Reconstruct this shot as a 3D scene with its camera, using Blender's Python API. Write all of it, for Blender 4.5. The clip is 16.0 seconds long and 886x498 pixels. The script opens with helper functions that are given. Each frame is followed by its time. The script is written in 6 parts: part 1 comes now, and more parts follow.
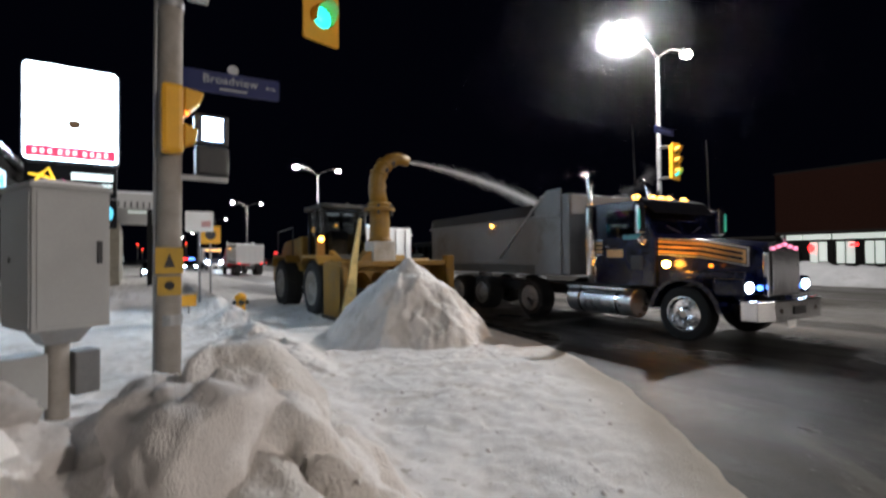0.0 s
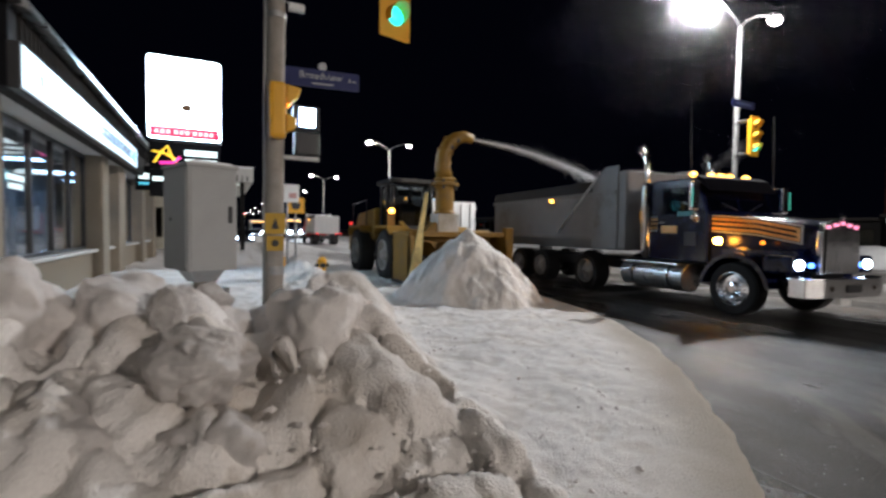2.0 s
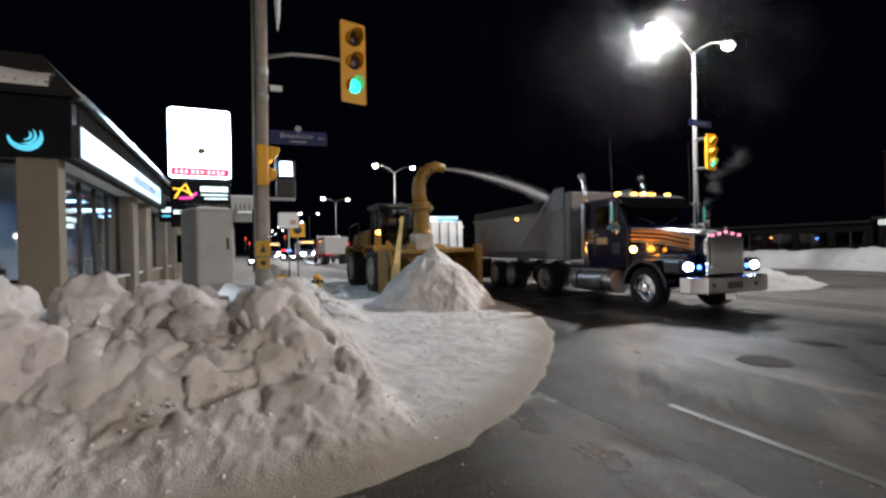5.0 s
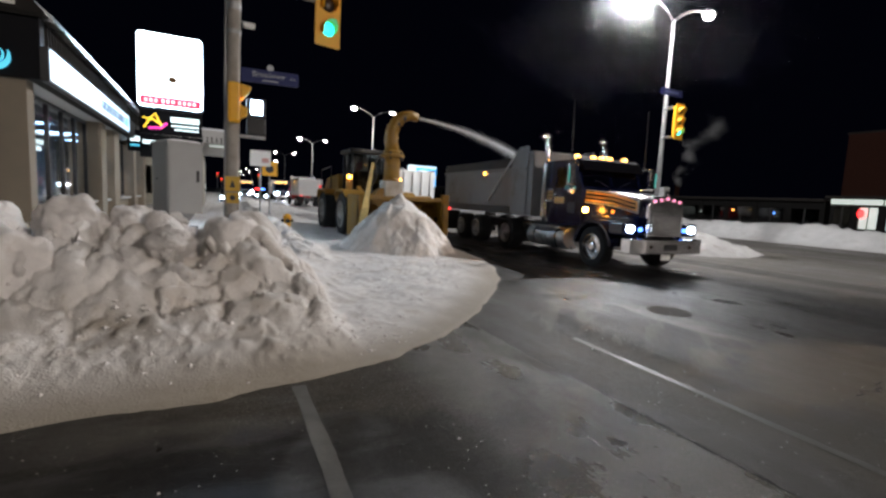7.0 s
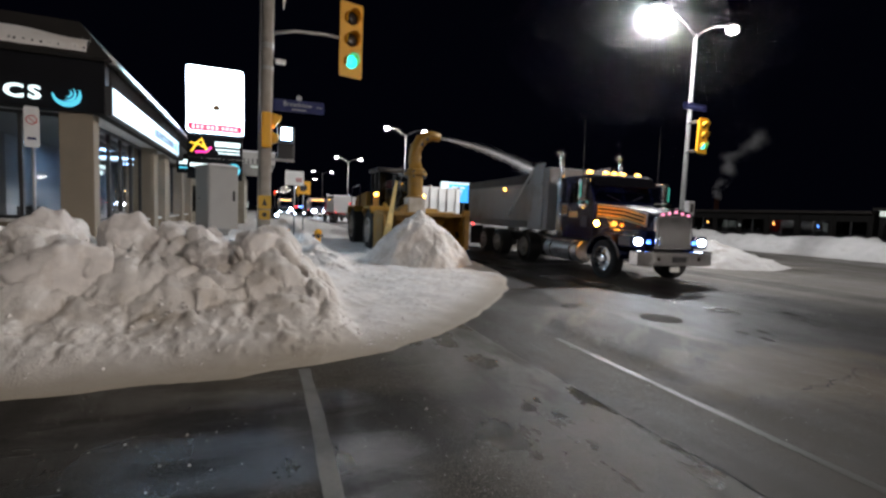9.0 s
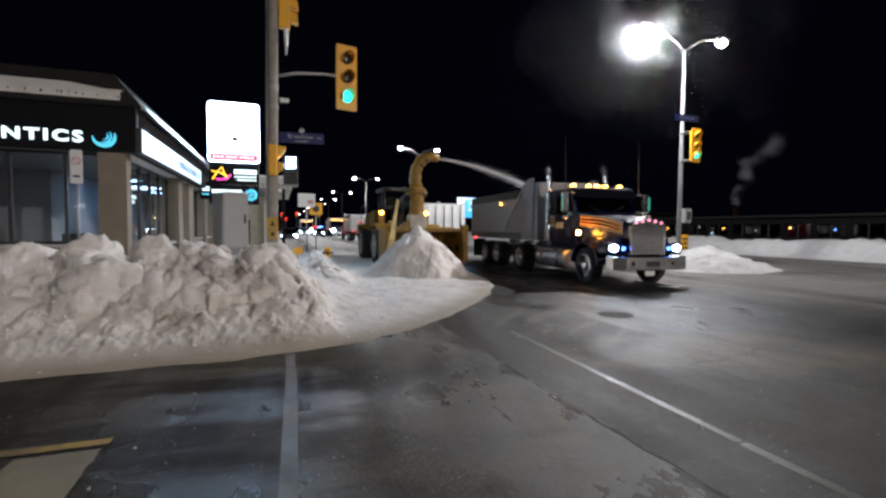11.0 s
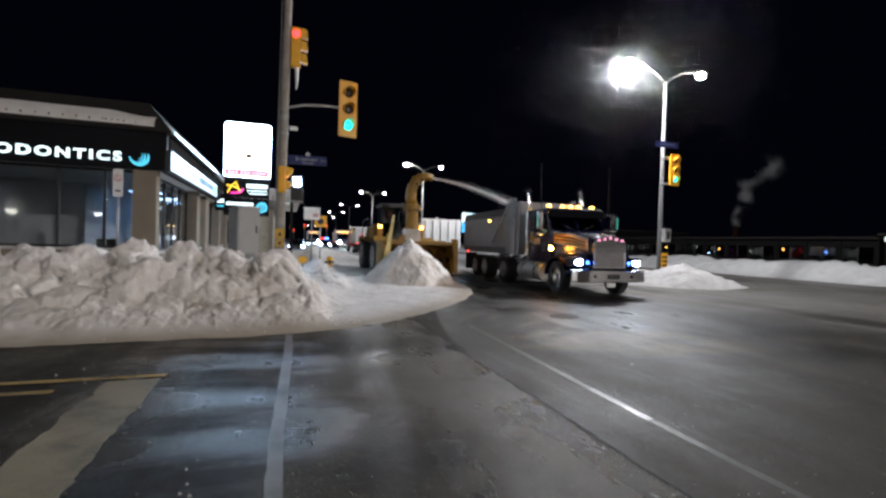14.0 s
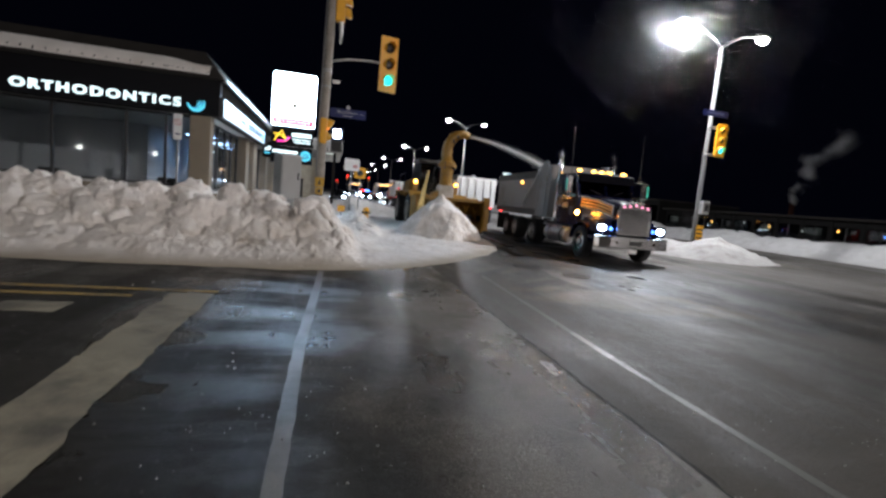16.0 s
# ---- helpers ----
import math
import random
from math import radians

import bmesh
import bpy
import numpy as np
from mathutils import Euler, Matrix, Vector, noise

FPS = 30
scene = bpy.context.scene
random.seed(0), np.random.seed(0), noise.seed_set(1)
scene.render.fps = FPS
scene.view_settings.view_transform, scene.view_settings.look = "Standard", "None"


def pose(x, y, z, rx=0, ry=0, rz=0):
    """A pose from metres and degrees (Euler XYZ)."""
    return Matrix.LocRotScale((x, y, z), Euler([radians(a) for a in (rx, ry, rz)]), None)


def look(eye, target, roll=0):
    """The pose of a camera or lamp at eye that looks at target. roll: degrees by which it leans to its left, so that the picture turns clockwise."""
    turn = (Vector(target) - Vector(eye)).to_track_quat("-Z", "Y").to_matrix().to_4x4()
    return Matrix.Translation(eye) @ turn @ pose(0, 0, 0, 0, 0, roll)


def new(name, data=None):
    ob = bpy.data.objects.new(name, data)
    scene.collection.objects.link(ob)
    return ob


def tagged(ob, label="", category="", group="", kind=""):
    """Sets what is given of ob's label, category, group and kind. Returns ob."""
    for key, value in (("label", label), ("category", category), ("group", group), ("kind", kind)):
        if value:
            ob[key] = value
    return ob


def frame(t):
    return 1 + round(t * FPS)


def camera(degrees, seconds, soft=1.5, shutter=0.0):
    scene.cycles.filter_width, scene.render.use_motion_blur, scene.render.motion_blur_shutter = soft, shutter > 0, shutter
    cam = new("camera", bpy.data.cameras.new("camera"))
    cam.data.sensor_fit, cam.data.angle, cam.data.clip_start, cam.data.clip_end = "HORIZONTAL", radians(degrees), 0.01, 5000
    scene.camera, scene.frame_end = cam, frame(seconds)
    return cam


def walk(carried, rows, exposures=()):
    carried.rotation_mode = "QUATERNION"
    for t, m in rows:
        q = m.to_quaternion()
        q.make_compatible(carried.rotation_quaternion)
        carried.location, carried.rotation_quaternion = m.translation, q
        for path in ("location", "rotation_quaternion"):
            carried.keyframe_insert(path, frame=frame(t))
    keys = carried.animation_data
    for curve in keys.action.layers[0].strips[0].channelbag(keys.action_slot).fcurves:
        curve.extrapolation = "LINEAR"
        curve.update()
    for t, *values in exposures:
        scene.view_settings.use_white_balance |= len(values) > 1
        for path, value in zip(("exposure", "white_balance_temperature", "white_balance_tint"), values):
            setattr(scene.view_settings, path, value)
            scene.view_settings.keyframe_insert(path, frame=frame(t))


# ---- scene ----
import itertools

cam = camera(87.3, 16.0, 2.6, 0.5)
PATH = [
    (0, (0.053, 0.021, 1.695), (1.168, 1.681, 1.725), -0.6),
    (0.5, (-0.002, -0.153, 1.608), (1.109, 1.508, 1.512), 2.7),
    (1, (-0.065, -0.452, 1.6), (1.066, 1.194, 1.484), 2.1),
    (1.5, (-0.153, -0.678, 1.586), (0.949, 0.987, 1.466), 2.7),
    (2, (-0.281, -0.933, 1.605), (0.581, 0.87, 1.527), 0.8),
    (2.5, (-0.212, -1.321, 1.552), (0.531, 0.533, 1.451), 3.2),
    (3, (-0.177, -1.812, 1.569), (0.687, -0.008, 1.56), 2.7),
    (3.5, (-0.069, -2.214, 1.634), (0.803, -0.414, 1.685), 0.5),
    (6, (0.016, -4.013, 1.617), (0.786, -2.172, 1.492), -0.4),
    (6.5, (-0.006, -4.158, 1.625), (0.833, -2.353, 1.438), 3.8),
    (7, (0.041, -4.186, 1.588), (0.931, -2.408, 1.372), 2.8),
    (7.5, (0.07, -4.19, 1.615), (0.848, -2.356, 1.437), -1.2),
    (8, (0.112, -4.335, 1.593), (0.877, -2.495, 1.417), 2.4),
    (8.5, (0.195, -4.668, 1.599), (0.936, -2.817, 1.444), 2.1),
    (9, (0.204, -5.05, 1.595), (0.957, -3.203, 1.44), 2.3),
    (11.5, (0.586, -6.746, 1.568), (1.227, -4.853, 1.489), 0.7),
    (12, (0.517, -7.091, 1.539), (1.102, -5.183, 1.422), 2.8),
    (12.5, (0.578, -7.454, 1.551), (1.17, -5.545, 1.473), 3.2),
    (13, (0.622, -7.748, 1.578), (1.245, -5.847, 1.592), 1.5),
    (13.5, (0.568, -8.015, 1.574), (1.229, -6.127, 1.585), 1.8),
    (14, (0.601, -8.253, 1.551), (1.239, -6.358, 1.524), 1.7),
    (14.5, (0.69, -8.453, 1.516), (1.326, -6.558, 1.442), 2.0),
    (15, (0.652, -8.625, 1.525), (1.293, -6.734, 1.406), 0.5),
    (15.5, (0.693, -8.786, 1.537), (1.261, -6.877, 1.356), 1.2),
    (16, (0.747, -9.088, 1.517), (1.233, -7.16, 1.302), 5.3),
]
walk(cam, [(t, look(eye, target, roll)) for t, eye, target, roll in PATH], [(0, 0, 6500, 10), (9, 0, 6500, 10), (11.5, 0.08, 6300, 10), (16, 0.08, 6250, 10)])

# ---- world and lights ----
world = bpy.data.worlds.new("night_sky")
scene.world = world
world.use_nodes = True
world.node_tree.nodes["Background"].inputs[0].default_value = (0.3, 0.36, 1.0, 1)
world.node_tree.nodes["Background"].inputs[1].default_value = 0.002
scene.view_settings.exposure = 0.0


def street_light(place, watts, colour=(0.98, 0.98, 1.0)):
    lamp = bpy.data.lights.new("lamp_light", "POINT")
    lamp.shadow_soft_size, lamp.energy, lamp.color = 0.22, watts, colour
    new("lamp_light", lamp).matrix_world = pose(*place)


KEY = 8500
street_light((17.25, 11.85, 10.85), KEY)
street_light((22.2, 11.85, 10.85), KEY * 0.12)
street_light((17.25, -28.0, 10.85), KEY * 1.75, (1.0, 0.9, 0.83))
street_light((22.2, -28.0, 10.85), KEY * 0.2, (1.0, 0.92, 0.87))
# Fill from an unseen lamp added behind the viewpoint.
street_light((-4.0, -13.0, 8.9), 300, (1.0, 0.9, 0.84))
street_light((15.35, 52.0, 11.4), KEY * 0.9)
street_light((15.35, 91.0, 11.4), KEY * 0.6)


# ---- materials ----
def surf(name, colour, rough=0.6, metal=0.0, var=0.25, scale=3.0, fine=45.0, bump=0.15, dirt=None, dirt_at=0.55, rough_var=0.15, depth=0.01):
    m = bpy.data.materials.new(name)
    m.use_nodes = True
    nt = m.node_tree
    n, l = nt.nodes, nt.links
    b = n["Principled BSDF"]
    b.inputs["Metallic"].default_value = metal
    co = n.new("ShaderNodeTexCoord")
    big = n.new("ShaderNodeTexNoise")
    big.inputs["Scale"].default_value, big.inputs["Detail"].default_value = scale, 5
    small = n.new("ShaderNodeTexNoise")
    small.inputs["Scale"].default_value, small.inputs["Detail"].default_value = fine, 3
    for t in (big, small):
        l.new(co.outputs["Object"], t.inputs["Vector"])
    mixn = n.new("ShaderNodeMath")
    mixn.operation = "MULTIPLY_ADD"
    mixn.inputs[1].default_value = 0.4
    l.new(small.outputs["Fac"], mixn.inputs[0])
    half = n.new("ShaderNodeMath")
    half.operation = "MULTIPLY"
    half.inputs[1].default_value = 0.6
    l.new(big.outputs["Fac"], half.inputs[0])
    l.new(half.outputs[0], mixn.inputs[2])
    ramp = n.new("ShaderNodeValToRGB")
    c0 = [max(0.0, c * (1 - var)) for c in colour]
    c1 = [min(1.0, c * (1 + var)) for c in colour]
    ramp.color_ramp.elements[0].position, ramp.color_ramp.elements[1].position = 0.3, 0.7
    ramp.color_ramp.elements[0].color, ramp.color_ramp.elements[1].color = (*c0, 1), (*c1, 1)
    l.new(mixn.outputs[0], ramp.inputs[0])
    out = ramp.outputs[0]
    if dirt:
        dn = n.new("ShaderNodeTexNoise")
        dn.inputs["Scale"].default_value, dn.inputs["Detail"].default_value, dn.inputs["Roughness"].default_value = scale * 0.6, 7, 0.65
        l.new(co.outputs["Object"], dn.inputs["Vector"])
        dr = n.new("ShaderNodeValToRGB")
        dr.color_ramp.elements[0].position, dr.color_ramp.elements[1].position = dirt_at, dirt_at + 0.18
        dr.color_ramp.elements[0].color, dr.color_ramp.elements[1].color = (0, 0, 0, 1), (1, 1, 1, 1)
        l.new(dn.outputs["Fac"], dr.inputs[0])
        mx = n.new("ShaderNodeMix")
        mx.data_type = "RGBA"
        mx.inputs["B"].default_value = (*dirt, 1)
        mx.inputs[7].default_value = (*dirt, 1)
        l.new(dr.outputs[0], mx.inputs[0])
        l.new(out, mx.inputs[6])
        out = mx.outputs[2]
    l.new(out, b.inputs["Base Color"])
    rr = n.new("ShaderNodeMapRange")
    rr.inputs[3].default_value, rr.inputs[4].default_value = max(0.03, rough - rough_var), min(1, rough + rough_var)
    rr.inputs[1].default_value, rr.inputs[2].default_value = 0.3, 0.7
    l.new(mixn.outputs[0], rr.inputs[0])
    l.new(rr.outputs[0], b.inputs["Roughness"])
    if bump:
        bp = n.new("ShaderNodeBump")
        bp.inputs["Strength"].default_value, bp.inputs["Distance"].default_value = bump, depth
        l.new(mixn.outputs[0], bp.inputs["Height"])
        l.new(bp.outputs[0], b.inputs["Normal"])
    return m


def glow(name, colour, strength):
    m = bpy.data.materials.new(name)
    m.use_nodes = True
    b = m.node_tree.nodes["Principled BSDF"]
    b.inputs["Base Color"].default_value = (*colour, 1)
    b.inputs["Emission Color"].default_value = (*colour, 1)
    b.inputs["Emission Strength"].default_value = strength
    b.inputs["Roughness"].default_value = 0.3
    return m


def glassy(name, tint, rough=0.03, alpha=1.0):
    m = bpy.data.materials.new(name)
    m.use_nodes = True
    b = m.node_tree.nodes["Principled BSDF"]
    b.inputs["Base Color"].default_value = (*tint, 1)
    b.inputs["Roughness"].default_value = rough
    b.inputs["Transmission Weight"].default_value = alpha
    b.inputs["IOR"].default_value = 1.45
    return m


SNOW = surf("packed_snow", (0.86, 0.825, 0.795), 0.75, var=0.14, scale=1.6, fine=60, bump=1.0, dirt=(0.68, 0.61, 0.54), dirt_at=0.56, depth=0.03)
def add_grime(m, colour):
    """Road dirt on snow, laid out by the mesh's own grime values."""
    n, l = m.node_tree.nodes, m.node_tree.links
    b = n["Principled BSDF"]
    src = b.inputs["Base Color"].links[0].from_socket
    at = n.new("ShaderNodeAttribute")
    at.attribute_name = "grime"
    k = n.new("ShaderNodeMix")
    k.data_type = "RGBA"
    k.inputs[7].default_value = (*colour, 1)
    l.new(at.outputs["Fac"], k.inputs[0])
    l.new(src, k.inputs[6])
    l.new(k.outputs[2], b.inputs["Base Color"])


add_grime(SNOW, (0.27, 0.205, 0.115))
CHUNK = surf("ploughed_snow", (0.87, 0.825, 0.795), 0.8, var=0.12, scale=4, fine=60, bump=1.0, dirt=(0.68, 0.61, 0.55), dirt_at=0.57, depth=0.03)
CLEAN = surf("fresh_snow", (0.82, 0.83, 0.85), 0.7, var=0.06, scale=2, fine=30, bump=0.5, depth=0.02)
GREY_METAL = surf("galvanised_steel", (0.34, 0.34, 0.34), 0.45, 0.7, bump=0.05)
CABINET = surf("grey_cabinet_paint", (0.35, 0.35, 0.34), 0.5, var=0.08, bump=0.04, dirt=(0.3, 0.29, 0.27), dirt_at=0.62)
CONCRETE = surf("weathered_pole", (0.3, 0.27, 0.24), 0.85, var=0.25, scale=6, fine=80, bump=0.4)
YELLOW = surf("signal_yellow_paint", (0.8, 0.4, 0.02), 0.45, var=0.1, bump=0.05)
MACHINE = surf("machine_yellow_paint", (0.26, 0.14, 0.016), 0.55, var=0.3, bump=0.1, dirt=(0.16, 0.1, 0.04), dirt_at=0.56)
BLACK = surf("black_paint", (0.02, 0.02, 0.022), 0.4, var=0.3, bump=0.05)
RUBBER = surf("tyre_rubber", (0.025, 0.025, 0.026), 0.85, var=0.3, scale=8, bump=0.3, dirt=(0.12, 0.11, 0.1), dirt_at=0.6)
CHROME = surf("chrome", (0.75, 0.75, 0.76), 0.14, 1.0, var=0.08, bump=0.02, rough_var=0.06)
ALU = surf("brushed_aluminium", (0.6, 0.6, 0.61), 0.32, 0.9, var=0.12, bump=0.05)
NAVY = surf("navy_truck_paint", (0.004, 0.007, 0.034), 0.2, var=0.3, bump=0.02, rough_var=0.08)
GOLD = surf("gold_stripe", (0.95, 0.58, 0.24), 0.35, var=0.1, bump=0)
BOXPAINT = surf("dump_box_paint", (0.24, 0.24, 0.245), 0.5, var=0.18, scale=1.5, bump=0.1, dirt=(0.15, 0.125, 0.1), dirt_at=0.55)
STUCCO = surf("beige_stucco", (0.24, 0.2, 0.15), 0.85, var=0.1, bump=0.3)
BLACK_SIGN = surf("black_sign_face", (0.008, 0.008, 0.01), 0.6, var=0.2, bump=0.02)
SHINGLE = surf("dark_roof_shingle", (0.032, 0.029, 0.027), 0.9, var=0.3, bump=0.5)
SOFFIT = surf("soffit_panel", (0.55, 0.54, 0.52), 0.7, var=0.06, bump=0.1)
FRAME_DARK = surf("dark_window_frame", (0.03, 0.03, 0.032), 0.4, var=0.2, bump=0.02)
WALL_IN = surf("interior_wall", (0.22, 0.23, 0.245), 0.8, var=0.1, bump=0.05)
BRICK_FAR = surf("dark_brick", (0.05, 0.02, 0.014), 0.9, var=0.3, scale=4, bump=0.3)
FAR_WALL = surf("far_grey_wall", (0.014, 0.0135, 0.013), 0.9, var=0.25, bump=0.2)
BLUE_SIGN = surf("blue_sign_face", (0.005, 0.013, 0.095), 0.5, var=0.1, bump=0)
WHITE_PAINT = surf("white_paint", (0.75, 0.75, 0.74), 0.5, var=0.06, bump=0.03)
RED_PAINT = surf("red_paint", (0.5, 0.03, 0.03), 0.45, var=0.12, bump=0.03)
ROAD_LINE = surf("worn_road_line", (0.17, 0.162, 0.145), 0.42, var=0.3, scale=2.2, bump=0.3, dirt=(0.085, 0.08, 0.07), dirt_at=0.44)
FAINT_LINE = surf("faint_road_line", (0.09, 0.084, 0.07), 0.5, var=0.3, scale=2.2, bump=0.3, dirt=(0.07, 0.066, 0.06), dirt_at=0.45)
STOP_LINE = surf("worn_stop_bar", (0.27, 0.24, 0.175), 0.6, var=0.3, scale=1.6, bump=0.3, dirt=(0.1, 0.09, 0.07), dirt_at=0.47)
YELLOW_LINE = surf("worn_yellow_line", (0.42, 0.28, 0.08), 0.6, var=0.2, scale=3, bump=0.2, dirt=(0.08, 0.077, 0.073), dirt_at=0.47)
NAME_WHITE = surf("dull_white_letters", (0.4, 0.41, 0.43), 0.5, bump=0)
GLASS = glassy("window_glass", (0.88, 0.92, 0.94))
DARK_GLASS = glassy("cab_glass", (0.12, 0.14, 0.15))
LED_WHITE = glow("lamp_lens", (1.0, 0.97, 0.88), 60.0)
LED_FAR = glow("far_lamp_lens", (1.0, 0.96, 0.9), 30.0)
SIGN_WHITE = glow("lit_sign_face", (0.55, 0.78, 1.0), 24.0)
SIGN_WHITE_DIM = glow("lit_fascia_sign", (0.66, 0.86, 1.0), 1.15)
SIGN_RED = glow("lit_red_band", (0.85, 0.04, 0.1), 1.3)
LETTER_WHITE = glow("lit_letter", (0.8, 0.98, 1.0), 1.5)
LETTER_DIM = glow("dim_sign_letter", (0.2, 0.3, 0.42), 0.6)
LETTER_CYAN = glow("lit_cyan_swirl", (0.1, 0.6, 0.8), 1.0)
LOGO_YELLOW = glow("lit_logo_yellow", (1.0, 0.65, 0.05), 1.6)
LOGO_PINK = glow("lit_logo_pink", (0.9, 0.05, 0.4), 1.4)
GREEN_ON = glow("green_signal_on", (0.02, 0.75, 0.68), 3.0)
WALK_ON = glow("walk_signal_on", (0.4, 0.62, 1.0), 40.0)
ORANGE_ON = glow("orange_signal_on", (1.0, 0.25, 0.02), 3.0)
AMBER_ON = glow("amber_marker_on", (1.0, 0.42, 0.06), 14.0)
INDICATOR_ON = glow("amber_indicator_on", (1.0, 0.36, 0.04), 110.0)
AMBER_ROOF = glow("amber_roof_lamp_on", (1.0, 0.45, 0.08), 9.0)
HEAD_ON = glow("headlamp_on", (0.6, 0.8, 1.0), 30.0)
BLUE_ON = glow("blue_marker_on", (0.08, 0.25, 1.0), 6.0)
BRAKE_ON = glow("brake_lamp_on", (1.0, 0.05, 0.05), 1.2)
RED_ON = glow("red_lamp_on", (1.0, 0.03, 0.03), 5.0)
PINK_GLINT = glow("pink_glint_glow", (1.0, 0.3, 0.5), 1.6)
SCREEN_BLUE = glow("lit_billboard", (0.06, 0.4, 0.85), 1.5)
SHOP_LIGHT = glow("shop_window_light", (0.9, 1.0, 0.93), 0.42)
def dull(m):
    """Takes most of the gloss from a material."""
    m.node_tree.nodes["Principled BSDF"].inputs["Specular IOR Level"].default_value = 0.12
    return m


for m in (BLACK_SIGN, SHINGLE, FAR_WALL, BRICK_FAR):
    dull(m)
LENS_OFF = surf("dark_lens", (0.03, 0.02, 0.015), 0.25, bump=0)


def asphalt():
    """Salted asphalt: long tyre streaks, blotches of slush film, dark wet areas, painted shade and glare, coarse
    aggregate.
    """
    m = bpy.data.materials.new("wet_asphalt")
    m.use_nodes = True
    nt = m.node_tree
    n, l = nt.nodes, nt.links
    b = n["Principled BSDF"]
    co = n.new("ShaderNodeTexCoord")

    def tex(scale, detail=5, stretch=(1, 1, 1), turn=0.0, rough=0.55):
        mp = n.new("ShaderNodeMapping")
        mp.inputs["Scale"].default_value = stretch
        mp.inputs["Rotation"].default_value[2] = radians(turn)
        t = n.new("ShaderNodeTexNoise")
        t.inputs["Scale"].default_value, t.inputs["Detail"].default_value, t.inputs["Roughness"].default_value = scale, detail, rough
        l.new(co.outputs["Object"], mp.inputs["Vector"])
        l.new(mp.outputs[0], t.inputs["Vector"])
        return t.outputs["Fac"]

    def curve(v, a, c, lo=0.0, hi=1.0):
        r = n.new("ShaderNodeMapRange")
        r.interpolation_type = "SMOOTHSTEP"
        r.inputs[1].default_value, r.inputs[2].default_value, r.inputs[3].default_value, r.inputs[4].default_value = a, c, lo, hi
        l.new(v, r.inputs[0])
        return r.outputs[0]

    def calc(op, u, v):
        k = n.new("ShaderNodeMath")
        k.operation = op
        for q, w in ((0, u), (1, v)):
            if isinstance(w, (int, float)):
                k.inputs[q].default_value = w
            else:
                l.new(w, k.inputs[q])
        return k.outputs[0]

    def blend(f, a, c):
        k = n.new("ShaderNodeMix")
        k.data_type = "RGBA"
        l.new(f, k.inputs[0])
        for q, w in ((6, a), (7, c)):
            if isinstance(w, tuple):
                k.inputs[q].default_value = (*w, 1)
            else:
                l.new(w, k.inputs[q])
        return k.outputs[2]

    def pool(cx, cy, rx, ry, turn=0.0):
        """1 inside an uneven oval at that place."""
        mp = n.new("ShaderNodeMapping")
        mp.vector_type = "TEXTURE"
        mp.inputs["Location"].default_value = (cx, cy, 0)
        mp.inputs["Rotation"].default_value[2] = radians(turn)
        mp.inputs["Scale"].default_value = (rx, ry, 1)
        l.new(co.outputs["Object"], mp.inputs["Vector"])
        ln = n.new("ShaderNodeVectorMath")
        ln.operation = "LENGTH"
        l.new(mp.outputs[0], ln.inputs[0])
        d = calc("ADD", ln.outputs["Value"], calc("MULTIPLY", calc("SUBTRACT", ragged, 0.5), 1.5))
        return curve(d, 1.2, 0.8)

    def grain(long, short, turn, detail=6, rough=0.6):
        """Noise drawn out along one direction on the ground."""
        mp = n.new("ShaderNodeMapping")
        mp.vector_type = "TEXTURE"
        mp.inputs["Rotation"].default_value[2] = radians(turn)
        mp.inputs["Scale"].default_value = (long, short, 1)
        t = n.new("ShaderNodeTexNoise")
        t.inputs["Scale"].default_value, t.inputs["Detail"].default_value, t.inputs["Roughness"].default_value = 1.0, detail, rough
        l.new(co.outputs["Object"], mp.inputs["Vector"])
        l.new(mp.outputs[0], t.inputs["Vector"])
        return t.outputs["Fac"]

    ragged = tex(0.75, 8, rough=0.6)
    grit = tex(75, 3, rough=0.75)
    blotch = tex(0.35, 7, rough=0.62)
    streak = tex(1.0, 6, (1.3, 0.09, 1), 0, 0.6)
    cross = tex(1.0, 6, (0.12, 1.1, 1), 6, 0.6)
    c = blend(curve(grit, 0.35, 0.65), (0.009, 0.0075, 0.0055), (0.074, 0.063, 0.047))
    c = blend(calc("MULTIPLY", curve(tex(28, 6, rough=0.7), 0.5, 0.7), 0.5), c, (0.02, 0.019, 0.018))
    c = blend(calc("MULTIPLY", curve(tex(45, 4, rough=0.7), 0.6, 0.72), 0.6), c, (0.2, 0.19, 0.18))
    c = blend(calc("MULTIPLY", curve(blotch, 0.46, 0.66), 0.4), c, (0.11, 0.096, 0.076))
    c = blend(calc("MULTIPLY", curve(streak, 0.48, 0.68), 0.32), c, (0.12, 0.106, 0.086))
    c = blend(calc("MULTIPLY", curve(cross, 0.52, 0.7), 0.35), c, (0.12, 0.108, 0.092))
    sep = n.new("ShaderNodeSeparateXYZ")
    l.new(co.outputs["Object"], sep.inputs[0])
    here = sep.outputs["X"]
    older = curve(here, 3.045, 3.015)
    # Coarse strip by the joint; part of its paleness is painted lamp glare.
    worn = calc("MULTIPLY", calc("MULTIPLY", older, curve(here, 1.2, 2.6)), curve(tex(0.8, 6, (1.0, 0.5, 1), 0, 0.6), 0.3, 0.55))
    chips = tex(55, 3, rough=0.7)
    c = blend(calc("MULTIPLY", worn, 0.5), c, (0.17, 0.158, 0.132))
    c = blend(calc("MULTIPLY", calc("MULTIPLY", older, curve(chips, 0.55, 0.63)), 0.7), c, (0.26, 0.235, 0.195))
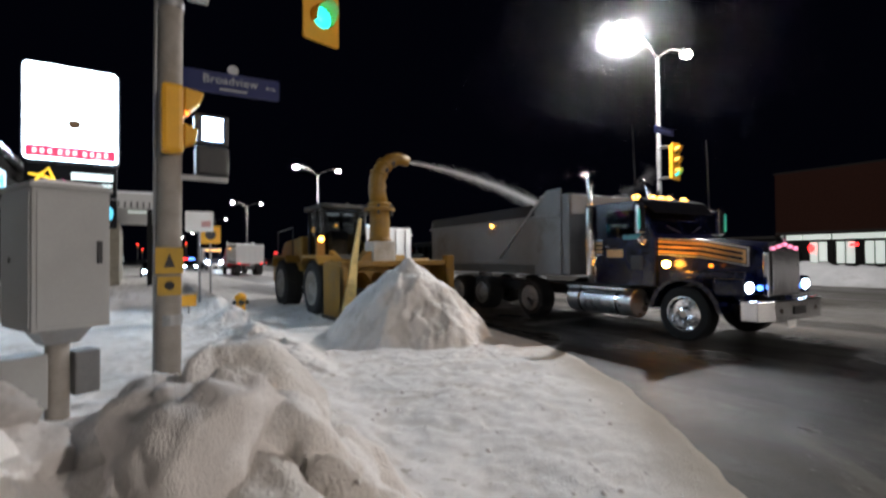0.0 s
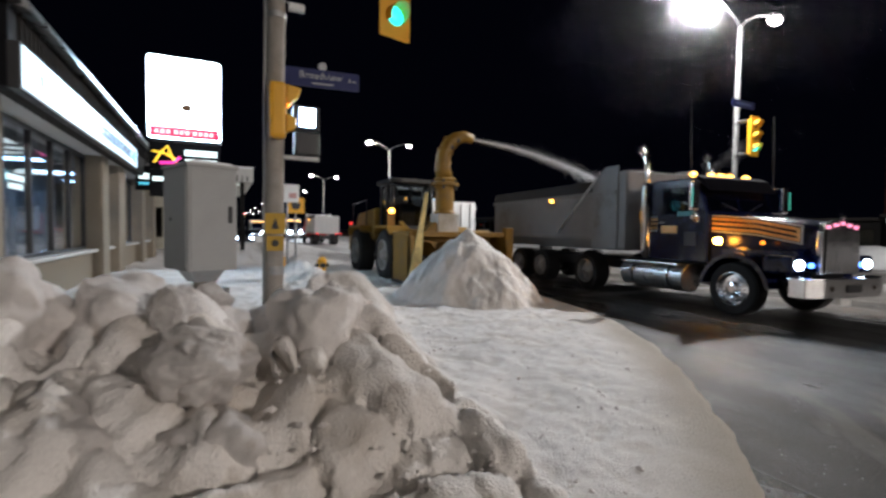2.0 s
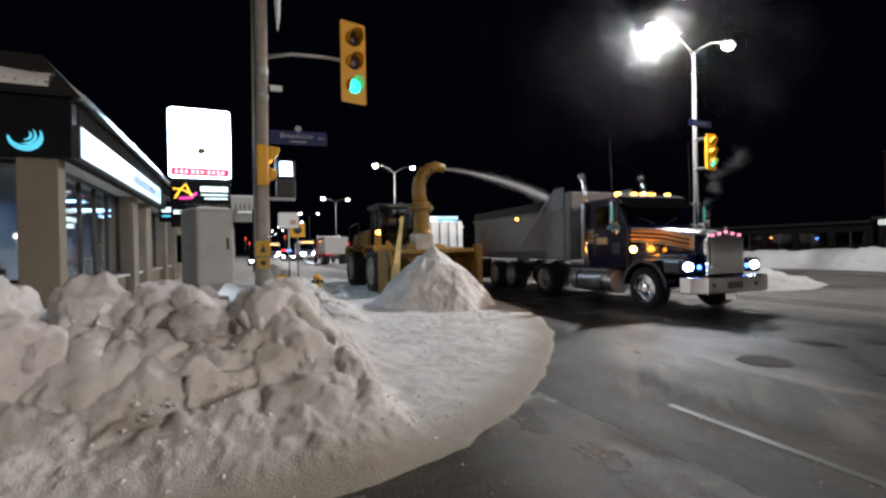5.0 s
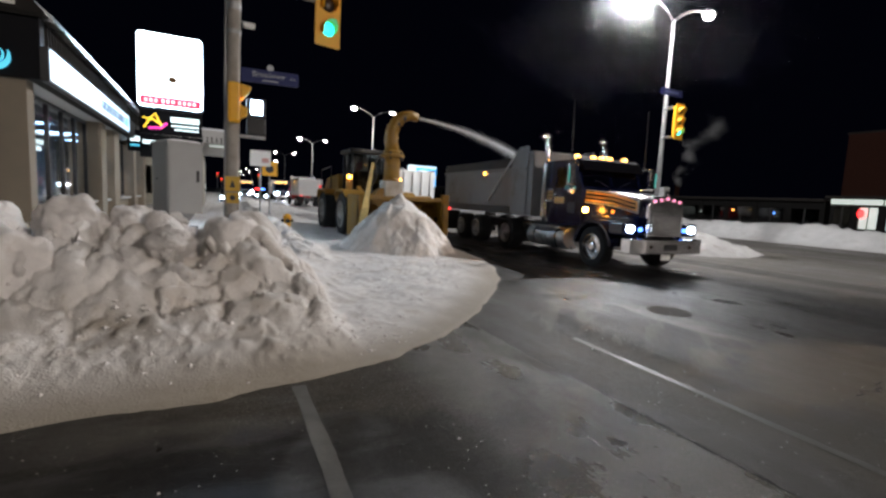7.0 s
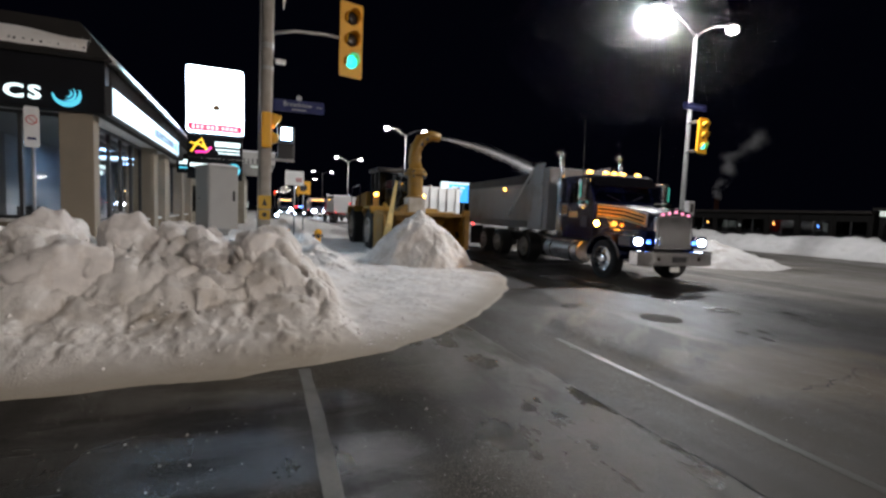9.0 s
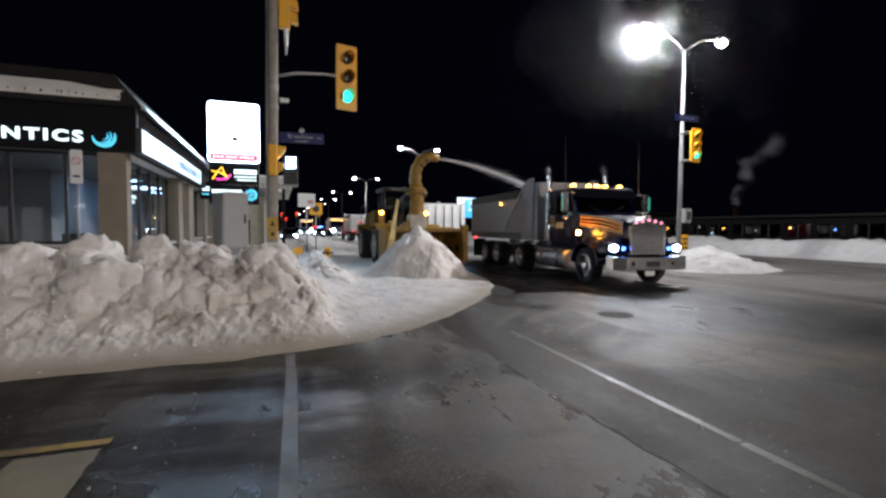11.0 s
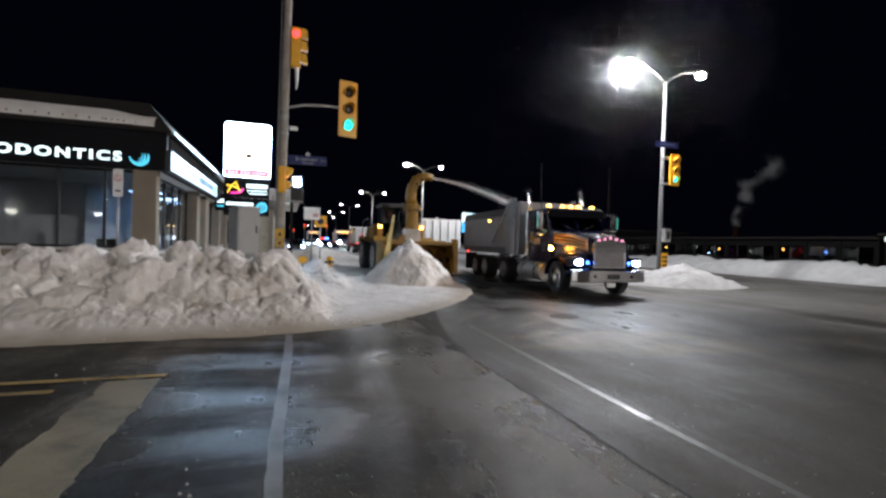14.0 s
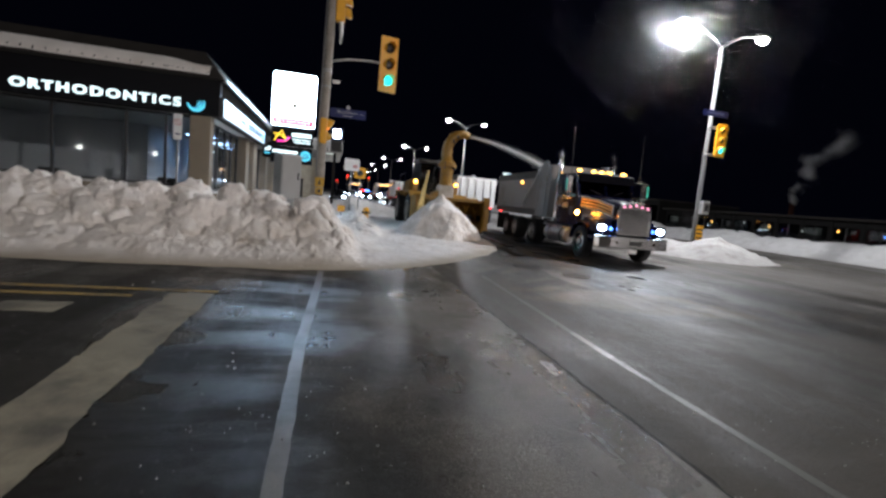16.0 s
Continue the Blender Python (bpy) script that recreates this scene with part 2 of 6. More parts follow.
    c = blend(calc("MULTIPLY", calc("MULTIPLY", older, curve(tex(1.0, 7, (0.35, 1.0, 1), 30, 0.65), 0.5, 0.66)), 0.4), c, (0.022, 0.02, 0.017))
    swept = calc("MULTIPLY", calc("SUBTRACT", 1.0, older), curve(tex(1.0, 7, (0.5, 0.16, 1), 24, 0.65), 0.44, 0.62))
    c = blend(calc("MULTIPLY", swept, 0.5), c, (0.04, 0.037, 0.033))
    # lanes: bands of slush between the wheel tracks
    sway = calc("ADD", here, calc("MULTIPLY", calc("SUBTRACT", grain(1.0, 7.0, 0), 0.5), 1.1))

    def lane_band(a, b, edge=0.25):
        return calc("MULTIPLY", curve(sway, a, a + edge), curve(sway, b, b - edge))

    c = blend(calc("MULTIPLY", lane_band(13.7, 18.2, 0.4), 0.6), c, (0.19, 0.175, 0.16))
    c = blend(calc("MULTIPLY", lane_band(12.0, 12.9), 0.55), c, (0.19, 0.175, 0.16))
    c = blend(calc("MULTIPLY", lane_band(12.9, 13.6), 0.7), c, (0.035, 0.032, 0.03))
    c = blend(calc("MULTIPLY", lane_band(10.0, 11.9, 0.7), 0.5), c, (0.04, 0.037, 0.034))
    c = blend(calc("MULTIPLY", lane_band(20.5, 28.0, 1.5), 0.5), c, (0.04, 0.037, 0.033))
    slush = pool(7.2, -2.0, 3.4, 1.0, -6)
    c = blend(calc("MULTIPLY", slush, 0.65), c, (0.14, 0.105, 0.066))
    far = pool(14, 2.6, 8.5, 2.4, 3)
    c = blend(calc("MULTIPLY", far, 0.25), c, (0.22, 0.21, 0.2))
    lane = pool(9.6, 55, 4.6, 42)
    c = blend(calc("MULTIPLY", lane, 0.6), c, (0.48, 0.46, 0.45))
    far_road = pool(25, 6, 6.5, 30)
    c = blend(calc("MULTIPLY", far_road, 0.3), c, (0.17, 0.16, 0.15))
    # fan of scraped streaks inside the turn, and the ridge of slush that ends it
    fan = pool(5.2, 0.2, 1.35, 1.5)
    rake = grain(1.6, 0.32, 45, 4, 0.5)
    c = blend(calc("MULTIPLY", calc("MULTIPLY", fan, curve(rake, 0.48, 0.58)), 0.85), c, (0.03, 0.027, 0.023))
    c = blend(calc("MULTIPLY", calc("MULTIPLY", fan, curve(rake, 0.48, 0.4)), 0.35), c, (0.2, 0.178, 0.15))
    c = blend(calc("MULTIPLY", pool(6.15, 0.8, 0.3, 1.5, -8), 0.6), c, (0.28, 0.26, 0.235))
    # Melt water round the truck, darkened further to paint in its shadow.
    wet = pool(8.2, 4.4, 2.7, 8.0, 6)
    gutter = pool(-6, -1.7, 9.5, 0.9, 0)
    wet = calc("MAXIMUM", wet, calc("MULTIPLY", gutter, 0.8))
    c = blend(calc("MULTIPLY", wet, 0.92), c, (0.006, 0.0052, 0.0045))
    film = calc("MULTIPLY", pool(-0.1, -3.2, 1.25, 3.6), curve(tex(1.0, 6, (0.3, 1.5, 1), 8, 0.6), 0.4, 0.58, 1.0, 0.25))
    # Weaker lamplight left of the crossing, painted as darker, slightly glossier asphalt.
    dim_side = pool(-3.4, -5.6, 5.0, 6.2)
    dim_mix = calc("MULTIPLY", dim_side, 0.86)
    c = blend(dim_mix, c, (0.01, 0.009, 0.0075))
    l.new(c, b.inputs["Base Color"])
    shine = calc("MAXIMUM", calc("MULTIPLY", film, 0.9), calc("MAXIMUM", worn, calc("MULTIPLY", dim_side, 0.1)))
    gloss = calc("ADD", curve(shine, 0.0, 1.0, 0.08, 0.45), calc("MULTIPLY", calc("SUBTRACT", 1.0, older), 0.14))
    l.new(gloss, b.inputs["Specular IOR Level"])
    r = calc("ADD", curve(blotch, 0.35, 0.65, 0.36, 0.6), calc("MULTIPLY", curve(streak, 0.4, 0.65), 0.15))
    r = calc("SUBTRACT", r, calc("MULTIPLY", wet, 0.1))
    r = calc("SUBTRACT", r, calc("MULTIPLY", film, 0.17))
    r = calc("SUBTRACT", r, calc("MULTIPLY", older, 0.07))
    r = calc("SUBTRACT", r, calc("MULTIPLY", worn, 0.22))
    r = calc("SUBTRACT", r, calc("MULTIPLY", swept, 0.1))
    l.new(r, b.inputs["Roughness"])
    bp = n.new("ShaderNodeBump")
    bp.inputs["Strength"].default_value, bp.inputs["Distance"].default_value = 1.0, 0.0065
    relief = calc("ADD", calc("ADD", grit, calc("MULTIPLY", tex(9, 6), 1.2)), calc("MULTIPLY", calc("MULTIPLY", chips, worn), 1.8))
    l.new(relief, bp.inputs["Height"])
    l.new(calc("SUBTRACT", 1.0, calc("MULTIPLY", film, 0.55)), bp.inputs["Strength"])
    l.new(bp.outputs[0], b.inputs["Normal"])
    return m


ASPHALT = asphalt()


# ---- building helpers ----
def thing(name, label, category, group="", kind="", at=None):
    ob = new(name)
    ob.empty_display_size = 0.2
    if at is not None:
        ob.matrix_world = at
    return tagged(ob, label, category, group, kind)


def mesh_of(name, bm, material, smooth=False):
    me = bpy.data.meshes.new(name)
    bm.normal_update()
    if smooth:
        for f in bm.faces:
            f.smooth = True
    bm.to_mesh(me)
    bm.free()
    for m in (material if isinstance(material, (list, tuple)) else [material]):
        me.materials.append(m)
    return me


def part(name, bm, material, parent=None, label="", at=None, smooth=False):
    ob = new(name, mesh_of(name, bm, material, smooth))
    if parent is not None:
        ob.parent = parent
    if at is not None:
        ob.matrix_basis = at
    if label:
        ob["label"] = label
    return ob


def box(lo, hi, bevel=0.0, bm=None, m=None, top=None):
    """A block from lo to hi; top = (sx, sy) narrows its upper face."""
    bm = bm or bmesh.new()
    vs = []
    cx, cy = (lo[0] + hi[0]) / 2, (lo[1] + hi[1]) / 2
    for z, k in ((lo[2], None), (hi[2], top)):
        for x, y in ((lo[0], lo[1]), (hi[0], lo[1]), (hi[0], hi[1]), (lo[0], hi[1])):
            if k:
                x, y = cx + (x - cx) * k[0], cy + (y - cy) * k[1]
            p = Vector((x, y, z))
            vs.append(bm.verts.new(m @ p if m else p))
    fs = [bm.faces.new([vs[i] for i in q]) for q in ((3, 2, 1, 0), (4, 5, 6, 7), (0, 1, 5, 4), (1, 2, 6, 5), (2, 3, 7, 6), (3, 0, 4, 7))]
    if bevel:
        es = list({e for f in fs for e in f.edges})
        bmesh.ops.bevel(bm, geom=es, offset=bevel, segments=2, affect="EDGES", profile=0.6)
    return bm


def prism(points, a, b, axis="x", bevel=0.0, bm=None):
    """A profile, as (u, v) points, drawn out from a to b along an axis."""
    bm = bm or bmesh.new()
    put = {"x": lambda u, v, w: (w, u, v), "y": lambda u, v, w: (u, w, v), "z": lambda u, v, w: (u, v, w)}[axis]
    lo = [bm.verts.new(put(u, v, a)) for u, v in points]
    hi = [bm.verts.new(put(u, v, b)) for u, v in points]
    fs = [bm.faces.new(lo[::-1]), bm.faces.new(hi)]
    k = len(points)
    for i in range(k):
        fs.append(bm.faces.new((lo[i], lo[(i + 1) % k], hi[(i + 1) % k], hi[i])))
    bmesh.ops.recalc_face_normals(bm, faces=fs)
    if bevel:
        bmesh.ops.bevel(bm, geom=list({e for f in fs for e in f.edges}), offset=bevel, segments=2, affect="EDGES", profile=0.6)
    return bm


def tube(points, radii, seg=12, bm=None, cap=True):
    bm = bm or bmesh.new()
    pts = [Vector(p) for p in points]
    if not isinstance(radii, (list, tuple)):
        radii = [radii] * len(pts)
    rings, a = [], None
    for i, p in enumerate(pts):
        d = (pts[min(i + 1, len(pts) - 1)] - pts[max(i - 1, 0)]).normalized()
        if a is None:
            a = d.cross(Vector((0, 0, 1)) if abs(d.z) < 0.9 else Vector((0, 1, 0)))
        a = (a - d * a.dot(d)).normalized()
        b = d.cross(a)
        rings.append([bm.verts.new(p + (a * math.cos(2 * math.pi * k / seg) + b * math.sin(2 * math.pi * k / seg)) * radii[i]) for k in range(seg)])
    for r0, r1 in zip(rings, rings[1:]):
        for k in range(seg):
            f = bm.faces.new((r0[k], r0[(k + 1) % seg], r1[(k + 1) % seg], r1[k]))
            f.smooth = True
    if cap:
        bm.faces.new(rings[0][::-1])
        bm.faces.new(rings[-1])
    bmesh.ops.recalc_face_normals(bm, faces=bm.faces[:])
    return bm


def lathe(profile, centre, axis="x", seg=28, bm=None):
    """Turned shape: profile of (along, radius) points round an axis through centre."""
    bm = bm or bmesh.new()
    c = Vector(centre)
    rings = []
    for w, r in profile:
        ring = []
        for k in range(seg):
            u, v = r * math.cos(2 * math.pi * k / seg), r * math.sin(2 * math.pi * k / seg)
            o = {"x": (w, u, v), "y": (u, w, v), "z": (u, v, w)}[axis]
            ring.append(bm.verts.new(c + Vector(o)))
        rings.append(ring)
    for r0, r1 in zip(rings, rings[1:]):
        for k in range(seg):
            bm.faces.new((r0[k], r0[(k + 1) % seg], r1[(k + 1) % seg], r1[k]))
    bm.faces.new(rings[0][::-1])
    bm.faces.new(rings[-1])
    bmesh.ops.recalc_face_normals(bm, faces=bm.faces[:])
    return bm


def ball(centre, r, sub=2, squash=(1, 1, 1)):
    bm = bmesh.new()
    bmesh.ops.create_icosphere(bm, subdivisions=sub, radius=r)
    for v in bm.verts:
        v.co = Vector((v.co.x * squash[0], v.co.y * squash[1], v.co.z * squash[2])) + Vector(centre)
    for f in bm.faces:
        f.smooth = True
    return bm


def rounded_panel(w, h, r, a, b, n=6):
    pts = []
    for cx, cz, t0 in ((w / 2 - r, h / 2 - r, 0), (-w / 2 + r, h / 2 - r, 90), (-w / 2 + r, -h / 2 + r, 180), (w / 2 - r, -h / 2 + r, 270)):
        for k in range(n + 1):
            t = radians(t0 + 90 * k / n)
            pts.append((cx + r * math.cos(t), cz + r * math.sin(t)))
    return prism(pts, a, b, "y")


def words(name, text, size, m, material, parent=None, label="", depth=0.015, align="CENTER", space=1.0, bold=0.0):
    cu = bpy.data.curves.new(name, "FONT")
    cu.body, cu.size, cu.extrude, cu.align_x, cu.resolution_u = text, size, depth, align, 3
    cu.space_character, cu.offset = space, bold
    tmp = bpy.data.objects.new(name, cu)
    scene.collection.objects.link(tmp)
    bpy.context.view_layer.update()
    me = bpy.data.meshes.new_from_object(tmp.evaluated_get(bpy.context.evaluated_depsgraph_get()))
    bpy.data.objects.remove(tmp)
    me.materials.clear()
    me.materials.append(material)
    ob = new(name, me)
    if parent is not None:
        ob.parent = parent
    ob.matrix_basis = m
    if label:
        ob["label"] = label
    return ob


# ---- value noise on arrays ----
RNG = np.random.RandomState(7)
TABLE = RNG.rand(256, 256)
CELLX, CELLY, CELLH = RNG.rand(64, 64), RNG.rand(64, 64), RNG.rand(64, 64)


def vnoise(x, y):
    xi, yi = np.floor(x).astype(int), np.floor(y).astype(int)
    fx, fy = x - xi, y - yi
    fx, fy = fx * fx * (3 - 2 * fx), fy * fy * (3 - 2 * fy)
    g = lambda i, j: TABLE[(xi + i) % 256, (yi + j) % 256]
    return (g(0, 0) * (1 - fx) + g(1, 0) * fx) * (1 - fy) + (g(0, 1) * (1 - fx) + g(1, 1) * fx) * fy


def fbm(x, y, octaves=4):
    s, a, t = 0, 0.5, 0
    for k in range(octaves):
        s = s + a * (vnoise(x * 2**k + 17 * k, y * 2**k + 31 * k) - 0.5)
        a *= 0.5
    return s


def cells(x, y):
    """Nearest cell's random height, and how far the point is from the border of its cell."""
    xi, yi = np.floor(x).astype(int), np.floor(y).astype(int)
    f1, f2, h = np.full(x.shape, 9.0), np.full(x.shape, 9.0), np.zeros(x.shape)
    for i in (-1, 0, 1):
        for j in (-1, 0, 1):
            a, b = (xi + i) % 64, (yi + j) % 64
            d = np.hypot(xi + i + CELLX[a, b] - x, yi + j + CELLY[a, b] - y)
            near = d < f1
            f2 = np.where(near, f1, np.minimum(f2, d))
            h = np.where(near, CELLH[a, b], h)
            f1 = np.where(near, d, f1)
    return h, f2 - f1


def smooth(a, b, x):
    t = np.clip((x - a) / (b - a), 0, 1)
    return t * t * (3 - 2 * t)


# ---- ground ----
bm = bmesh.new()
vs = [bm.verts.new(p) for p in ((-600, -400, 0), (900, -400, 0), (900, 1100, 0), (-600, 1100, 0))]
bm.faces.new(vs)
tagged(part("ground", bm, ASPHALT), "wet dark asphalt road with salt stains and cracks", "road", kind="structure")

EDGE = [(-60, -0.85), (-2.8, -0.66), (-1.2, -0.58), (0.1, -0.52), (0.85, -0.36), (1.7, -0.08), (2.5, 0.42), (3.35, 1.2), (4.4, 2.35), (5.3, 3.55), (6.05, 4.95), (6.7, 6.6), (7.1, 8.6), (7.2, 12), (7.3, 40), (7.3, 140)]


def edge_depth(x, y):
    """How far a place lies inside the snowy corner, from the road's edge."""
    d, side = np.full(x.shape, 99.0), np.full(x.shape, -1.0)
    for (ax, ay), (bx, by) in zip(EDGE, EDGE[1:]):
        ux, uy = bx - ax, by - ay
        t = np.clip(((x - ax) * ux + (y - ay) * uy) / (ux * ux + uy * uy), 0, 1)
        e = np.hypot(ax + t * ux - x, ay + t * uy - y)
        s = np.sign(ux * (y - ay) - uy * (x - ax))
        side = np.where(e < d - 1e-9, s, side)
        d = np.minimum(d, e)
    return d * side


def snow_height(x, y):
    inside = edge_depth(x, y) + 0.25 * fbm(x * 1.3, y * 1.3)
    h = 0.03 * smooth(-0.02, 0.14, inside) + 0.055 * smooth(0.1, 1.0, inside) - 0.03 * smooth(0.1, -0.3, inside) - 0.012
    h = h + smooth(0.2, 1.1, inside) * (0.05 * fbm(x * 1.1, y * 1.1) + 0.075 * fbm(x * 4.3, y * 4.3, 5) - 0.02 * np.abs(fbm(x * 8 + 3, y * 8, 4)))
    # the pavement's level behind the bank
    level = smooth(2.3, 1.2, x - 0.06 * np.maximum(y - 4, 0)) * smooth(1.6, 3.0, y)
    h = h + level * (0.17 + 0.14 * fbm(x * 0.9, y * 0.9))
    # low ridge along the kerb
    kerb = np.exp(-(((x - 2.0 - 0.02 * (y - 8)) / 0.5) ** 2)) * smooth(5.0, 8.0, y) * smooth(60, 30, y)
    kc, kb = cells(x * 2.4 + 2, y * 2.4)
    h = h + kerb * (0.24 + 0.4 * fbm(x * 1.2 + 5, y * 0.9) + 0.22 * (kc - 0.5) - 0.08 * np.exp(-kb / 0.06) + 0.15 * fbm(x * 6, y * 6))
    # the ploughed bank at the corner: an apron of crumbs, a steep face and an uneven crest
    b, apron = bank_body(x, y)
    crest = 0.0
    for cx, wx, dz in CREST:
        crest = np.maximum(crest, dz * np.exp(-(((x - cx) / wx) ** 6)))
    h = h + apron * (0.16 + 0.12 * fbm(x * 1.7 + 5, y * 1.7) + 0.05 * fbm(x * 7, y * 7, 4)) + b * (0.7 + 0.14 * fbm(x * 0.9 + 1, y * 0.9)) + b * b * crest
    return h


CREST = [(-2.14, 0.28, 0.28), (-1.3, 0.23, 0.24), (-0.64, 0.36, 0.2), (0.34, 0.36, 0.22), (-3.0, 0.4, 0.14), (-3.9, 0.35, 0.18), (-4.9, 0.4, 0.2), (-6.0, 0.5, 0.16)]


def bank_body(x, y):
    """How far a place is up the bank (0 to 1), and how far up the apron before it."""
    toe = 0.3 + 0.4 * fbm(x * 0.9 + 3, y * 0 + 2)
    rise = np.clip((y - toe + 0.05) / 1.5, 0, 1)
    front = 0.5 * rise + 0.5 * smooth(0, 1, rise)
    run = 1.5 + 0.1 * np.clip(y - 1.5, 0, 4) + 0.3 * fbm(y * 1.5, x * 0.2 + 8) - x
    east = smooth(0, 1.0, run)
    back = 1 - smooth(2.35, 3.4, y + 0.5 * fbm(x * 0.7, y * 0.7))
    apron = smooth(-0.35, 0.55, y) * smooth(-0.1, 0.8, run) * back
    return np.minimum(front, east) * back, apron


CELL3 = np.random.RandomState(23).rand(32, 32, 32, 7)


def cells3(p):
    """Irregular blocks in space: distance to the border, a tilted facet's height and a random level for each point."""
    i0 = np.floor(p).astype(int)
    f1, f2 = np.full(len(p), 9.0), np.full(len(p), 9.0)
    facet, level = np.zeros(len(p)), np.zeros(len(p))
    for i, j, k in itertools.product((-1, 0, 1), repeat=3):
        c = i0 + (i, j, k)
        r = CELL3[c[:, 0] % 32, c[:, 1] % 32, c[:, 2] % 32]
        o = p - c - r[:, :3]
        d = np.sqrt((o * o).sum(1))
        near = d < f1
        f2 = np.where(near, f1, np.minimum(f2, d))
        facet = np.where(near, (o * (r[:, 3:6] - 0.5)).sum(1), facet)
        level = np.where(near, r[:, 6], level)
        f1 = np.where(near, d, f1)
    return f2 - f1, facet, level


def fbm3(p, octaves=4):
    return (fbm(p[:, 0] + 0.7 * p[:, 2], p[:, 1] - 0.6 * p[:, 2] + 9, octaves) + fbm(p[:, 2] + 13 + 0.4 * p[:, 1], p[:, 0] * 0.8 + 5, octaves)) * 0.7


def break_up(p, nrm):
    """Blocks, ledges and cracks of the ploughed bank, pushed out along its own slope."""
    b, apron = bank_body(p[:, 0], p[:, 1])
    w = smooth(0.04, 0.3, b)
    foot = smooth(0.15, 0.6, apron) * (1 - w)
    q = p + 0.24 * np.stack([fbm3(p * 1.9), fbm3(p * 1.9 + 7), fbm3(p * 1.9 + 15)], -1) + 0.1 * np.stack([fbm3(p * 7), fbm3(p * 7 + 7), fbm3(p * 7 + 15)], -1)
    b1, t1, l1 = cells3(q * 1.75 + 3.3)
    b2, t2, l2 = cells3(q * 4.6 + 11.7)
    b3, t3, l3 = cells3(q * 12.0 + 5.1)
    broken = smooth(-0.05, 0.16, fbm3(p * 1.1 + 31))
    split = smooth(-0.12, 0.1, fbm3(p * 1.5 + 51))
    d = 0.1 * (l1 - 0.5) + 0.22 * t1 + 0.12 * (1 - np.exp(-b1 / 0.22)) - 0.07
    d = d + (0.012 + 0.03 * broken) * (l2 - 0.45) + 0.035 * t2 * (0.2 + broken) + 0.025 * broken * (1 - np.exp(-b2 / 0.3))
    d = d - 0.13 * np.exp(-b1 / 0.028) * split - 0.05 * broken * np.exp(-b2 / 0.035)
    d = d + 0.1 * fbm3(p * 2.4, 5) + 0.05 * fbm3(p * 8, 4) + 0.008 * (l3 - 0.5)
    crumb = np.maximum(0, l2 - 0.5) * np.clip(b2 * 5, 0, 1) * 0.07 + np.maximum(0, l3 - 0.6) * np.clip(b3 * 5, 0, 1) * 0.06
    return p + nrm * (w * d + foot * crumb)[:, None]


def pile(x, y, cx, cy, height, rx, ry, sharp=1.25):
    r = np.hypot((x - cx) / rx, (y - cy) / ry) + 0.3 * fbm(x * 1.4 + cx, y * 1.4 + cy)
    hgt, brd = cells(x * 3.1 + cx, y * 3.1)
    return height * np.clip(1 - r, 0, 1) ** (1 / sharp) + np.clip(1.12 - r, 0, 0.4) * (0.5 * fbm(x * 2.6, y * 2.6, 5) + 0.16 * (hgt - 0.5) - 0.12 * np.exp(-brd / 0.06))


def sheet(xs, ys, fn, name, material, parent=None, grime=None, warp=None):
    X, Y = np.meshgrid(xs, ys)
    Z = fn(X, Y)
    nx, ny = len(xs), len(ys)
    verts = np.stack([X, Y, Z], -1).reshape(-1, 3)
    plan = verts.copy()
    if warp:
        gy, gx = np.gradient(Z, ys, xs)
        nrm = np.stack([-gx, -gy, np.ones_like(Z)], -1).reshape(-1, 3)
        nrm = nrm / np.linalg.norm(nrm, axis=1)[:, None]
        at = (plan[:, 0] > -9) & (plan[:, 0] < 2.4) & (plan[:, 1] > -0.6) & (plan[:, 1] < 4)
        verts[at] = warp(plan[at], nrm[at])
    i = np.arange(nx * ny).reshape(ny, nx)
    quads = np.stack([i[:-1, :-1], i[:-1, 1:], i[1:, 1:], i[1:, :-1]], -1).reshape(-1, 4)
    keep = (verts[quads][:, :, 2] > -0.03).any(1)
    quads = quads[keep]
    used = np.unique(quads)
    remap = np.zeros(len(verts), int)
    remap[used] = np.arange(len(used))
    me = bpy.data.meshes.new(name)
    me.from_pydata(verts[used].tolist(), [], remap[quads].tolist())
    if grime:
        me.attributes.new("grime", "FLOAT", "POINT").data.foreach_set("value", grime(plan[used][:, 0], plan[used][:, 1]).astype(np.float32))
    me.polygons.foreach_set("use_smooth", [True] * len(me.polygons))
    me.materials.append(material)
    ob = new(name, me)
    ob.parent = parent
    return ob


def corner_snow(x, y):
    h = snow_height(x, y)
    p = pile(x, y, 5.02, 8.75, 1.62, 1.68, 1.95, 1.2)
    return np.where(p > 0.0, np.maximum(h, p + np.minimum(h, 0.05)), h)


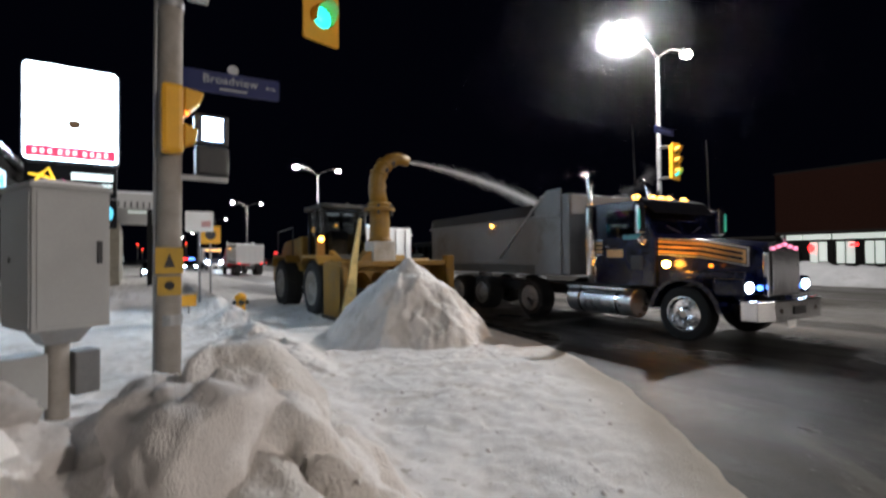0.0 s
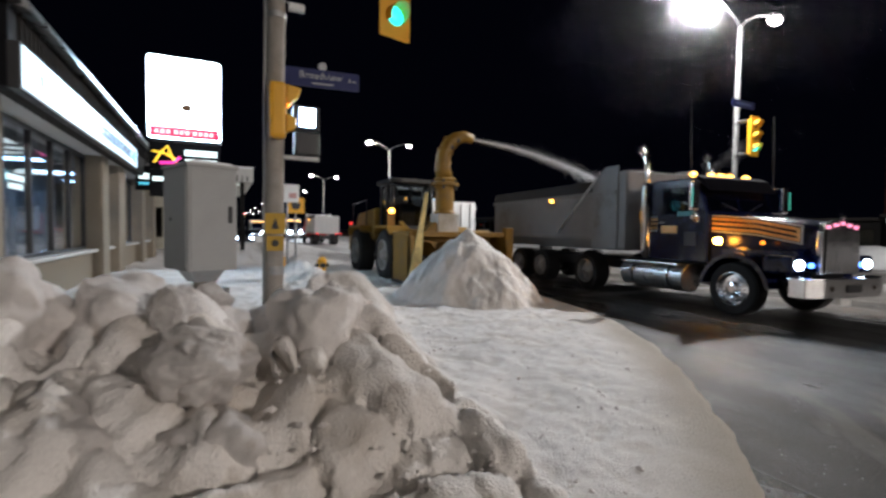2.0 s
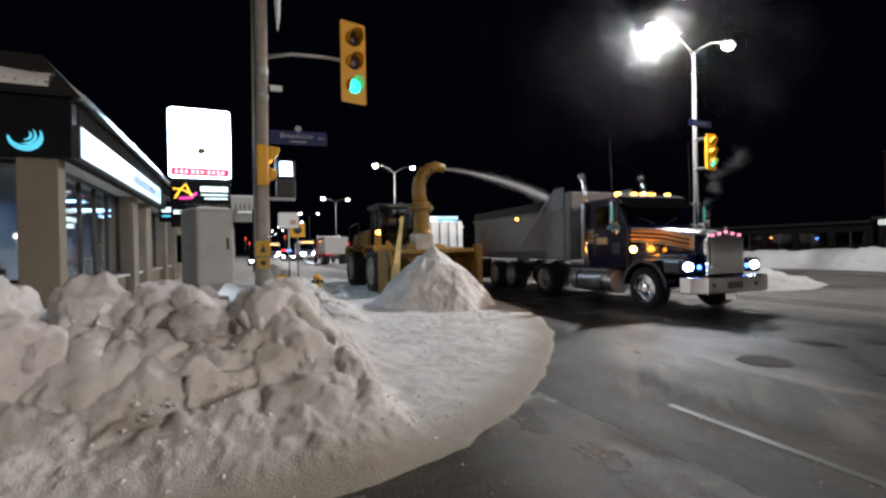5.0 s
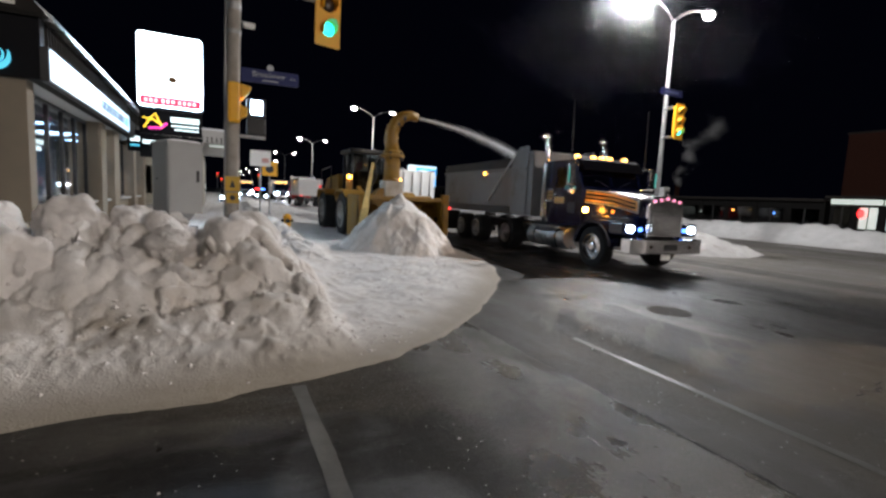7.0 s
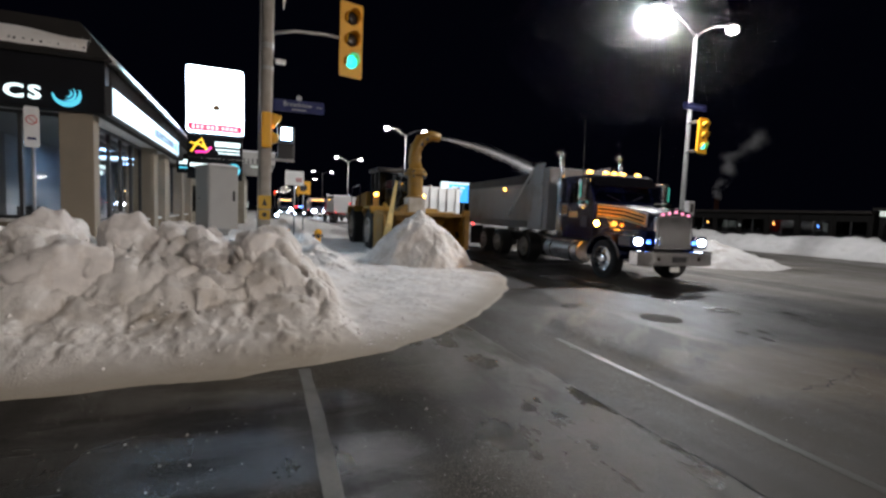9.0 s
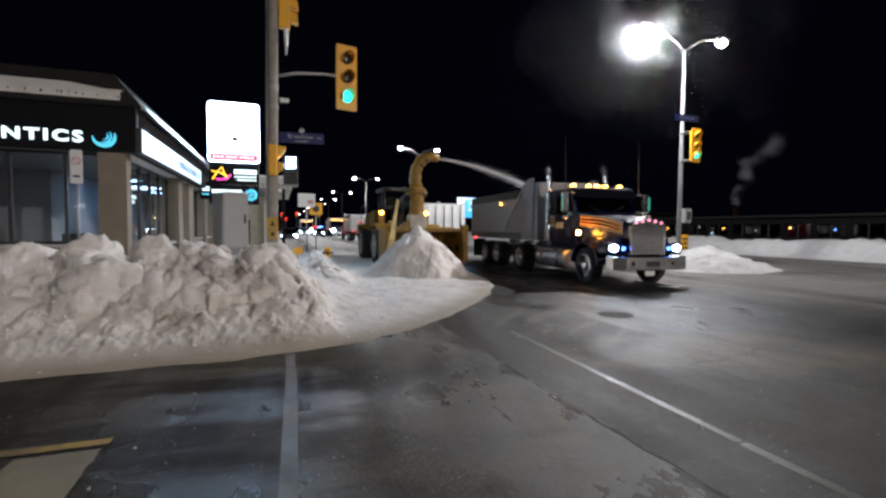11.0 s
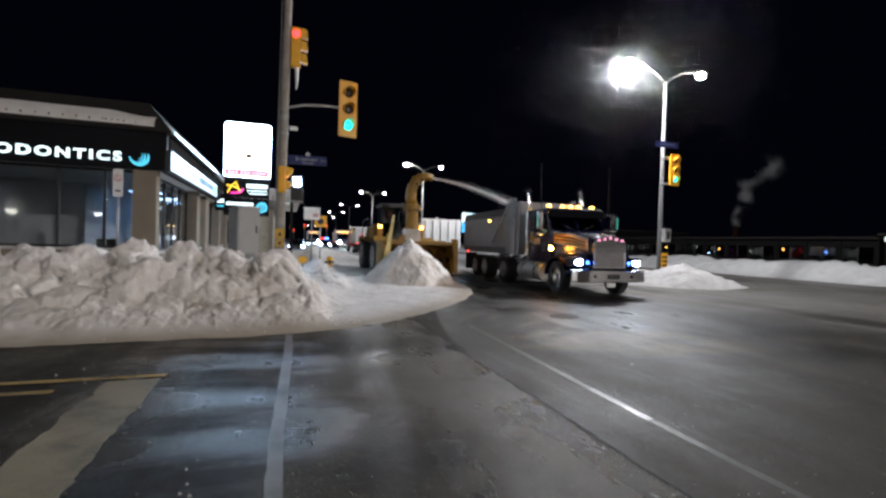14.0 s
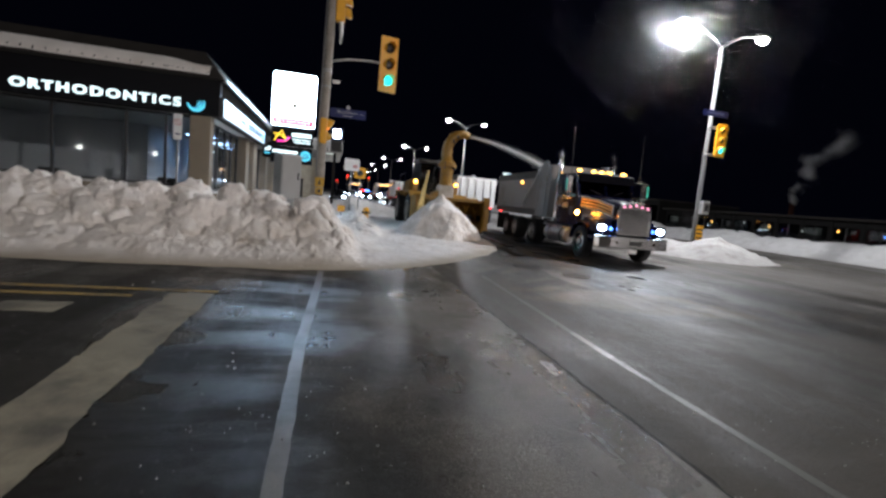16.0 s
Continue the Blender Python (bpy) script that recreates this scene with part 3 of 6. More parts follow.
def road_dirt(x, y):
    """Brown salty slush along the road's edge, and a stain at the foot of the bank."""
    d = edge_depth(x, y) + 0.3 * fbm(x * 1.1 + 3, y * 1.1) + 0.16 * fbm(x * 5, y * 5)
    rim = smooth(1.0, 0.1, d) * smooth(7.5, 4.0, y)
    stain = np.exp(-(((x + 0.9) / 0.55) ** 2) - ((y - 0.62) / 0.3) ** 2) * np.clip(0.35 + 3.5 * fbm(x * 7, y * 7), 0, 0.7)
    band = 0.22 * smooth(1.0, 0.3, np.abs(y - 0.35)) * smooth(1.5, 0.5, x) * np.clip(0.5 + 2.5 * fbm(x * 2, y * 3.5), 0, 1)
    tread = smooth(0.07, 0.2, fbm(x * 4.3, y * 4.3, 5) * -1 + 0.25 * fbm(x * 0.8 + 5, y * 0.8))
    specks = smooth(-0.2, 0.4, d) * np.maximum(0.22 * tread, 0.6 * smooth(0.2, 0.27, fbm(x * 11 + 2, y * 11 + 6, 3)) * smooth(-0.02, 0.1, fbm(x * 1.1 + 7, y * 1.1)))
    return np.clip(np.maximum(np.maximum(0.74 * rim, stain), np.maximum(band, specks)), 0, 1)


xs = np.concatenate([np.linspace(-60, -8, 27), np.arange(-7.8, -2.82, 0.036), np.arange(-2.8, 1.8, 0.021), np.arange(1.82, 7.6, 0.036)])
ys = np.concatenate([np.arange(-1.6, 0.28, 0.036), np.arange(0.3, 3.1, 0.021), np.arange(3.12, 11.0, 0.036), np.linspace(11.05, 20, 60), np.linspace(20.5, 140, 70)])
tagged(sheet(xs, ys, corner_snow, "snow_ground", SNOW, None, road_dirt, break_up), "ploughed and trampled snow on the pavement corner", "snow", kind="structure")


def chunk_mesh(seed, name="snow_chunk"):
    rnd = random.Random(seed)
    bm = bmesh.new()
    bmesh.ops.create_icosphere(bm, subdivisions=5, radius=1.0)
    cuts = [(Vector((rnd.gauss(0, 1), rnd.gauss(0, 1), rnd.gauss(0, 1))).normalized(), rnd.uniform(0.55, 0.88)) for _ in range(12)]
    off = Vector((seed * 3.1, seed * 1.7, 0))
    for v in bm.verts:
        p = v.co.copy()
        for d, k in cuts:
            s = p.dot(d)
            if s > k:
                p -= d * (s - k) * 0.85
        p *= 1 + 0.22 * noise.noise(p * 1.7 + off) + 0.1 * noise.noise(p * 4 + off) + 0.05 * noise.noise(p * 8 + off) - 0.05 * abs(noise.noise(p * 5 - off)) + 0.025 * noise.noise(p * 19 + off)
        v.co = p
    return mesh_of(name, bm, CHUNK, True)


def ground_at(x, y):
    return float(corner_snow(np.array([[x]], float), np.array([[y]], float))[0, 0])


CHUNKS = [chunk_mesh(k) for k in range(6)]
BOULDERS = [(-2.15, 2.1, 1.08, 0.44), (-1.3, 2.05, 1.06, 0.38), (-0.74, 2.1, 0.97, 0.42), (-0.4, 2.1, 0.92, 0.34), (0.34, 1.92, 0.84, 0.47), (-1.72, 1.42, 0.66, 0.6), (-0.85, 1.42, 0.68, 0.26),
            (-3.0, 1.85, 0.84, 0.5), (-2.5, 1.65, 0.66, 0.38), (-3.75, 2.0, 0.88, 0.42), (-4.5, 2.2, 0.9, 0.46), (-5.4, 2.2, 0.9, 0.5), (-6.5, 2.3, 0.9, 0.52), (-3.45, 1.35, 0.5, 0.36), (-1.15, 1.0, 0.3, 0.15), (-0.3, 1.35, 0.55, 0.3)]
rnd = random.Random(21)
for k in range(14):
    # smaller blocks lying on the face and the crest of the bank
    x, y = rnd.uniform(-6.5, -0.3), rnd.choice((rnd.uniform(1.15, 1.9), rnd.uniform(1.9, 2.7)))
    r = rnd.uniform(0.13, 0.33)
    if ground_at(x, y) > 0.2:
        BOULDERS.append((x, y, ground_at(x, y) + r * 0.1, r))
for k, (x, y, z, r) in enumerate(BOULDERS):
    ob = new("snow_chunk", CHUNKS[k % 6])
    ob.matrix_world = pose(x, y, z, 37 * k, 61 * k, 83 * k) @ Matrix.Diagonal((r, r * 0.95, r * 0.85, 1))
    tagged(ob, "broken block of hard ploughed snow in the bank", "snow chunk", "snow blocks of the bank")

# ---- road markings ----
def strip(name, pts, width, material, label, z=0.004):
    """A painted line whose edges are chipped and worn."""
    bm = bmesh.new()
    rnd = random.Random(len(pts) + int(abs(pts[0][0]) * 100))
    line = []
    for a, b in zip(pts, pts[1:]):
        a, b = Vector(a), Vector(b)
        k = max(1, min(400, int((b - a).length / 0.05)))
        line += [(a.lerp(b, q / k), (b - a).normalized()) for q in range(k)]
    line.append((Vector(pts[-1]), (Vector(pts[-1]) - Vector(pts[-2])).normalized()))
    prev, wl, wr = None, 0.0, 0.0
    for p, d in line:
        wl, wr = 0.8 * wl + rnd.gauss(0, 0.035), 0.8 * wr + rnd.gauss(0, 0.035)
        side = Vector((-d.y, d.x)) * width / 2
        l, r = p + side * (1 + wl), p - side * (1 + wr)
        q = (bm.verts.new((l.x, l.y, z)), bm.verts.new((r.x, r.y, z)))
        if prev:
            bm.faces.new((prev[0], prev[1], q[1], q[0]))
        prev = q
    bm.normal_update()
    for f in bm.faces:
        if f.normal.z < 0:
            f.normal_flip()
    return tagged(part(name, bm, material), label, "road marking", kind="structure")


strip("crosswalk_line", [(0.67, -0.4), (0.66, -1.5), (0.56, -4.5), (0.56, -9.0), (0.52, -14)], 0.11, ROAD_LINE, "worn white crosswalk line on wet asphalt")
strip("crosswalk_line", [(3.92, -0.05), (3.86, -2.0), (3.79, -3.95)], 0.08, FAINT_LINE, "faint worn white crosswalk line on wet asphalt")
strip("crosswalk_line", [(3.79, -3.98), (3.76, -4.9)], 0.09, ROAD_LINE, "worn white crosswalk line on wet asphalt")
strip("crosswalk_line", [(3.76, -4.93), (3.7, -14)], 0.08, FAINT_LINE, "faint worn white crosswalk line on wet asphalt")
strip("stop_bar", [(-0.9, -2.58), (-0.85, -6.4), (-0.85, -9.2)], 0.5, STOP_LINE, "worn white stop bar on wet asphalt")
strip("lane_arrow", [(-1.92, -3.45), (-2.55, -3.45)], 0.42, STOP_LINE, "worn white end of a lane arrow")
strip("centre_line", [(-0.62, -2.46), (-30, -2.5)], 0.1, YELLOW_LINE, "worn yellow centre line", 0.006)
strip("centre_line", [(-1.5, -2.84), (-30, -2.95)], 0.1, YELLOW_LINE, "worn yellow centre line", 0.006)
for k in range(7):
    strip("lane_line", [(12.6, 2.0 - 7 * k + 40), (12.6, -1.0 - 7 * k + 40)], 0.12, ROAD_LINE, "worn white dashed lane line")
for x0 in (14.2, 15.6):
    strip("lane_line", [(x0, 7.0), (x0, -30)], 0.14, ROAD_LINE, "worn white lane line beside the median")
strip("stop_bar", [(8.0, 8.2), (14.5, 8.2)], 0.45, ROAD_LINE, "worn white stop bar on wet asphalt")

# cracks: narrow dark grooves filled with tar
TAR = surf("crack_filler", (0.008, 0.0075, 0.007), 0.8, var=0.4, scale=5, bump=0)
rnd = random.Random(5)


def crack(name, a, b, n, sway, width, label):
    """A wandering crack of uneven width between two places on the road."""
    bm = bmesh.new()
    prev, off = None, 0.0
    d = (Vector(b) - Vector(a)).normalized()
    side = Vector((-d.y, d.x))
    for k in range(n + 1):
        off = 0.75 * off + rnd.uniform(-sway, sway)
        p = Vector(a).lerp(Vector(b), k / n) + side * off
        w = side * width * rnd.uniform(0.25, 1.0) * (1 if 0 < k < n else 0.1)
        q = [bm.verts.new((*(p + w), 0.003)), bm.verts.new((*(p - w), 0.003))]
        if prev:
            f = bm.faces.new((prev[0], prev[1], q[1], q[0]))
        prev = q
    bmesh.ops.recalc_face_normals(bm, faces=bm.faces[:])
    for f in bm.faces:
        if f.normal.z < 0:
            f.normal_flip()
    tagged(part(name, bm, TAR), label, "road crack", kind="structure")


crack("road_crack", (3.02, 0.5), (3.02, -1.6), 34, 0.012, 0.009, "fine dark crack along a joint in the asphalt")
crack("road_crack", (3.02, -1.6), (3.06, -12.0), 120, 0.012, 0.017, "dark crack along a joint in the asphalt")
crack("road_crack", (5.2, -2.3), (9.6, -1.7), 60, 0.07, 0.012, "fine wandering crack in the asphalt")


verts, tris = [], []
rnd = random.Random(31)
for k in range(5000):
    x, y = rnd.uniform(-5, 11), rnd.uniform(-8, 2.5)
    if float(edge_depth(np.array([x]), np.array([y]))[0]) > -0.1:
        continue
    r = rnd.uniform(0.003, 0.009) * (2 if rnd.random() < 0.04 else 1)
    i = len(verts)
    for q in range(3):
        verts.append((x + r * math.cos(q * 2.1 + x), y + r * math.sin(q * 2.1 + x), 0.001))
    verts.append((x, y, r * 1.1))
    tris += [(i, i + 1, i + 3), (i + 1, i + 2, i + 3), (i + 2, i, i + 3)]
me = bpy.data.meshes.new("road_grit")
me.from_pydata(verts, [], tris)
me.materials.append(surf("salt_and_grit", (0.3, 0.29, 0.27), 0.4, var=0.7, scale=6, fine=20, bump=0))
tagged(new("road_grit", me), "salt grains and grit strewn on the road", "grit", kind="stuff")



def manhole(x, y, r):
    t = thing("manhole_cover", "round iron manhole cover rimmed with slush in the road", "manhole cover", at=pose(x, y, 0))
    part("cover", lathe([(0.0, r), (0.005, r * 0.98), (0.006, r * 0.9)], (0, 0, 0.001), "z", 28), IRON, t)
    ring = [(r * 1.06 * math.cos(radians(15 * k)), r * 1.06 * math.sin(radians(15 * k)), 0.0) for k in range(25)]
    part("slush_rim", tube(ring, [0.004 + 0.008 * abs(math.sin(k * 0.9 + x)) for k in range(25)], 6), SLUSH, t, "broken rim of slush")


SLUSH = dull(surf("grey_slush", (0.14, 0.128, 0.11), 0.8, var=0.4, scale=6, bump=0.5))
IRON = dull(surf("cast_iron", (0.075, 0.068, 0.06), 0.8, bump=0.5))
manhole(6.45, 0.6, 0.3)


# ---- snow piles and banks elsewhere ----
def median_snow(x, y):
    h = -0.06 + 0.12 * smooth(0.0, 0.5, x - 16.6) * smooth(0.0, 0.5, 21.0 - x) * smooth(0, 1.0, y - 8.5 + 0.5 * fbm(x, y)) * (1 + fbm(x * 2, y * 2))
    h = np.maximum(h, pile(x, y, 17.4, 8.0, 0.72, 2.9, 2.2) - 0.05)
    h = np.maximum(h, pile(x, y, 19.0, 9.6, 0.95, 2.0, 2.4) - 0.05)
    return np.maximum(h, smooth(9.0, 12.0, y) * 0.45 * np.exp(-(((x - 18.8) / 1.2) ** 2)) * (1 + 1.2 * fbm(x * 0.9, y * 0.6)) - 0.06)


tagged(sheet(np.arange(13.8, 22.2, 0.09), np.concatenate([np.arange(5.0, 16, 0.09), np.linspace(16.2, 120, 160)]), median_snow, "median_snow", surf("dirty_median_snow", (0.36, 0.35, 0.34), 0.85, var=0.2, scale=2.5, fine=26, bump=1.0, dirt=(0.24, 0.22, 0.2), dirt_at=0.52, depth=0.03)), "snow heaped on the road median round the lamp post", "snow", kind="structure")


def far_bank(x, y):
    b = np.exp(-(((x - 31.0 - 0.5 * fbm(y * 0.3, y * 0)) / 1.3) ** 2))
    hgt, brd = cells(x * 1.1, y * 1.1)
    return b * (1.05 + 0.7 * fbm(x * 0.6, y * 0.4) + 0.25 * (hgt - 0.5)) - 0.06


tagged(sheet(np.arange(28, 46, 0.25), np.arange(-60, 110, 0.25), lambda x, y: np.maximum(far_bank(x, y), smooth(31.5, 32.5, x) * (0.14 + 0.2 * fbm(x * 0.4, y * 0.4)) - 0.05), "far_snow_bank", surf("grey_roadside_snow", (0.42, 0.415, 0.41), 0.8, var=0.2, scale=1.5, fine=20, bump=0.8, dirt=(0.3, 0.28, 0.26), dirt_at=0.55, depth=0.03)), "long ploughed snow bank along the far pavement", "snow", kind="structure")

# crumbs of snow scattered over the trampled corner
verts, quads = [], []
rnd = random.Random(12)
for k in range(900):
    if k < 600:
        x, y = rnd.uniform(-5, 2.2), rnd.gauss(0.75, 0.45)
    else:
        x, y = rnd.uniform(1.5, 6.5), rnd.uniform(1.5, 8.0)
    g = ground_at(x, y)
    if g < 0.02:
        continue
    r = rnd.choice((0.008, 0.012, 0.018, 0.03)) * rnd.uniform(0.7, 1.3)
    base = len(verts)
    for dx, dy, dz in ((1, 0, 0), (0, 1, 0), (-1, 0, 0), (0, -1, 0), (0, 0, 1), (0, 0, -1)):
        verts.append((x + dx * r * rnd.uniform(0.7, 1.3), y + dy * r * rnd.uniform(0.7, 1.3), g + r * 0.1 + dz * r * 0.8 * rnd.uniform(0.6, 1.0)))
    for a, b in ((0, 1), (1, 2), (2, 3), (3, 0)):
        quads += [(base + a, base + b, base + 4), (base + b, base + a, base + 5)]
me = bpy.data.meshes.new("snow_crumbs")
me.from_pydata(verts, [], quads)
me.materials.append(CHUNK)
tagged(new("snow_crumbs", me), "small crumbs of snow strewn at the foot of the bank", "snow", kind="stuff")


# ---- street furniture at the corner ----
def signal_head(parent, at, w=0.58, h=1.72, d=0.2, lit=GREEN_ON, lit_index=2):
    """A signal head with a yellow backboard and three hooded lenses; it faces -y."""
    part("backboard", rounded_panel(w, h, 0.04, -0.015, 0.015), YELLOW, parent, "yellow backboard", at)
    body = part("housing", box((-w * 0.32, 0.015, -h * 0.44), (w * 0.32, d, h * 0.44), 0.03), YELLOW, parent, "", at)
    for k in range(3):
        z = h * 0.29 - k * h * 0.29
        r = w * 0.26
        mat = lit if k == lit_index else LENS_OFF
        lens = part("lens", lathe([(-0.02, r), (-0.05, r * 0.8), (-0.065, r * 0.3)], (0, 0, z), "y", 24), mat, parent, "lit green lens" if k == lit_index else "dark lens", at, True)
        bm = bmesh.new()
        n = 20
        rows = []
        for y, rr in ((-0.016, r * 1.08), (-0.28, r * 1.04)):
            for q in (0.0, 0.012):
                rows.append([bm.verts.new(((rr + q) * math.cos(radians(-35 + 250 * i / n)), y * (1 if y > -0.1 else 1 - 0.35 * (1 - math.sin(radians(-35 + 250 * i / n)))), z + (rr + q) * math.sin(radians(-35 + 250 * i / n)))) for i in range(n + 1)])
        for a, b in ((0, 2), (2, 3), (3, 1)):
            for i in range(n):
                bm.faces.new((rows[a][i], rows[a][i + 1], rows[b][i + 1], rows[b][i]))
        bmesh.ops.recalc_face_normals(bm, faces=bm.faces[:])
        part("visor", bm, YELLOW, parent, "", at)


DULL_YELLOW = surf("faded_yellow_plate", (0.45, 0.27, 0.03), 0.6, var=0.2, bump=0.05, dirt=(0.25, 0.18, 0.06))


def signal_pole():
    px, py = 0.4, 6.12
    t = thing("signal_pole", "grey round traffic signal pole with bands, set in snow", "traffic signal", at=pose(px, py, 0))
    part("shaft", tube([(0, 0, 0.1), (0.02, 0, 3), (0.05, 0, 6), (0.1, 0, 10.5)], [0.128, 0.122, 0.118, 0.105], 20), CONCRETE, t)
    part("cable_duct", tube([(-0.13, 0.02, 0.3), (-0.115, 0.02, 4), (-0.08, 0.02, 9)], 0.022, 8), GREY_METAL, t, "thin grey conduit")
    for z, h in ((5.0, 0.12), (4.55, 0.08), (0.95, 0.12)):
        part("band", lathe([(0, 0.132), (h, 0.132), (h, 0.1), (0, 0.1)], (0.01 + z * 0.006, 0, z), "z", 20), GREY_METAL, t)
    plate = part("marker_plate", box((-0.13, -0.15, 1.53), (0.14, -0.135, 1.82), 0.004), DULL_YELLOW, t, "yellow walk button plate")
    part("arrow", prism([(-0.05, 1.6), (0.06, 1.6), (0.005, 1.76)], -0.156, -0.151, "y"), BLACK, plate, "dark arrow mark")
    plate = part("marker_plate", box((-0.11, -0.15, 1.29), (0.12, -0.135, 1.5), 0.004), DULL_YELLOW, t, "yellow button plate")
    part("button", lathe([(-0.02, 0.05), (-0.035, 0.04)], (0.005, -0.135, 1.4), "y", 16), BLACK, plate, "black round push button")
    part("bracket_arm", tube([(0.1, 0, 5.35), (0.6, 0.05, 5.5), (1.3, 0.2, 5.6), (2.0, 0.35, 5.62)], 0.035, 10), GREY_METAL, t, "slim grey signal arm")
    head = pose(1.9, 0.3, 5.6, 0, 0, 14)
    signal_head(t, head)
    part("camera_box", box((0.2, -0.05, 4.72), (0.42, 0.05, 4.82), 0.02, m=pose(0.0, 0, 0)), WHITE_PAINT, t, "small white sensor")
    part("camera_arm", tube([(0.1, 0, 4.85), (0.25, 0, 4.8)], 0.015, 8), GREY_METAL, t)
    # walk signal on brackets
    part("side_signal", box((-0.08, -0.3, 2.86), (0.14, -0.1, 3.62), 0.05), YELLOW, t, "yellow signal housing facing the side street")
    part("side_visor", prism([(0.14, 3.26), (0.3, 3.44), (0.34, 3.56), (0.14, 3.6)], -0.28, -0.1, "y", 0.02), YELLOW, t)
    part("side_visor", prism([(0.14, 2.94), (0.26, 3.0), (0.28, 3.14), (0.14, 3.2)], -0.28, -0.1, "y", 0.02), YELLOW, t)
    part("side_lens", box((0.145, -0.29, 3.28), (0.185, -0.281, 3.33), 0.001), ORANGE_ON, t, "orange lit lens seen from the side")
    part("walk_case", box((0.26, -0.12, 3.02), (0.62, 0.1, 3.38), 0.03), BLACK, t, "black walk signal case")
    part("walk_face", box((0.34, -0.132, 3.07), (0.55, -0.121, 3.33), 0.003), WALK_ON, t, "white lit walk signal")
    part("walk_case", box((0.27, -0.14, 2.66), (0.62, 0.1, 3.0), 0.03), BLACK, t, "dark lower signal case")
    part("bracket", box((0.1, -0.06, 2.6), (0.62, 0.0, 2.66), 0.01), GREY_METAL, t)
    # street name plate
    part("name_plate", rounded_panel(1.12, 0.27, 0.03, -0.012, 0.012), BLUE_SIGN, t, "blue street name plate", pose(0.74, 0.3, 3.91, 0, 0, -6))
    words("name_word", "Broadview", 0.15, pose(0.71, 0.287, 3.9, 90, 0, -6), NAME_WHITE, t, "white street name", 0.003)
    words("name_word", "Ave.", 0.075, pose(1.19, 0.235, 3.9, 90, 0, -6), NAME_WHITE, t, "white street name", 0.003)
    part("name_bar", box((-0.16, -0.004, -0.012), (0.16, 0, 0.012)), NAME_WHITE, t, "small unreadable line", pose(0.74, 0.282, 3.83, 0, 0, -6))
    part("crest", lathe([(0, 0.065), (0.02, 0.065)], (0.74, 0.3, 4.1), "y", 20), NAME_WHITE, t, "round white crest over the name plate")
    # second head higher up, seen edge on, with a hanging icicle
    part("upper_signal", box((0.18, -0.1, 6.55), (0.46, 0.12, 7.7), 0.04), YELLOW, t, "yellow signal housing high on the pole")
    for k in range(3):
        part("upper_visor", prism([(0.46, 6.72 + 0.36 * k), (0.66, 6.68 + 0.36 * k), (0.62, 6.94 + 0.36 * k), (0.46, 6.98 + 0.36 * k)], -0.1, 0.12, "y", 0.02), YELLOW, t)
    part("upper_lens", lathe([(0, 0.11), (-0.03, 0.09), (-0.04, 0.03)], (0.32, -0.101, 7.5), "y", 20), RED_ON, t, "red lit lens")
    part("bracket", box((0.05, -0.03, 6.7), (0.2, 0.03, 6.76), 0.01), GREY_METAL, t)
    part("bracket", box((0.05, -0.03, 7.5), (0.2, 0.03, 7.56), 0.01), GREY_METAL, t)
    part("icicle", tube([(0.36, 0, 6.56), (0.37, 0, 6.2), (0.36, 0, 5.9)], [0.06, 0.045, 0.012], 8), CLEAN, t, "hanging strip of ice")


signal_pole()


def control_cabinet():
    t = thing("control_cabinet", "grey metal traffic control cabinet on a post in snow", "cabinet", at=pose(-0.5, 5.45, 0, 0, 0, 24))
    body = part("body", box((-0.29, -0.36, 1.1), (0.27, 0.36, 2.3), 0.012), CABINET, t)
    part("lid", box((-0.31, -0.38, 2.3), (0.29, 0.38, 2.34), 0.01), CABINET, t)
    part("door", box((-0.26, -0.372, 1.14), (0.24, -0.362, 2.26), 0.004), CABINET, t)
    part("side_door", box((-0.302, -0.33, 1.14), (-0.292, 0.33, 2.26), 0.004), CABINET, t)
    part("handle", box((0.16, -0.4, 1.66), (0.2, -0.372, 1.86), 0.008), BLACK, t, "dark door handle")
    part("lock", lathe([(0, 0.025), (0.02, 0.02)], (-0.31, 0.1, 1.7), "x", 12), BLACK, t)
    part("funnel", box((-0.12, -0.12, 0.95), (0.12, 0.12, 1.1), 0.0, top=(1.7, 1.7)), GREY_METAL, t)
    part("post", tube([(0, 0, 0.1), (0, 0, 1.0)], 0.09, 16), CONCRETE, t)
    part("side_box", box((-0.42, -0.12, 0.4), (-0.1, 0.14, 0.88), 0.015), CABINET, t, "small grey junction box")
    part("side_box", box((0.1, -0.1, 0.46), (0.3, 0.12, 0.86), 0.015), surf("dark_box_paint", (0.14, 0.14, 0.14), 0.5), t, "small dark junction box")
    part("snow_cap", prism([(-0.3, 2.34), (0.28, 2.34), (0.2, 2.37), (-0.2, 2.375)], -0.34, 0.34, "y"), CLEAN, t, "thin snow on the lid")


control_cabinet()


POST_METAL = surf("dull_lamp_post_steel", (0.1, 0.1, 0.1), 0.6, 0.3, bump=0.05)


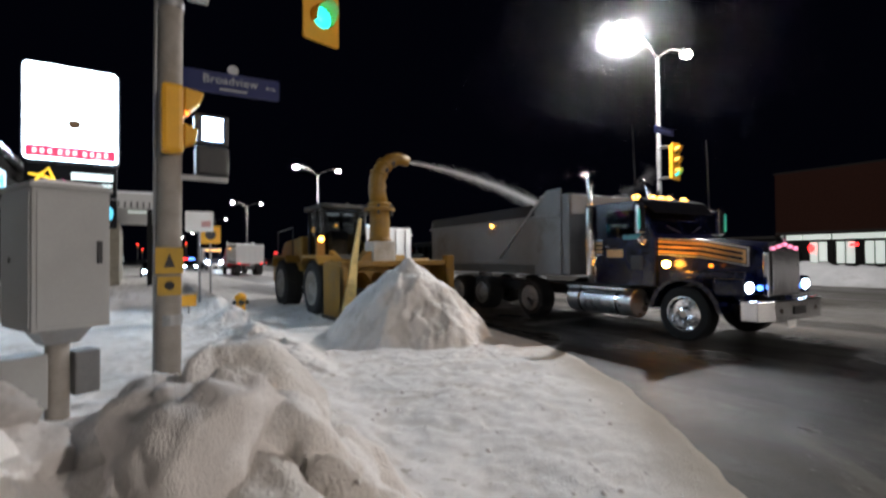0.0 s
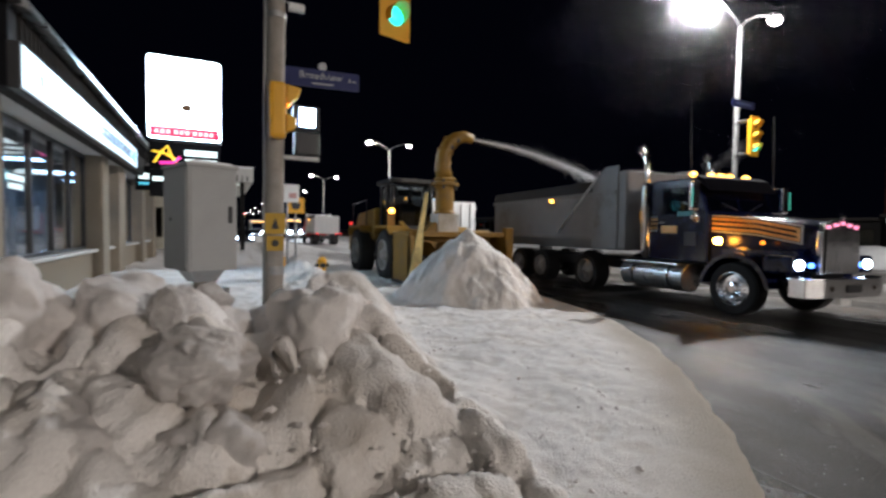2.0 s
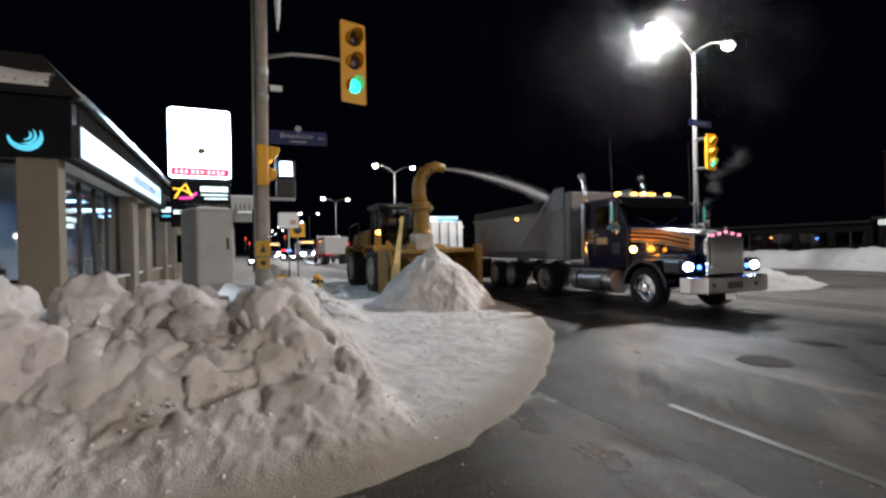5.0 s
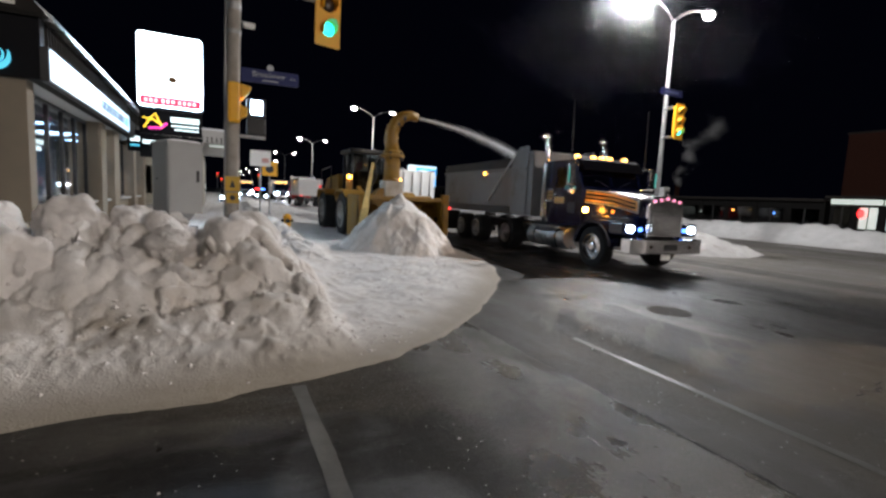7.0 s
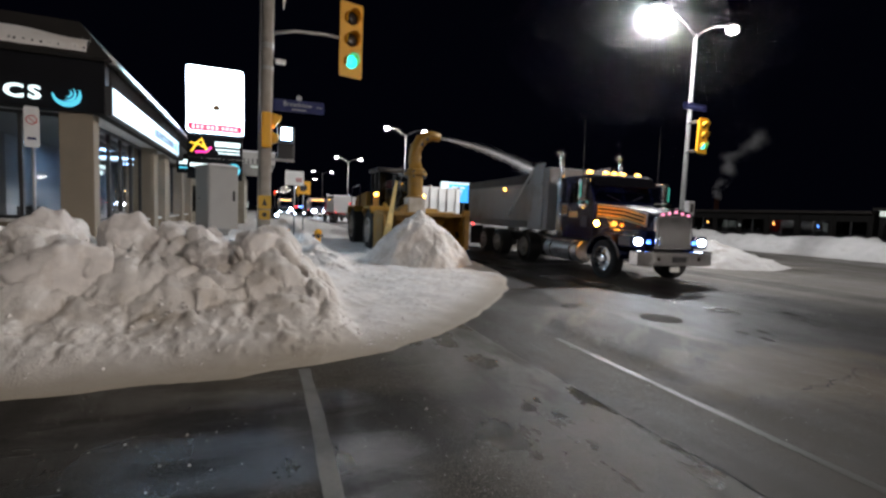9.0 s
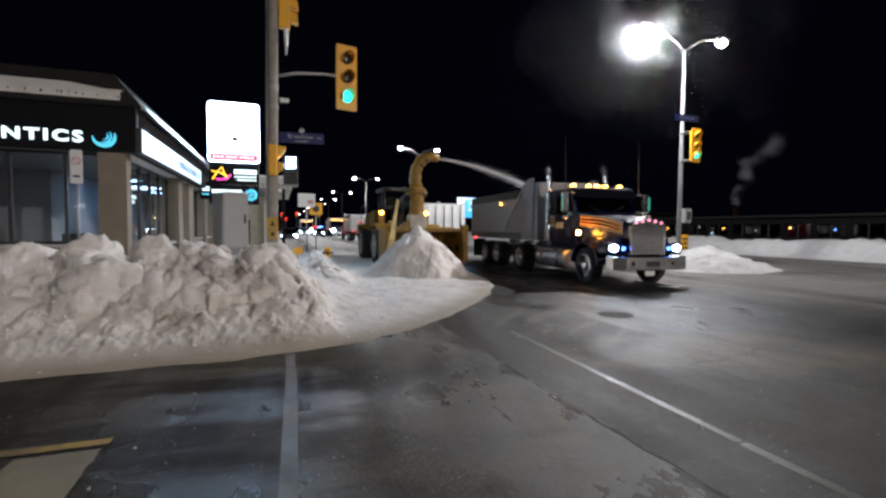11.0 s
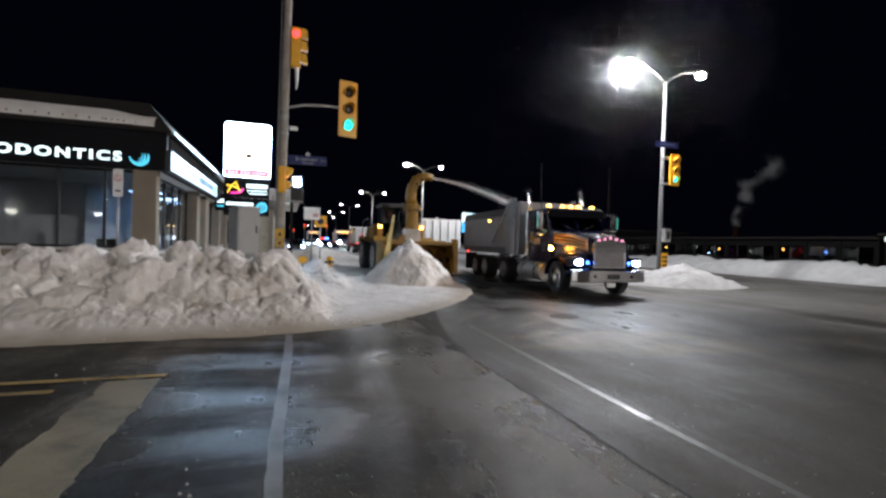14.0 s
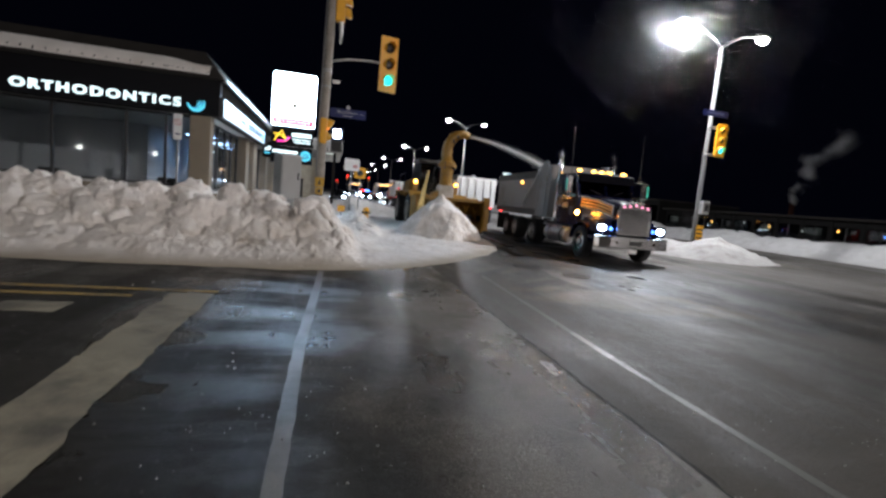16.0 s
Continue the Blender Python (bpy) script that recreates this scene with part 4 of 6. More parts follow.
def lamp_post(name, x, y, height, lens=LED_FAR, reach=2.45):
    t = thing(name, "tall grey street lamp post with two lit heads", "street lamp", "street lamps on the median", at=pose(x, y, 0))
    part("pole", tube([(0, 0, 0), (0, 0, 0.5), (0, 0, height - 0.4)], [0.14, 0.12, 0.075], 14), POST_METAL, t)
    part("base", lathe([(0, 0.2), (0.35, 0.17), (0.42, 0.13)], (0, 0, 0), "z", 16), POST_METAL, t)
    for s in (-1, 1):
        part("arm", tube([(0, 0, height - 0.5), (s * 0.5, 0, height - 0.1), (s * 1.2, 0, height + 0.25), (s * (reach - 0.3), 0, height + 0.42)], 0.04, 8), POST_METAL, t)
        head = part("lamp_head", prism([(s * (reach - 0.42), height + 0.36), (s * (reach + 0.4), height + 0.4), (s * (reach + 0.42), height + 0.48), (s * reach, height + 0.56), (s * (reach - 0.42), height + 0.5)], -0.16, 0.16, "y", 0.02), POST_METAL, t)
        # Lens bulged past the head to stand in for bloom.
        bm = ball((s * reach, 0, height + 0.3), 0.24, 3, (1.3, 0.95, 0.85))
        part("lens", bm, lens, head, "bright lit lens")
    return t


lamp_post("street_lamp", 19.72, 11.85, 10.95, LED_WHITE)
# signal and fittings on the near lamp post
sp = thing("traffic_signal", "yellow three lens traffic signal showing green", "traffic signal", at=pose(19.95, 11.2, 5.75))
signal_head(sp, pose(0, 0, 0), 0.58, 1.66)
part("bracket", box((-0.35, 0.2, -0.72), (0.05, 0.62, -0.66), 0.01), GREY_METAL, sp)
part("bracket", box((-0.35, 0.2, 0.66), (0.05, 0.62, 0.72), 0.01), GREY_METAL, sp)
np_ = thing("street_name_plate", "dark blue street name plate on the lamp post", "street sign", at=pose(19.75, 11.6, 7.15))
part("plate", rounded_panel(1.5, 0.3, 0.03, -0.012, 0.012), BLUE_SIGN, np_)
part("lettering", box((-0.5, -0.016, -0.05), (0.5, -0.012, 0.06)), surf("dull_lettering", (0.1, 0.13, 0.3), 0.5), np_, "unreadable lettering")
part("clamp", box((-0.06, 0.0, -0.1), (0.06, 0.2, 0.1), 0.01), GREY_METAL, np_)
mp = thing("walk_signal", "small walk signal box on the median lamp post", "traffic signal", at=pose(19.8, 11.6, 2.3))
part("case", box((-0.1, -0.14, -0.35), (0.3, 0.12, 0.35), 0.03), surf("grey_case", (0.3, 0.3, 0.3), 0.5), mp)
part("face", box((0.0, -0.155, -0.2), (0.22, -0.141, 0.2), 0.002), BLACK, mp)
mk = thing("hazard_marker", "yellow and black striped hazard board by the median", "road sign", at=pose(19.75, 11.55, 0.9))
part("board", box((-0.15, -0.02, -0.3), (0.25, 0.02, 0.45), 0.01), YELLOW, mk)
for k in range(3):
    part("stripe", box((-0.14, -0.026, -0.25 + 0.22 * k), (0.24, -0.021, -0.17 + 0.22 * k), m=pose(0, 0, 0, 0, 0, 0)), BLACK, mk)
part("stake", box((0.02, 0.02, -0.9), (0.07, 0.06, 0.4), 0.005), GREY_METAL, mk)

for y in (52, 91, 130, 169, 208, 250, 300, 360):
    lamp_post("street_lamp", 17.8, y, 11.5)
lamp_post("street_lamp", 19.7, -28.0, 10.95, lens=LED_WHITE)
# Unseen added lamps: one fill, two placed to make the window reflections.
for x, y, h in ((-5.5, -13, 9.0), (-24.7, -49.5, 3.7), (-32.8, -47.2, 3.5)):
    t = thing("street_lamp", "grey pole lamp added out of view at the side street", "street lamp", "street lamps of the side street", at=pose(x, y, 0))
    part("pole", tube([(0, 0, 0), (0, 0, h)], [0.12, 0.07], 12), GREY_METAL, t)
    part("arm", tube([(0, 0, h - 0.2), (0.7, 0, h + 0.3), (1.3, 0, h + 0.4)], 0.035, 8), GREY_METAL, t)
    hd = part("lamp_head", box((1.1, -0.15, h + 0.36), (1.9, 0.15, h + 0.48), 0.03), GREY_METAL, t)
    part("lens", ball((1.5, 0, h + 0.3), 0.32, 3, (1.6, 0.9, 0.7)), LED_WHITE, hd, "bright lit lens")


# flecks hung round the near lamp to imitate its glare, thinner away from it
def lamp_halo(name, centre, reach, count, size, seed, label):
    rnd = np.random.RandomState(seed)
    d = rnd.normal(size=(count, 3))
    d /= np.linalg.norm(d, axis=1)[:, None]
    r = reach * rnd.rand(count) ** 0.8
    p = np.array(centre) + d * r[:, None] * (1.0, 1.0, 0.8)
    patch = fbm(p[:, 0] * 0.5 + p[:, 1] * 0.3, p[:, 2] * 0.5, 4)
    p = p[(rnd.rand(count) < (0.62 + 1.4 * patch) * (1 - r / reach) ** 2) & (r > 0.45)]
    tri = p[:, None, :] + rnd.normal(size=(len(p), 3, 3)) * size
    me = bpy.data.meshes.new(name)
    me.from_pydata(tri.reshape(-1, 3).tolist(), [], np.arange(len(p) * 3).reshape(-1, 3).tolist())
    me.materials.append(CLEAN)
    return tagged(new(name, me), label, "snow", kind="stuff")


lamp_halo("lamp_halo", (17.25, 11.85, 10.75), 9.5, 260000, 0.0042, 4, "fine pale flecks imitating the lamp's glare")
lamp_halo("lamp_halo", (17.25, 11.85, 11.1), 2.3, 26000, 0.005, 9, "dense fine flecks imitating glare close round the lamp")

# small signs on thin posts
def post_sign(x, y, h, w, sh, mat, label, detail=None, group=""):
    t = thing("sign_post", label, "road sign", group, at=pose(x, y, 0))
    part("post", tube([(0, 0, 0), (0, 0, h)], 0.03, 8), GREY_METAL, t)
    part("plate", rounded_panel(w, sh, 0.04, -0.035, -0.03), mat, t, "", pose(0, 0, h - sh / 2))
    if detail:
        detail(t, h - sh / 2)
    return t


def red_ring(t, z):
    bm = tube([(0.075 * math.cos(radians(20 * k)), -0.04, z + 0.12 + 0.075 * math.sin(radians(20 * k))) for k in range(19)], 0.008, 6)
    tube([(-0.05, -0.04, z + 0.17), (0.05, -0.04, z + 0.07)], 0.007, 6, bm)
    part("symbol", bm, RED_PAINT, t, "red prohibition ring")
    part("lettering", box((-0.06, -0.042, z - 0.22), (0.06, -0.036, z - 0.18)), BLUE_SIGN, t, "unreadable blue lettering")


def dark_disc(t, z):
    part("symbol", lathe([(0, 0.17), (0.006, 0.17)], (0, -0.043, z), "y", 20), BLACK, t, "dark round symbol")


def red_panel(t, z):
    part("symbol", box((0.05, -0.042, z - 0.16), (0.3, -0.036, z + 0.02)), surf("faded_red", (0.5, 0.28, 0.27), 0.5), t, "faded red patch")


post_sign(-3.4, 5.3, 3.15, 0.22, 0.7, WHITE_PAINT, "white no parking sign on a thin steel post", red_ring)
post_sign(1.75, 15.6, 3.1, 0.75, 0.6, WHITE_PAINT, "white and red street sign on a thin post", red_panel)
post_sign(2.3, 17.6, 2.8, 0.62, 0.6, YELLOW, "yellow warning sign with a dark symbol on a post", dark_disc)
hy = thing("fire_hydrant", "yellow fire hydrant half buried in snow", "hydrant", at=pose(2.45, 13.2, 0.2))
part("barrel", lathe([(0, 0.12), (0.4, 0.12), (0.44, 0.15), (0.5, 0.14), (0.58, 0.06)], (0, 0, 0), "z", 18), YELLOW, hy, smooth=False)
part("outlet", lathe([(-0.2, 0.06), (0.2, 0.06)], (0, 0, 0.33), "x", 12), BLACK, hy, "dark side outlets")
part("outlet", lathe([(-0.18, 0.08), (0, 0.08)], (0, 0, 0.33), "y", 14), BLACK, hy, "dark front outlet")
mkb = thing("hydrant_marker", "black and yellow marker plate by the hydrant", "marker", at=pose(1.3, 13.8, 0.25))
part("plate", box((-0.18, -0.02, 0.2), (0.18, 0.02, 0.5), 0.01), YELLOW, mkb)
part("stake", tube([(0, 0.03, 0), (0, 0.03, 0.5)], 0.02, 8), GREY_METAL, mkb)


# ---- pylon sign ----
def pylon_sign():
    t = thing("pylon_sign", "tall lit white pylon sign with dark panels below", "sign", at=pose(-1.35, 17.1, 0))
    for x in (-0.42, 0.42):
        part("post", box((x - 0.08, -0.08, 0), (x + 0.08, 0.08, 4.6), 0.01), BLACK, t)
    case = part("case", rounded_panel(2.24, 2.78, 0.16, -0.14, 0.2), BLACK, t, "dark sign case", pose(0, 0, 5.86))
    part("face", rounded_panel(2.14, 2.68, 0.13, -0.16, -0.141), SIGN_WHITE, case, "bright white lit face")
    part("band", box((-1.02, -0.168, -1.28), (1.02, -0.161, -0.94), 0.002), SIGN_RED, case, "red lit band")
    for k in range(10):
        x = -0.82 + 0.165 * k + (0.06 if k > 2 else 0) + (0.06 if k > 5 else 0)
        part("band_mark", box((x - 0.04, -0.174, -1.17), (x + 0.04, -0.169, -1.05), 0.012), LETTER_WHITE, case, "white unreadable number bar")
    part("emblem", ball((0.05, -0.17, -0.28), 0.17, 2, (1, 0.05, 0.8)), surf("brown_emblem", (0.25, 0.13, 0.05), 0.5), case, "small brown emblem")
    p2 = part("panel", box((-1.05, -0.12, 3.52), (1.05, 0.16, 4.42), 0.02), BLACK_SIGN, t, "black printed panel")
    star = tube([(-0.9, -0.13, 3.72), (-0.72, -0.13, 4.05), (-0.52, -0.13, 4.28), (-0.42, -0.13, 4.0), (-0.3, -0.13, 3.74)], 0.035, 8)
    tube([(-0.95, -0.13, 4.1), (-0.6, -0.13, 4.04), (-0.28, -0.13, 3.86)], 0.03, 8, star)
    part("logo", star, LOGO_YELLOW, p2, "yellow lit logo strokes")
    part("logo_stroke", tube([(-0.75, -0.13, 3.72), (-0.35, -0.13, 3.75), (-0.15, -0.13, 3.95)], 0.05, 8), LOGO_PINK, p2, "pink lit logo stroke")
    part("lettering", box((-0.02, -0.13, 4.0), (0.95, -0.122, 4.2), 0.003), LETTER_WHITE, p2, "white lit company lettering")
    for k in range(2):
        part("lettering", box((0.0 + 0.1 * k, -0.13, 3.84 - 0.14 * k), (0.93, -0.122, 3.9 - 0.14 * k), 0.002), LETTER_WHITE, p2, "white unreadable line")
    p3 = part("panel", box((-1.05, -0.12, 2.62), (1.05, 0.16, 3.48), 0.02), BLACK_SIGN, t, "black clinic panel")
    part("lettering", box((-0.95, -0.13, 3.12), (0.3, -0.122, 3.26), 0.003), LETTER_WHITE, p3, "white lit lettering")
    part("swirl", ball((0.7, -0.125, 3.05), 0.28, 2, (1, 0.03, 1)), LETTER_CYAN, p3, "blue lit swirl")
    for k in range(3):
        part("swirl_stroke", tube([(0.55 + 0.1 * k, -0.14, 2.88), (0.66 + 0.1 * k, -0.14, 3.04), (0.62 + 0.1 * k, -0.14, 3.2)], 0.02, 6), BLACK, p3)


pylon_sign()


# ---- clinic building at the corner ----
def clinic():
    def wall(name, lo, hi, mat, label, cat="wall", bevel=0.0):
        return tagged(part(name, box(lo, hi, bevel), mat), label, cat, kind="structure")

    wall("wall_back", (-30, 24.0, 0), (-3.4, 24.3, 4.4), STUCCO, "plain back wall of the clinic")
    wall("wall_west", (-30.3, 7.5, 0), (-30, 24.3, 4.4), STUCCO, "plain side wall of the clinic")
    wall("floor", (-30, 7.6, 0.0), (-3.6, 24.0, 0.3), surf("clinic_floor", (0.18, 0.17, 0.16), 0.4), "dark floor inside the clinic", "floor")
    wall("wall_inner", (-30, 12.6, 0.3), (-6.6, 12.7, 3.45), WALL_IN, "pale inner wall of the clinic")
    wall("wall_inner", (-6.7, 12.7, 0.3), (-6.6, 23.9, 3.45), WALL_IN, "pale inner wall of the clinic")
    wall("ceiling", (-30, 7.5, 3.4), (-3.4, 24.0, 3.5), WALL_IN, "plain ceiling inside the clinic", "ceiling")
    wall("wall_south", (-30, 7.3, 0), (-3.55, 7.6, 1.05), STUCCO, "low stucco wall under the shop windows")
    wall("wall_east", (-3.6, 7.45, 0), (-3.25, 24, 0.95), STUCCO, "low stucco wall under the shop windows")
    # corner column and piers
    for k, (lo, hi) in enumerate((((-3.58, 7.05, 0), (-2.98, 7.45, 3.4)), ((-3.6, 13.6, 0), (-3.0, 14.3, 3.4)), ((-3.6, 15.7, 0), (-3.0, 16.7, 3.4)), ((-3.6, 20.2, 0), (-3.0, 20.9, 3.4)), ((-3.6, 23.4, 0), (-3.0, 24.2, 3.4)))):
        wall("column", lo, hi, STUCCO, "beige stucco column of the clinic", "column", 0.02)
    # sills with snow
    wall("trim", (-3.62, 7.45, 0.95), (-3.12, 24, 1.02), SOFFIT, "pale window sill", "sill", 0.01)
    wall("trim", (-30, 7.2, 1.05), (-3.6, 7.6, 1.12), SOFFIT, "pale window sill", "sill", 0.01)

    def glazing(name, a, b, z0, z1, along, at, mullions, lit=None):
        t = thing(name, "tall shop window with dark mullions", "window", "clinic windows", kind="structure")
        def bar(u0, u1, w0, w1, d=0.05):
            lo, hi = ((u0, at - d, w0), (u1, at + d, w1)) if along == "x" else ((at - d, u0, w0), (at + d, u1, w1))
            return box(lo, hi, 0.006)
        part("window_frame", bar(a, b, z0, z0 + 0.07), FRAME_DARK, t)
        part("window_frame", bar(a, b, z1 - 0.07, z1), FRAME_DARK, t)
        cuts = [a] + list(mullions) + [b]
        for u in cuts:
            part("mullion", bar(u - 0.035, u + 0.035, z0 + 0.07, z1 - 0.07), FRAME_DARK, t)
        for u0, u1 in zip(cuts, cuts[1:]):
            p = part("pane", bar(u0 + 0.035, u1 - 0.035, z0 + 0.07, z1 - 0.07, 0.006), GLASS, t)
            p.visible_shadow = False
        return t

    glazing("window_1", -30, -3.64, 1.12, 3.38, "x", 7.45, [-28, -26, -24, -22, -20, -18, -16, -14, -12, -10.2, -8.8, -7.4, -5.45, -4.35])
    glazing("window_2", 7.47, 13.58, 1.02, 3.38, "y", -3.42, [8.7, 9.9, 11.1, 12.3])
    glazing("window_3", 14.32, 15.68, 1.02, 3.38, "y", -3.42, [15.0])
    glazing("window_4", 16.72, 20.18, 1.02, 3.38, "y", -3.42, [17.9, 19.0])
    glazing("window_5", 20.92, 23.38, 1.02, 3.38, "y", -3.42, [22.1])
    # fascia with soffit
    wall("fascia_south", (-30, 6.9, 3.38), (-2.72, 7.2, 4.5), BLACK_SIGN, "black fascia of the clinic", "fascia", 0.01)
    wall("fascia_east", (-3.0, 7.2, 3.4), (-2.74, 24.2, 4.5), dull(surf("dark_brown_fascia", (0.03, 0.026, 0.024), 0.7)), "dark fascia of the clinic", "fascia", 0.01)
    wall("soffit", (-30, 7.2, 3.4), (-3.0, 7.6, 3.46), SOFFIT, "pale soffit under the fascia", "soffit")
    wall("soffit", (-3.6, 7.6, 3.4), (-3.0, 24.2, 3.46), SOFFIT, "pale soffit under the fascia", "soffit")
    # mansard roof
    def slope(name, a, b, c, d):
        bm = bmesh.new()
        outer = [bm.verts.new(p) for p in (a, b, c, d)]
        inner = [bm.verts.new((p[0] - 0.1 if name == "roof_east" else p[0], p[1] + (0.0 if name == "roof_east" else 0.1), p[2] - 0.06)) for p in (a, b, c, d)]
        bm.faces.new(outer)
        bm.faces.new(inner[::-1])
        for k in range(4):
            bm.faces.new((outer[k], inner[k], inner[(k + 1) % 4], outer[(k + 1) % 4]))
        bmesh.ops.recalc_face_normals(bm, faces=bm.faces[:])
        tagged(part(name, bm, SHINGLE), "dark shingled mansard roof slope", "roof", kind="structure")

    slope("roof_south", (-30.3, 6.72, 4.5), (-2.6, 6.72, 4.5), (-3.36, 7.66, 5.42), (-30.3, 7.66, 5.42))
    slope("roof_east", (-2.6, 6.72, 4.5), (-2.6, 24.4, 4.5), (-3.36, 24.4, 5.42), (-3.36, 7.66, 5.42))
    bm = box((-30.3, 7.72, 4.6), (-3.44, 24.4, 5.38))
    tagged(part("roof_top", bm, CLEAN), "snow covered flat roof", "roof", kind="structure")
    # snow lying on the south slope, with shingle courses showing through its ragged lower edge
    xs, vs = np.arange(-30, -2.95, 0.06), np.linspace(0, 1, 14)
    X, V = np.meshgrid(xs, vs)
    lower = 0.05 + 0.08 * fbm(X * 0.9, V * 0)
    upper = 0.74 + 0.12 * fbm(X * 0.5 + 9, V * 0) - 0.25 * smooth(-4.4, -3.2, X)
    T = lower + (upper - lower) * V
    thick = 0.15 * np.sin(np.pi * np.clip(V, 0.02, 0.98)) ** 0.5 + 0.02 * fbm(X * 3, V * 5)
    Yc, Zc = 6.72 + 0.83 * T - thick * 0.64, 4.5 + 0.7 * T + thick * 0.77
    ny, nx = X.shape
    i = np.arange(nx * ny).reshape(ny, nx)
    me = bpy.data.meshes.new("roof_snow")
    me.from_pydata(np.stack([X, Yc, Zc], -1).reshape(-1, 3).tolist(), [], np.stack([i[:-1, :-1], i[:-1, 1:], i[1:, 1:], i[1:, :-1]], -1).reshape(-1, 4).tolist())
    me.polygons.foreach_set("use_smooth", [True] * len(me.polygons))
    me.materials.append(SNOW)
    tagged(new("roof_snow", me), "ragged snow lying on the shingled roof slope", "snow", kind="structure")
    # metal edge and snow along the east eave
    tagged(part("roof_edge", prism([(-2.52, 4.42), (-2.56, 4.56), (-2.74, 4.6), (-2.74, 4.46)], 7.0, 16.2, "y"), ALU), "bright metal gutter along the eave", "gutter", kind="structure")
    tagged(part("roof_edge", prism([(-2.52, 4.36), (-2.56, 4.5), (-2.74, 4.54), (-2.74, 4.4)], 16.4, 24.4, "y"), ALU), "bright metal gutter along the eave", "gutter", kind="structure")
    tagged(part("roof_snow", prism([(-2.6, 4.58), (-2.72, 4.72), (-3.2, 5.16), (-3.24, 5.12), (-2.78, 4.6)], 7.62, 24.3, "y"), CLEAN), "snow strip on the east roof slope", "snow", kind="structure")

    # upright battens over the sign, and roof battens that stand out of the snow
    bat = thing("fascia_battens", "dark upright battens along the clinic fascia", "fascia", kind="structure")
    for k in range(96):
        y = 7.25 + 0.175 * k
        part("batten", box((-2.74, y, 4.0), (-2.69, y + 0.05, 4.44)), SHINGLE, bat)
    bat = thing("roof_battens", "dark roof battens standing out of the snow", "roof", kind="structure")
    for k in range(96):
        x = -3.05 - 0.14 * k if k < 9 else -4.25 - 0.3 * (k - 9)
        a, b = 0.1 + 0.03 * (k * 7 % 5) / 4, (0.6 - 0.03 * k if k < 9 else 0.26 + 0.05 * (k * 3 % 4) / 3)
        part("batten", prism([(6.72 + 0.83 * a - 0.07, 4.5 + 0.7 * a + 0.08), (6.72 + 0.83 * b - 0.07, 4.5 + 0.7 * b + 0.08), (6.72 + 0.83 * b, 4.5 + 0.7 * b), (6.72 + 0.83 * a, 4.5 + 0.7 * a)], x, x + 0.03, "x"), SHINGLE, bat)

    # signs
    t = thing("clinic_sign", "white lit letters on the black clinic fascia", "sign", at=pose(0, 6.88, 3.47))
    w = words("lettering", "ORTHODONTICS", 0.36, pose(0, 0, 0, 90), LETTER_WHITE, t, "white glowing letters", 0.02, "RIGHT", 1.28, 0.009)
    ext = max(v.co.x for v in w.data.vertices) - min(v.co.x for v in w.data.vertices)
    w.matrix_basis = pose(-3.8, 0, 0.09, 90) @ Matrix.Diagonal((4.35 / ext, 1.0, 1, 1))
    part("lettering", box((-9.6, -0.02, 0.02), (-8.7, 0, 0.27), 0.004), LETTER_WHITE, t, "white unreadable lettering")
    # swirl: three crescents in a cyan bowl
    bm = bmesh.new()
    for k, (r, a0, a1, wd) in enumerate(((0.23, 185, 380, 0.1), (0.15, 250, 400, 0.035), (0.085, 260, 410, 0.03))):
        n = 18
        A = [radians(a0 + (a1 - a0) * i / n) for i in range(n + 1)]
        ring = []
        for i, a in enumerate(A):
            h = wd * math.sin(math.pi * (0.04 + 0.92 * i / n))
            ring.append([bm.verts.new((-3.38 + (r + s) * math.cos(a), y, 0.26 + (r + s) * math.sin(a))) for s, y in ((-h / 2, 0), (h / 2, 0), (h / 2, -0.03), (-h / 2, -0.03))])
        for p, q in zip(ring, ring[1:]):
            for j in range(4):
                bm.faces.new((p[j], p[(j + 1) % 4], q[(j + 1) % 4], q[j]))
    bmesh.ops.recalc_face_normals(bm, faces=bm.faces[:])
    part("swirl", bm, LETTER_CYAN, t, "cyan glowing swirl")

    t = thing("fascia_sign", "long white lit sign box on the east fascia", "sign", at=pose(-2.74, 0, 0))
    part("case", box((0.0, 6.88, 3.36), (0.14, 16.0, 3.97), 0.015), FRAME_DARK, t)
    part("face", box((0.141, 6.92, 3.4), (0.155, 15.96, 3.93), 0.003), SIGN_WHITE_DIM, t, "pale lit face")
    w = words("lettering", "ORTHODONTICS", 0.36, pose(0, 0, 0), LETTER_DIM, t, "greyish letters on the lit face", 0.012, "LEFT")
    ext = max(v.co.x for v in w.data.vertices) - min(v.co.x for v in w.data.vertices)
    w.matrix_basis = pose(0.165, 11.2, 3.54, 90, 0, 90) @ Matrix.Diagonal((3.9 / ext, 1, 1, 1))
    for a, b in ((7.6, 9.4), (9.7, 10.7)):
        part("lettering", box((0.156, a, 3.58), (0.17, b, 3.74), 0.003), LETTER_DIM, t, "pale unreadable lettering")
    part("swirl", ball((0.16, 15.5, 3.66), 0.2, 2, (0.05, 1, 1)), LETTER_CYAN, t, "cyan swirl at the sign's end")
    t = thing("hanging_sign", "small dark hanging sign with a white lit word", "sign", at=pose(-2.5, 18.6, 3.3))
    part("board", box((-0.5, -0.05, -0.4), (0.45, 0.05, 0.45), 0.02), BLACK_SIGN, t)
    part("lettering", box((-0.4, -0.062, 0.0), (0.35, -0.051, 0.2), 0.003), LETTER_WHITE, t, "white unreadable lettering")
